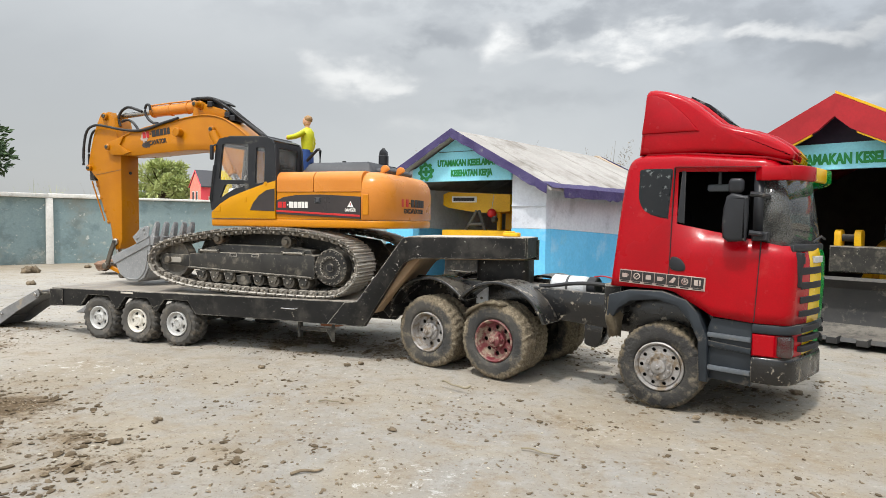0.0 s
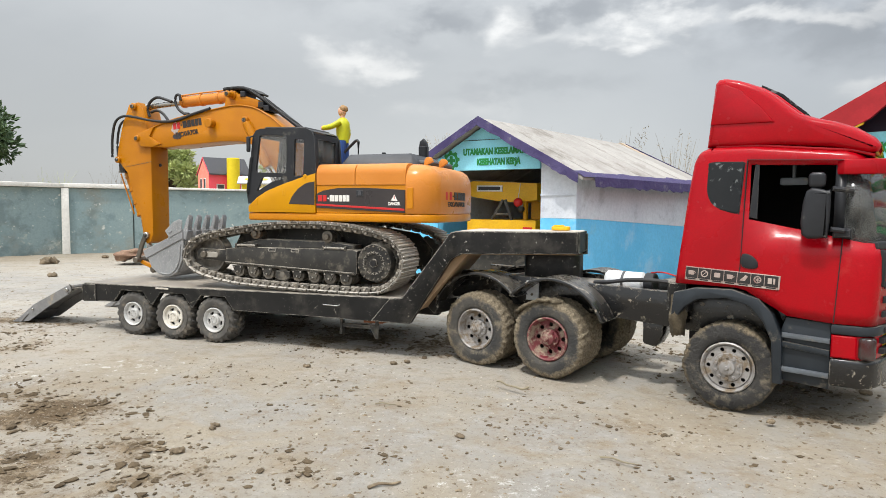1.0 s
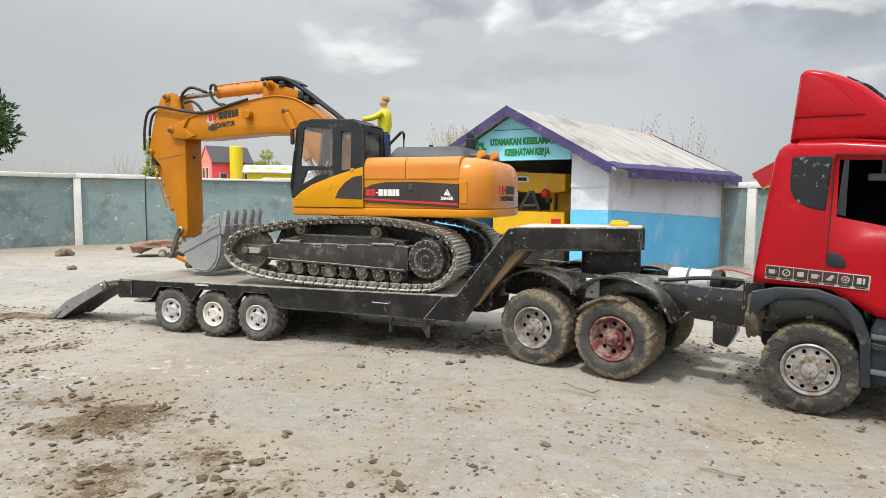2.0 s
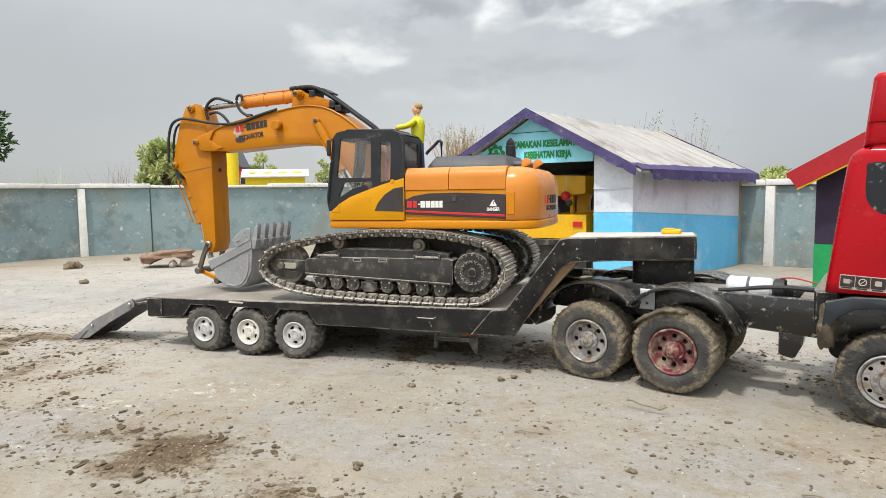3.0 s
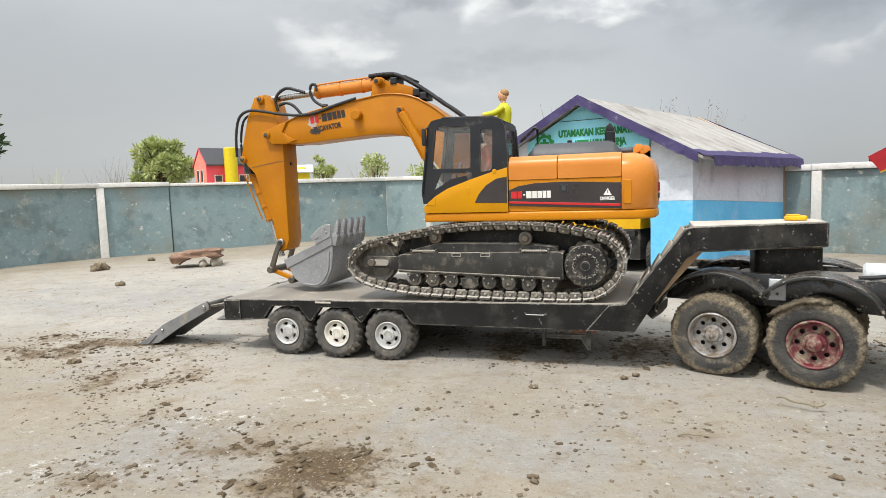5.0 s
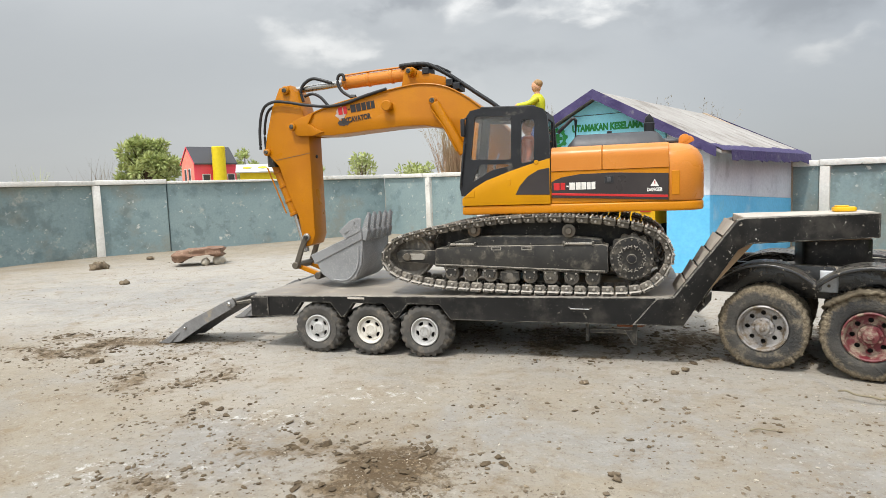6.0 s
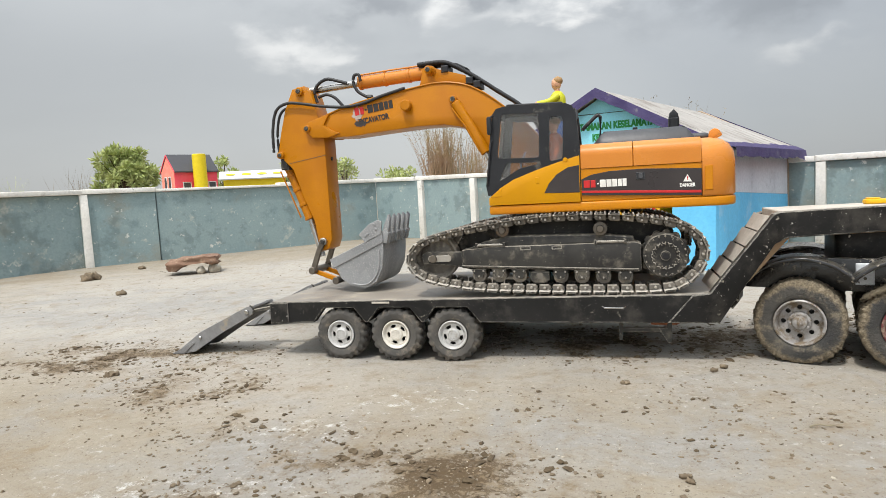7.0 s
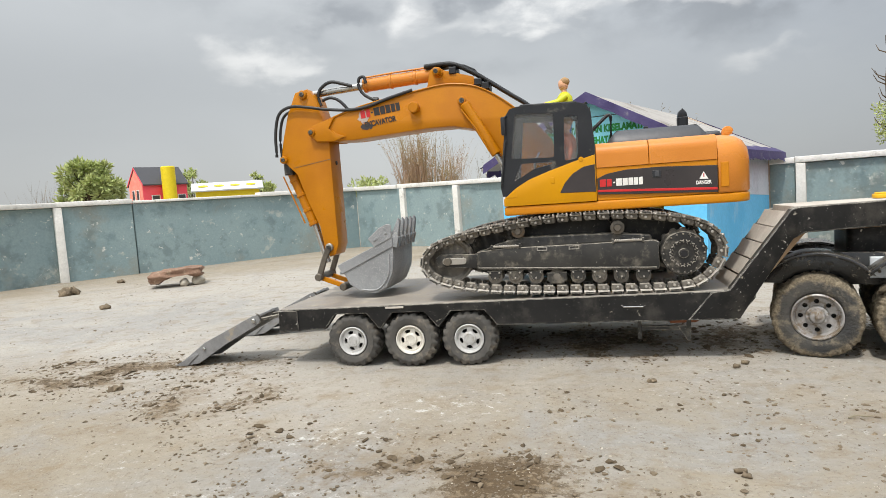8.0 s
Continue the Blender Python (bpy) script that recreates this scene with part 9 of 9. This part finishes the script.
# ---- beyond the wall: toy farm, shrubs, grass ----
def toy_house():
    m = pose(-5.38, 6.80, 0, 0, 0, 60)
    root = thing("toy_barn", m, "pink-red toy house with black roof behind the wall", "toy house", frame_m=m)
    L, D, ZE, ZA = 0.270, 0.185, 0.586, 0.770
    part("wall", rprism(bmesh.new(), [(-D, 0.0), (D, 0.0), (D, ZE), (0, ZA - 0.006), (-D, ZE)], -L + 0.008, L - 0.008, 0.001, 1, "yz"), toy_pink, root)
    part("gable_wall", rprism(bmesh.new(), [(-D + 0.002, 0.0), (D - 0.002, 0.0), (D - 0.002, ZE - 0.004), (0, ZA - 0.012), (-D + 0.002, ZE - 0.004)], -L + 0.004, -L + 0.0075, 0.0005, 1, "yz"), toy_coral, root, "coral gable wall")
    for s in (-1, 1):
        part("roof", rprism(bmesh.new(), [(0, ZA), (s * (D + 0.030), ZE - 0.025), (s * (D + 0.030), ZE - 0.010), (0, ZA + 0.016)], -L, L, 0.001, 1, "yz"), toy_black, root, "black roof")
        part("gable_trim", rprism(bmesh.new(), [(0, ZA - 0.004), (s * (D + 0.026), ZE - 0.026), (s * (D + 0.030), ZE - 0.012), (0, ZA + 0.014)], -L - 0.006, -L - 0.0005, 0.0005, 1, "yz"), toy_pink, root)
    for x in (-0.12, 0.19):
        w = part("window", box(bmesh.new(), x - 0.050, x + 0.050, -D - 0.005, -D + 0.005, 0.36, 0.45, 0.001), white_print, root, "white framed window")
        part("pane", box(bmesh.new(), x - 0.040, x + 0.040, -D - 0.008, -D - 0.0055, 0.368, 0.442, 0.0005), hood_grey, w)
    for y in (-0.060, 0.060):
        w = part("window", box(bmesh.new(), -L, -L + 0.0035, y - 0.036, y + 0.036, 0.36, 0.52, 0.001), white_print, root, "white framed window")
        part("pane", box(bmesh.new(), -L - 0.004, -L - 0.0005, y - 0.024, y + 0.024, 0.37, 0.51, 0.0005), hood_grey, w)
    part("silo", cyl(bmesh.new(), (0.01, -D - 0.085, 0.0), (0.01, -D - 0.085, 0.772), 0.078, seg=24, edge=0.008), toy_yellow, root, "yellow round silo")


toy_house()


def toy_stable():
    m = pose(-3.258, 4.754, 0, 0, 0, 31)
    root = thing("toy_stable", m, "low white-roofed toy stable with yellow spots behind the wall", "toy house", frame_m=m)
    part("wall", box(bmesh.new(), -0.243, 0.243, -0.08, 0.11, 0.0, 0.377, 0.001), toy_yellow, root)
    prof = [(-0.118, 0.365), (0.016, 0.428), (0.141, 0.377), (0.141, 0.386), (0.016, 0.439), (-0.122, 0.374)]
    part("roof", rprism(bmesh.new(), prof, -0.275, 0.275, 0.001, 1, "yz"), tank_white, root, "white roof with yellow spots")
    for k in range(4):
        cx = -0.185 + k * 0.122
        bm = bmesh.new()
        outline = [(cx + 0.038 * math.cos(a), 0.019 * math.sin(a)) for a in [2 * math.pi * j / 16 for j in range(16)]]
        rprism(bm, outline, 0.0, 0.0015, 0.0003, 1, "xy")
        bm.transform(Matrix.Translation((0, -0.053, 0.4095)) @ Matrix.Rotation(math.atan2(0.063, 0.134), 4, "X"))
        part("roof_spot", bm, toy_yellow, root)


toy_stable()


def leaf_cloud(rng, centres, radii, per, size, narrow=0.45, star=False):
    """Leaves, each a bent four-cornered blade, gathered round the given centres."""
    verts, faces = [], []
    for c, r in zip(centres, radii):
        for _ in range(per):
            d = rng.normal(size=3)
            d /= np.linalg.norm(d) + 1e-9
            p = np.array(c) + d * r * rng.uniform(0.25, 1.0) ** 0.6
            out = d + rng.normal(size=3) * (0.2 if star else 0.5) + np.array([0, 0, 0.25])
            if star:
                p = np.array(c) + d * r * rng.uniform(0.05, 0.45)
            out /= np.linalg.norm(out)
            side = np.cross(out, rng.normal(size=3))
            side /= np.linalg.norm(side) + 1e-9
            up = np.cross(side, out)
            s = size * rng.uniform(0.6, 1.3)
            n = len(verts)
            verts += [p, p + out * s * 0.5 + side * s * narrow * 0.5 + up * s * 0.08, p + out * s, p + out * s * 0.5 - side * s * narrow * 0.5 + up * s * 0.08]
            faces.append((n, n + 1, n + 2, n + 3))
    return [tuple(v) for v in verts], faces


def shrub(name, x, y, height, width, seed, label, mat, trunk=0.25, clumps=22, per=120, leaf=0.075, low=0.35, star=False):
    rng = np.random.RandomState(seed)
    m = pose(x, y, 0)
    root = thing(name, m, label, "tree" if "tree" in name else "shrub", frame_m=m)
    bm = bmesh.new()
    centres, radii = [], []
    tube(bm, [(0, 0, 0), (0.01, 0.0, height * trunk * 0.6), (0.0, 0.01, height * trunk * 1.2)], 0.035 * height, 8, 0.022 * height)
    for k in range(clumps):
        a = rng.uniform(0, 6.28)
        t = rng.uniform(low, 0.92)
        rad = width / 2 * math.sqrt(max(0.05, 1 - ((t - 0.58) / 0.44) ** 2)) * rng.uniform(0.3, 0.9)
        c = (rad * math.cos(a), rad * math.sin(a), height * t)
        centres.append(c)
        radii.append(width * rng.uniform(0.10, 0.19))
        tube(bm, [(0, 0, height * trunk), (c[0] * 0.4, c[1] * 0.4, height * (trunk + (t - trunk) * 0.6)), c], 0.012 * height, 5, 0.004 * height)
    part("trunk", bm, bark, root, "", 60)
    v, f = leaf_cloud(rng, centres, radii, per, leaf, 0.30 if star else 0.45, star)
    me = bpy.data.meshes.new("crown")
    me.from_pydata(v, [], f)
    me.materials.append(mat)
    shared("crown", me, root, Matrix())


shrub("green_shrub", -8.92, 9.74, 1.28, 1.22, 1, "bushy green shrub beyond the wall", leaf_green, clumps=58, per=95, leaf=0.115, low=0.28, star=True)
shrub("green_shrub", -6.96, 12.34, 1.02, 0.66, 2, "small green shrub beyond the wall", leaf_green, clumps=20, per=80, leaf=0.085, star=True)
shrub("green_shrub", -5.95, 12.83, 1.00, 0.78, 3, "thin green shrub beyond the wall", leaf_green, clumps=12, per=70)
shrub("green_shrub", -8.15, 11.71, 1.14, 0.66, 4, "small green shrub beyond the wall", leaf_green, clumps=20, per=80, leaf=0.085, star=True)
shrub("green_shrub", -5.0, 13.4, 0.80, 0.8, 6, "low green shrub beyond the wall", leaf_green, clumps=12, per=90)
shrub("shade_tree", -10.15, 6.75, 1.78, 1.55, 5, "dark leafy tree beyond the wall", leaf_dark, clumps=44, per=220, leaf=0.11, low=0.42)
shrub("green_shrub", 1.02, 7.96, 0.42, 0.4, 8, "low green shrub beyond the wall", leaf_green, clumps=10, per=70, leaf=0.06)


def grass_clump(x, y, height, width, seed, label, blades=90, plume=True, mat=None):
    rng = np.random.RandomState(seed)
    bm = bmesh.new()
    for k in range(blades):
        a, lean, h = rng.uniform(0, 6.28), rng.uniform(0.02, 0.38) ** 1.0, height * rng.uniform(0.45, 1.0)
        bx, by = rng.normal() * width * 0.22, rng.normal() * width * 0.22
        dx, dy = math.cos(a) * lean * h, math.sin(a) * lean * h
        pts = [(bx + dx * t * t, by + dy * t * t, h * (t - 0.15 * lean * t * t)) for t in (0, 0.35, 0.7, 1.0)]
        side = Vector((-math.sin(a), math.cos(a), 0)) * 0.0045 * height / 0.8
        rows = [[bm.verts.new(Vector(p) - side * (1 - 0.9 * i / 3)), bm.verts.new(Vector(p) + side * (1 - 0.9 * i / 3))] for i, p in enumerate(pts)]
        for r0, r1 in zip(rows, rows[1:]):
            bm.faces.new((r0[0], r0[1], r1[1], r1[0]))
        if plume and k % 4 == 0:
            for j in range(14):
                t = 0.72 + 0.28 * j / 14
                p = Vector((bx + dx * t * t, by + dy * t * t, h * t))
                q = p + Vector((rng.normal(), rng.normal(), 0.8)) * 0.022 * height
                w = Vector((rng.normal(), rng.normal(), rng.normal())).normalized() * 0.004 * height
                vs = [bm.verts.new(c) for c in (p, p.lerp(q, 0.5) + w, q, p.lerp(q, 0.5) - w)]
                bm.faces.new(vs)
    solo("grass_clump", bm, mat or dry_grass, pose(x, y, 0), label, "grass", "tall grass beyond the wall", angle=60)


grass_clump(-1.97, 5.85, 0.90, 0.30, 1, "tall dry brown grass beyond the wall", 420, True, brown_grass)
grass_clump(-1.66, 5.92, 0.76, 0.26, 2, "tall dry feathery grass beyond the wall", 190, True, brown_grass)
grass_clump(-2.04, 6.90, 0.92, 0.34, 3, "tall pale dry grass beyond the wall", 80)
grass_clump(-1.30, 6.05, 0.62, 0.24, 9, "sparse dry grass beyond the wall", 40)
grass_clump(-0.33, 4.05, 0.70, 0.12, 4, "bare dry bush rising behind the shed", 70)
grass_clump(-0.82, 3.96, 0.72, 0.08, 5, "bare dry stalks rising behind the shed", 30)
grass_clump(0.02, 4.00, 0.66, 0.10, 6, "bare dry stalks rising behind the shed", 40)
for k in range(9):
    grass_clump(-7.6 + 0.32 * k + 0.2 * (k % 3), 5.3 + 0.52 * k, 0.56 + 0.1 * ((k * 7) % 3), 0.5, 20 + k, "thin green-grey reeds beyond the wall", 70, False, leaf_green if k % 2 else dry_grass)


def bare_tree():
    rng = np.random.RandomState(12)
    m = pose(7.30, 18.6, 0)
    root = thing("bare_tree", m, "tall thin bare tree far beyond the wall", "tree", frame_m=m)
    bm = bmesh.new()
    tube(bm, [(0, 0, 0), (0.05, 0, 1.2), (0.0, 0, 2.4), (0.06, 0, 3.4)], 0.09, 8, 0.02)
    for k in range(26):
        z = 0.9 + 0.09 * k
        a = rng.uniform(0, 6.28)
        tube(bm, [(0.02, 0, z), (0.02 + 0.25 * math.cos(a), 0.25 * math.sin(a), z + 0.12), (0.02 + 0.36 * math.cos(a), 0.36 * math.sin(a), z + 0.30)], 0.018, 5, 0.006)
    part("trunk", bm, bark, root, "", 60)
    v, f = leaf_cloud(rng, [(0.1 * math.cos(k), 0.3 * math.sin(k * 2.1), 0.9 + 0.08 * k) for k in range(12)], [0.18] * 12, 70, 0.08)
    me = bpy.data.meshes.new("crown")
    me.from_pydata(v, [], f)
    me.materials.append(leaf_green)
    shared("crown", me, root, Matrix())


bare_tree()
